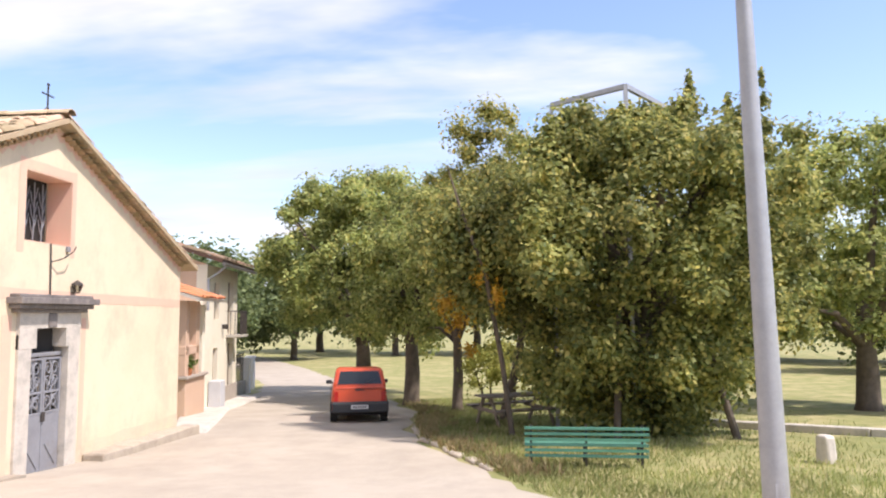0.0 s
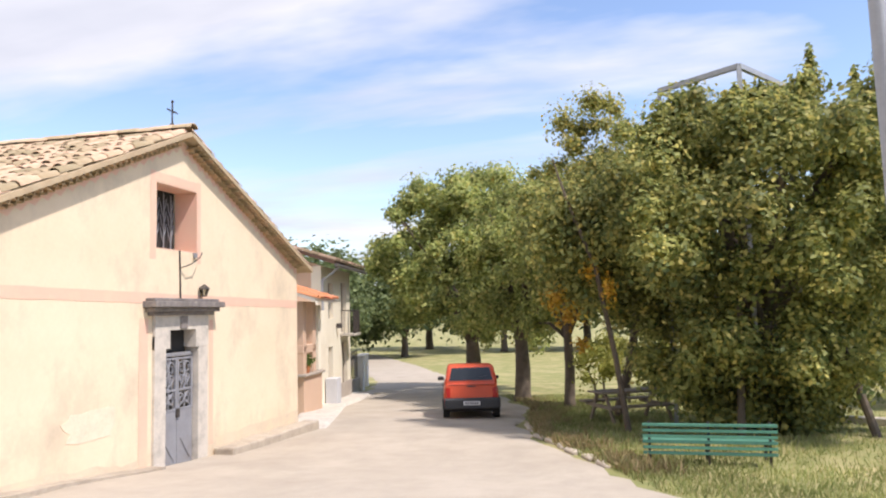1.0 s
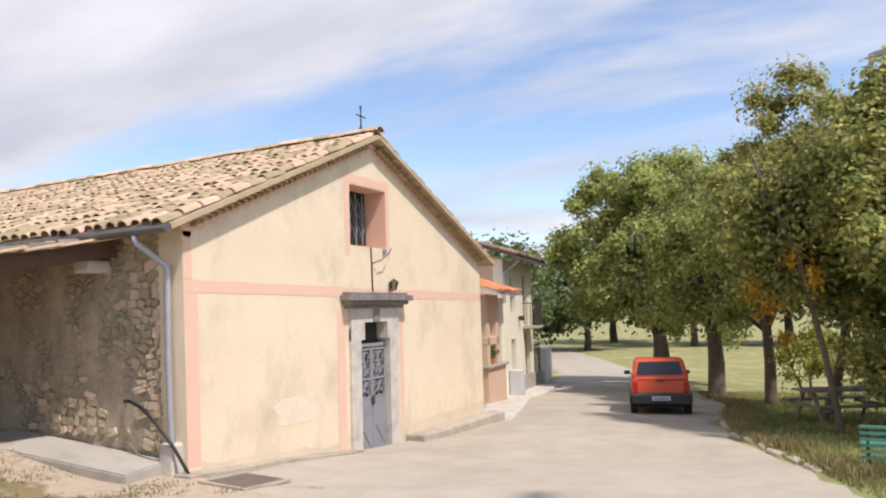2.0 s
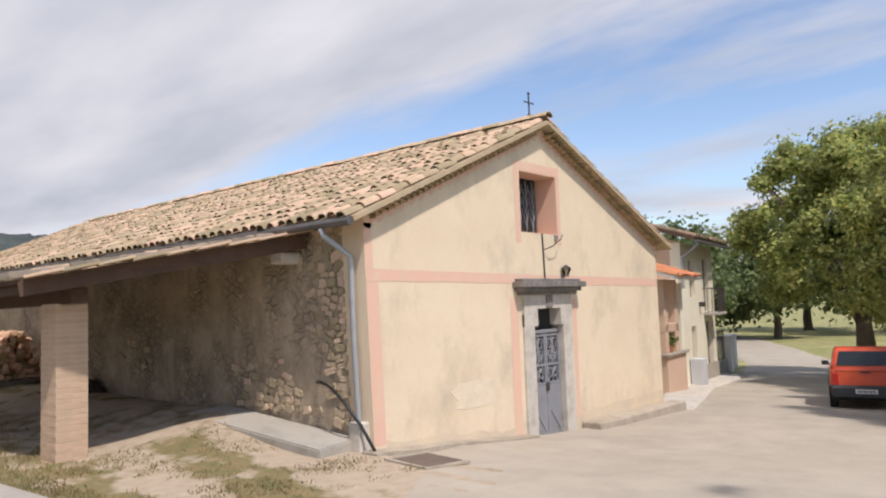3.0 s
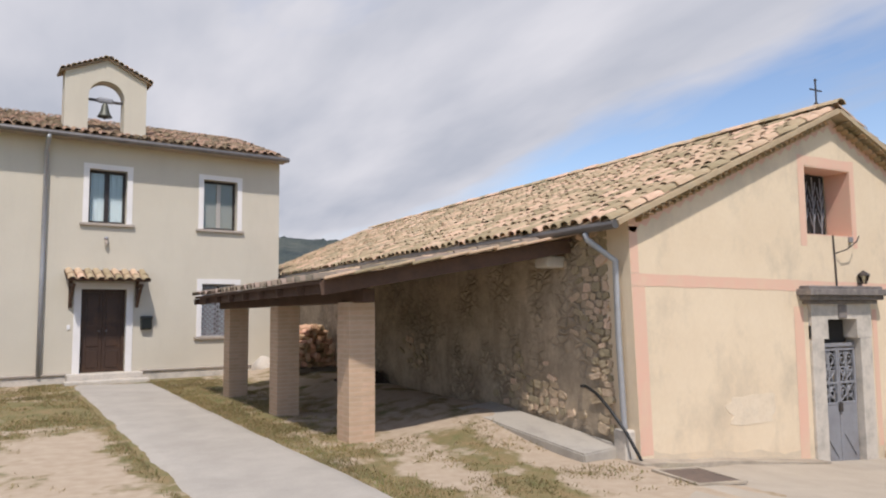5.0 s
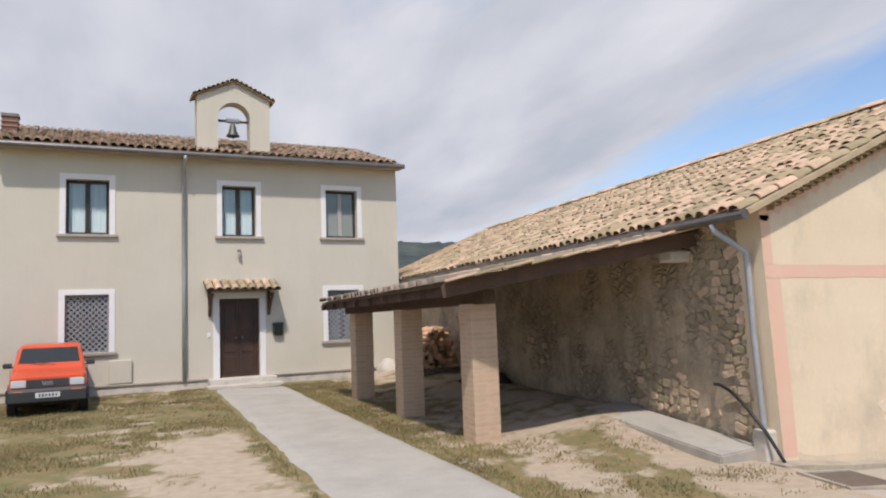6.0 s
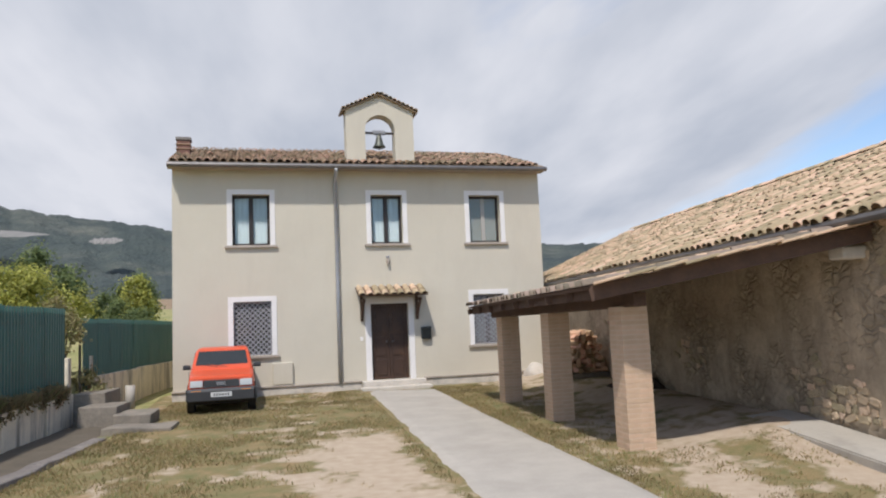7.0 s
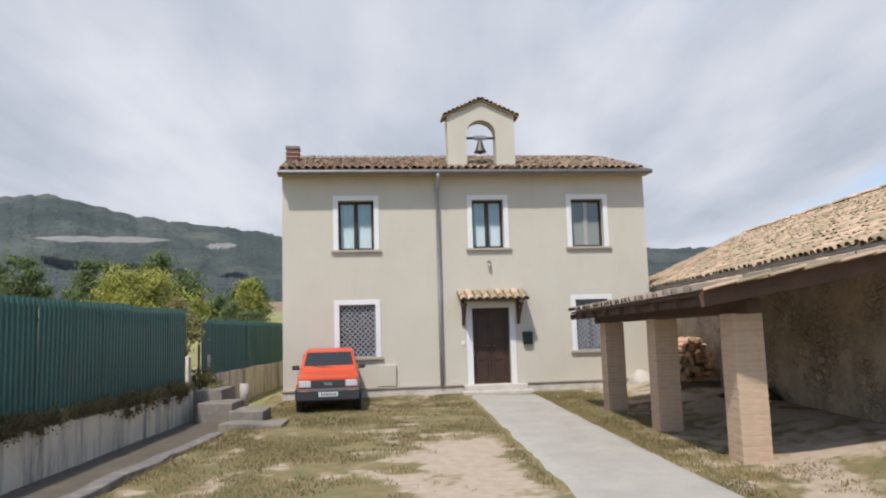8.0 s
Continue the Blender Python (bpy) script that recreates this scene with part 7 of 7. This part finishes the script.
gr = random.Random(15)
pts = []
while len(pts) < 42000:
    x = gr.uniform(0.5, 22)
    y = right_edge(x) - 0.12 - abs(gr.gauss(0, 3.6))
    if y > -16 and noise.noise((x * 0.6, y * 0.6, 3)) + gr.uniform(-0.2, 0.9) > 0.1:
        pts.append((x, y, ground_z(x, y) - 0.03))
blades("grass", "uneven green and straw grass on the green", pts, 0.10, 0.010, GRASS_G, 3)
pts = []
while len(pts) < 6000:
    x = gr.uniform(4.0, 20)
    y = right_edge(x) - 0.15 - abs(gr.gauss(0, 0.45))
    if noise.noise((x * 0.9, y * 0.9, 8)) > -0.15:
        pts.append((x, y, ground_z(x, y) - 0.02))
blades("tall_grass", "tall straw-coloured grass at the lane edge", pts, 0.17, 0.008, GRASS_D, 4)
pts = []
while len(pts) < 70000:
    x, y = gr.uniform(-11, -2.0), gr.uniform(-3.5, 13.2)
    left = float(np.interp(y, [-4, 1.4, 12.9], [-5.12, -5.38, -6.08]))
    on_path = left - 0.02 < x < left + 1.78
    bare = bare_amount(x, y) + gr.uniform(-0.25, 0.35) > 0.45
    v = noise.noise((x * 0.8, y * 0.8, 5)) + 0.5 * noise.noise((x * 2.5, y * 2.5, 6))
    edge = abs(x - left - 1.95) < 0.25
    if not on_path and (not bare or edge) and (v + gr.uniform(-0.3, 0.3) > -0.02 or edge):
        pts.append((x, y, ground_z(x, y)))
blades("dry_grass", "short dry grass tufts in the yard", pts, 0.05, 0.007, GRASS_D, 5)
pts = []
while len(pts) < 3000:
    x, y = gr.uniform(-2.6, -0.3), gr.uniform(-1.4, 2.6)
    if noise.noise((x * 1.2, y * 1.2, 15)) + 0.5 * noise.noise((x * 4, y * 4, 3)) + gr.gauss(0, 0.16) > 0.22:
        pts.append((x, y, ground_z(x, y) + 0.02))
blades("dry_grass", "mossy grass patches before the lean-to", pts, 0.026, 0.007, GRASS_D, 6)
pts = []
while len(pts) < 11000:
    y = gr.uniform(-8, 9.5)
    x = gr.gauss(-12.44, 0.045)
    if noise.noise((0, y * 1.1, 2)) + gr.uniform(-0.3, 0.3) > 0.0:
        pts.append((x, y, 0.72))
blades("weeds", "dry weeds along the foot of the fence", pts, 0.20, 0.008, leaf_mat("weed_leaf", (0.13, 0.11, 0.06), (0.30, 0.235, 0.13), (0.16, 0.19, 0.07), 0.25), 7)
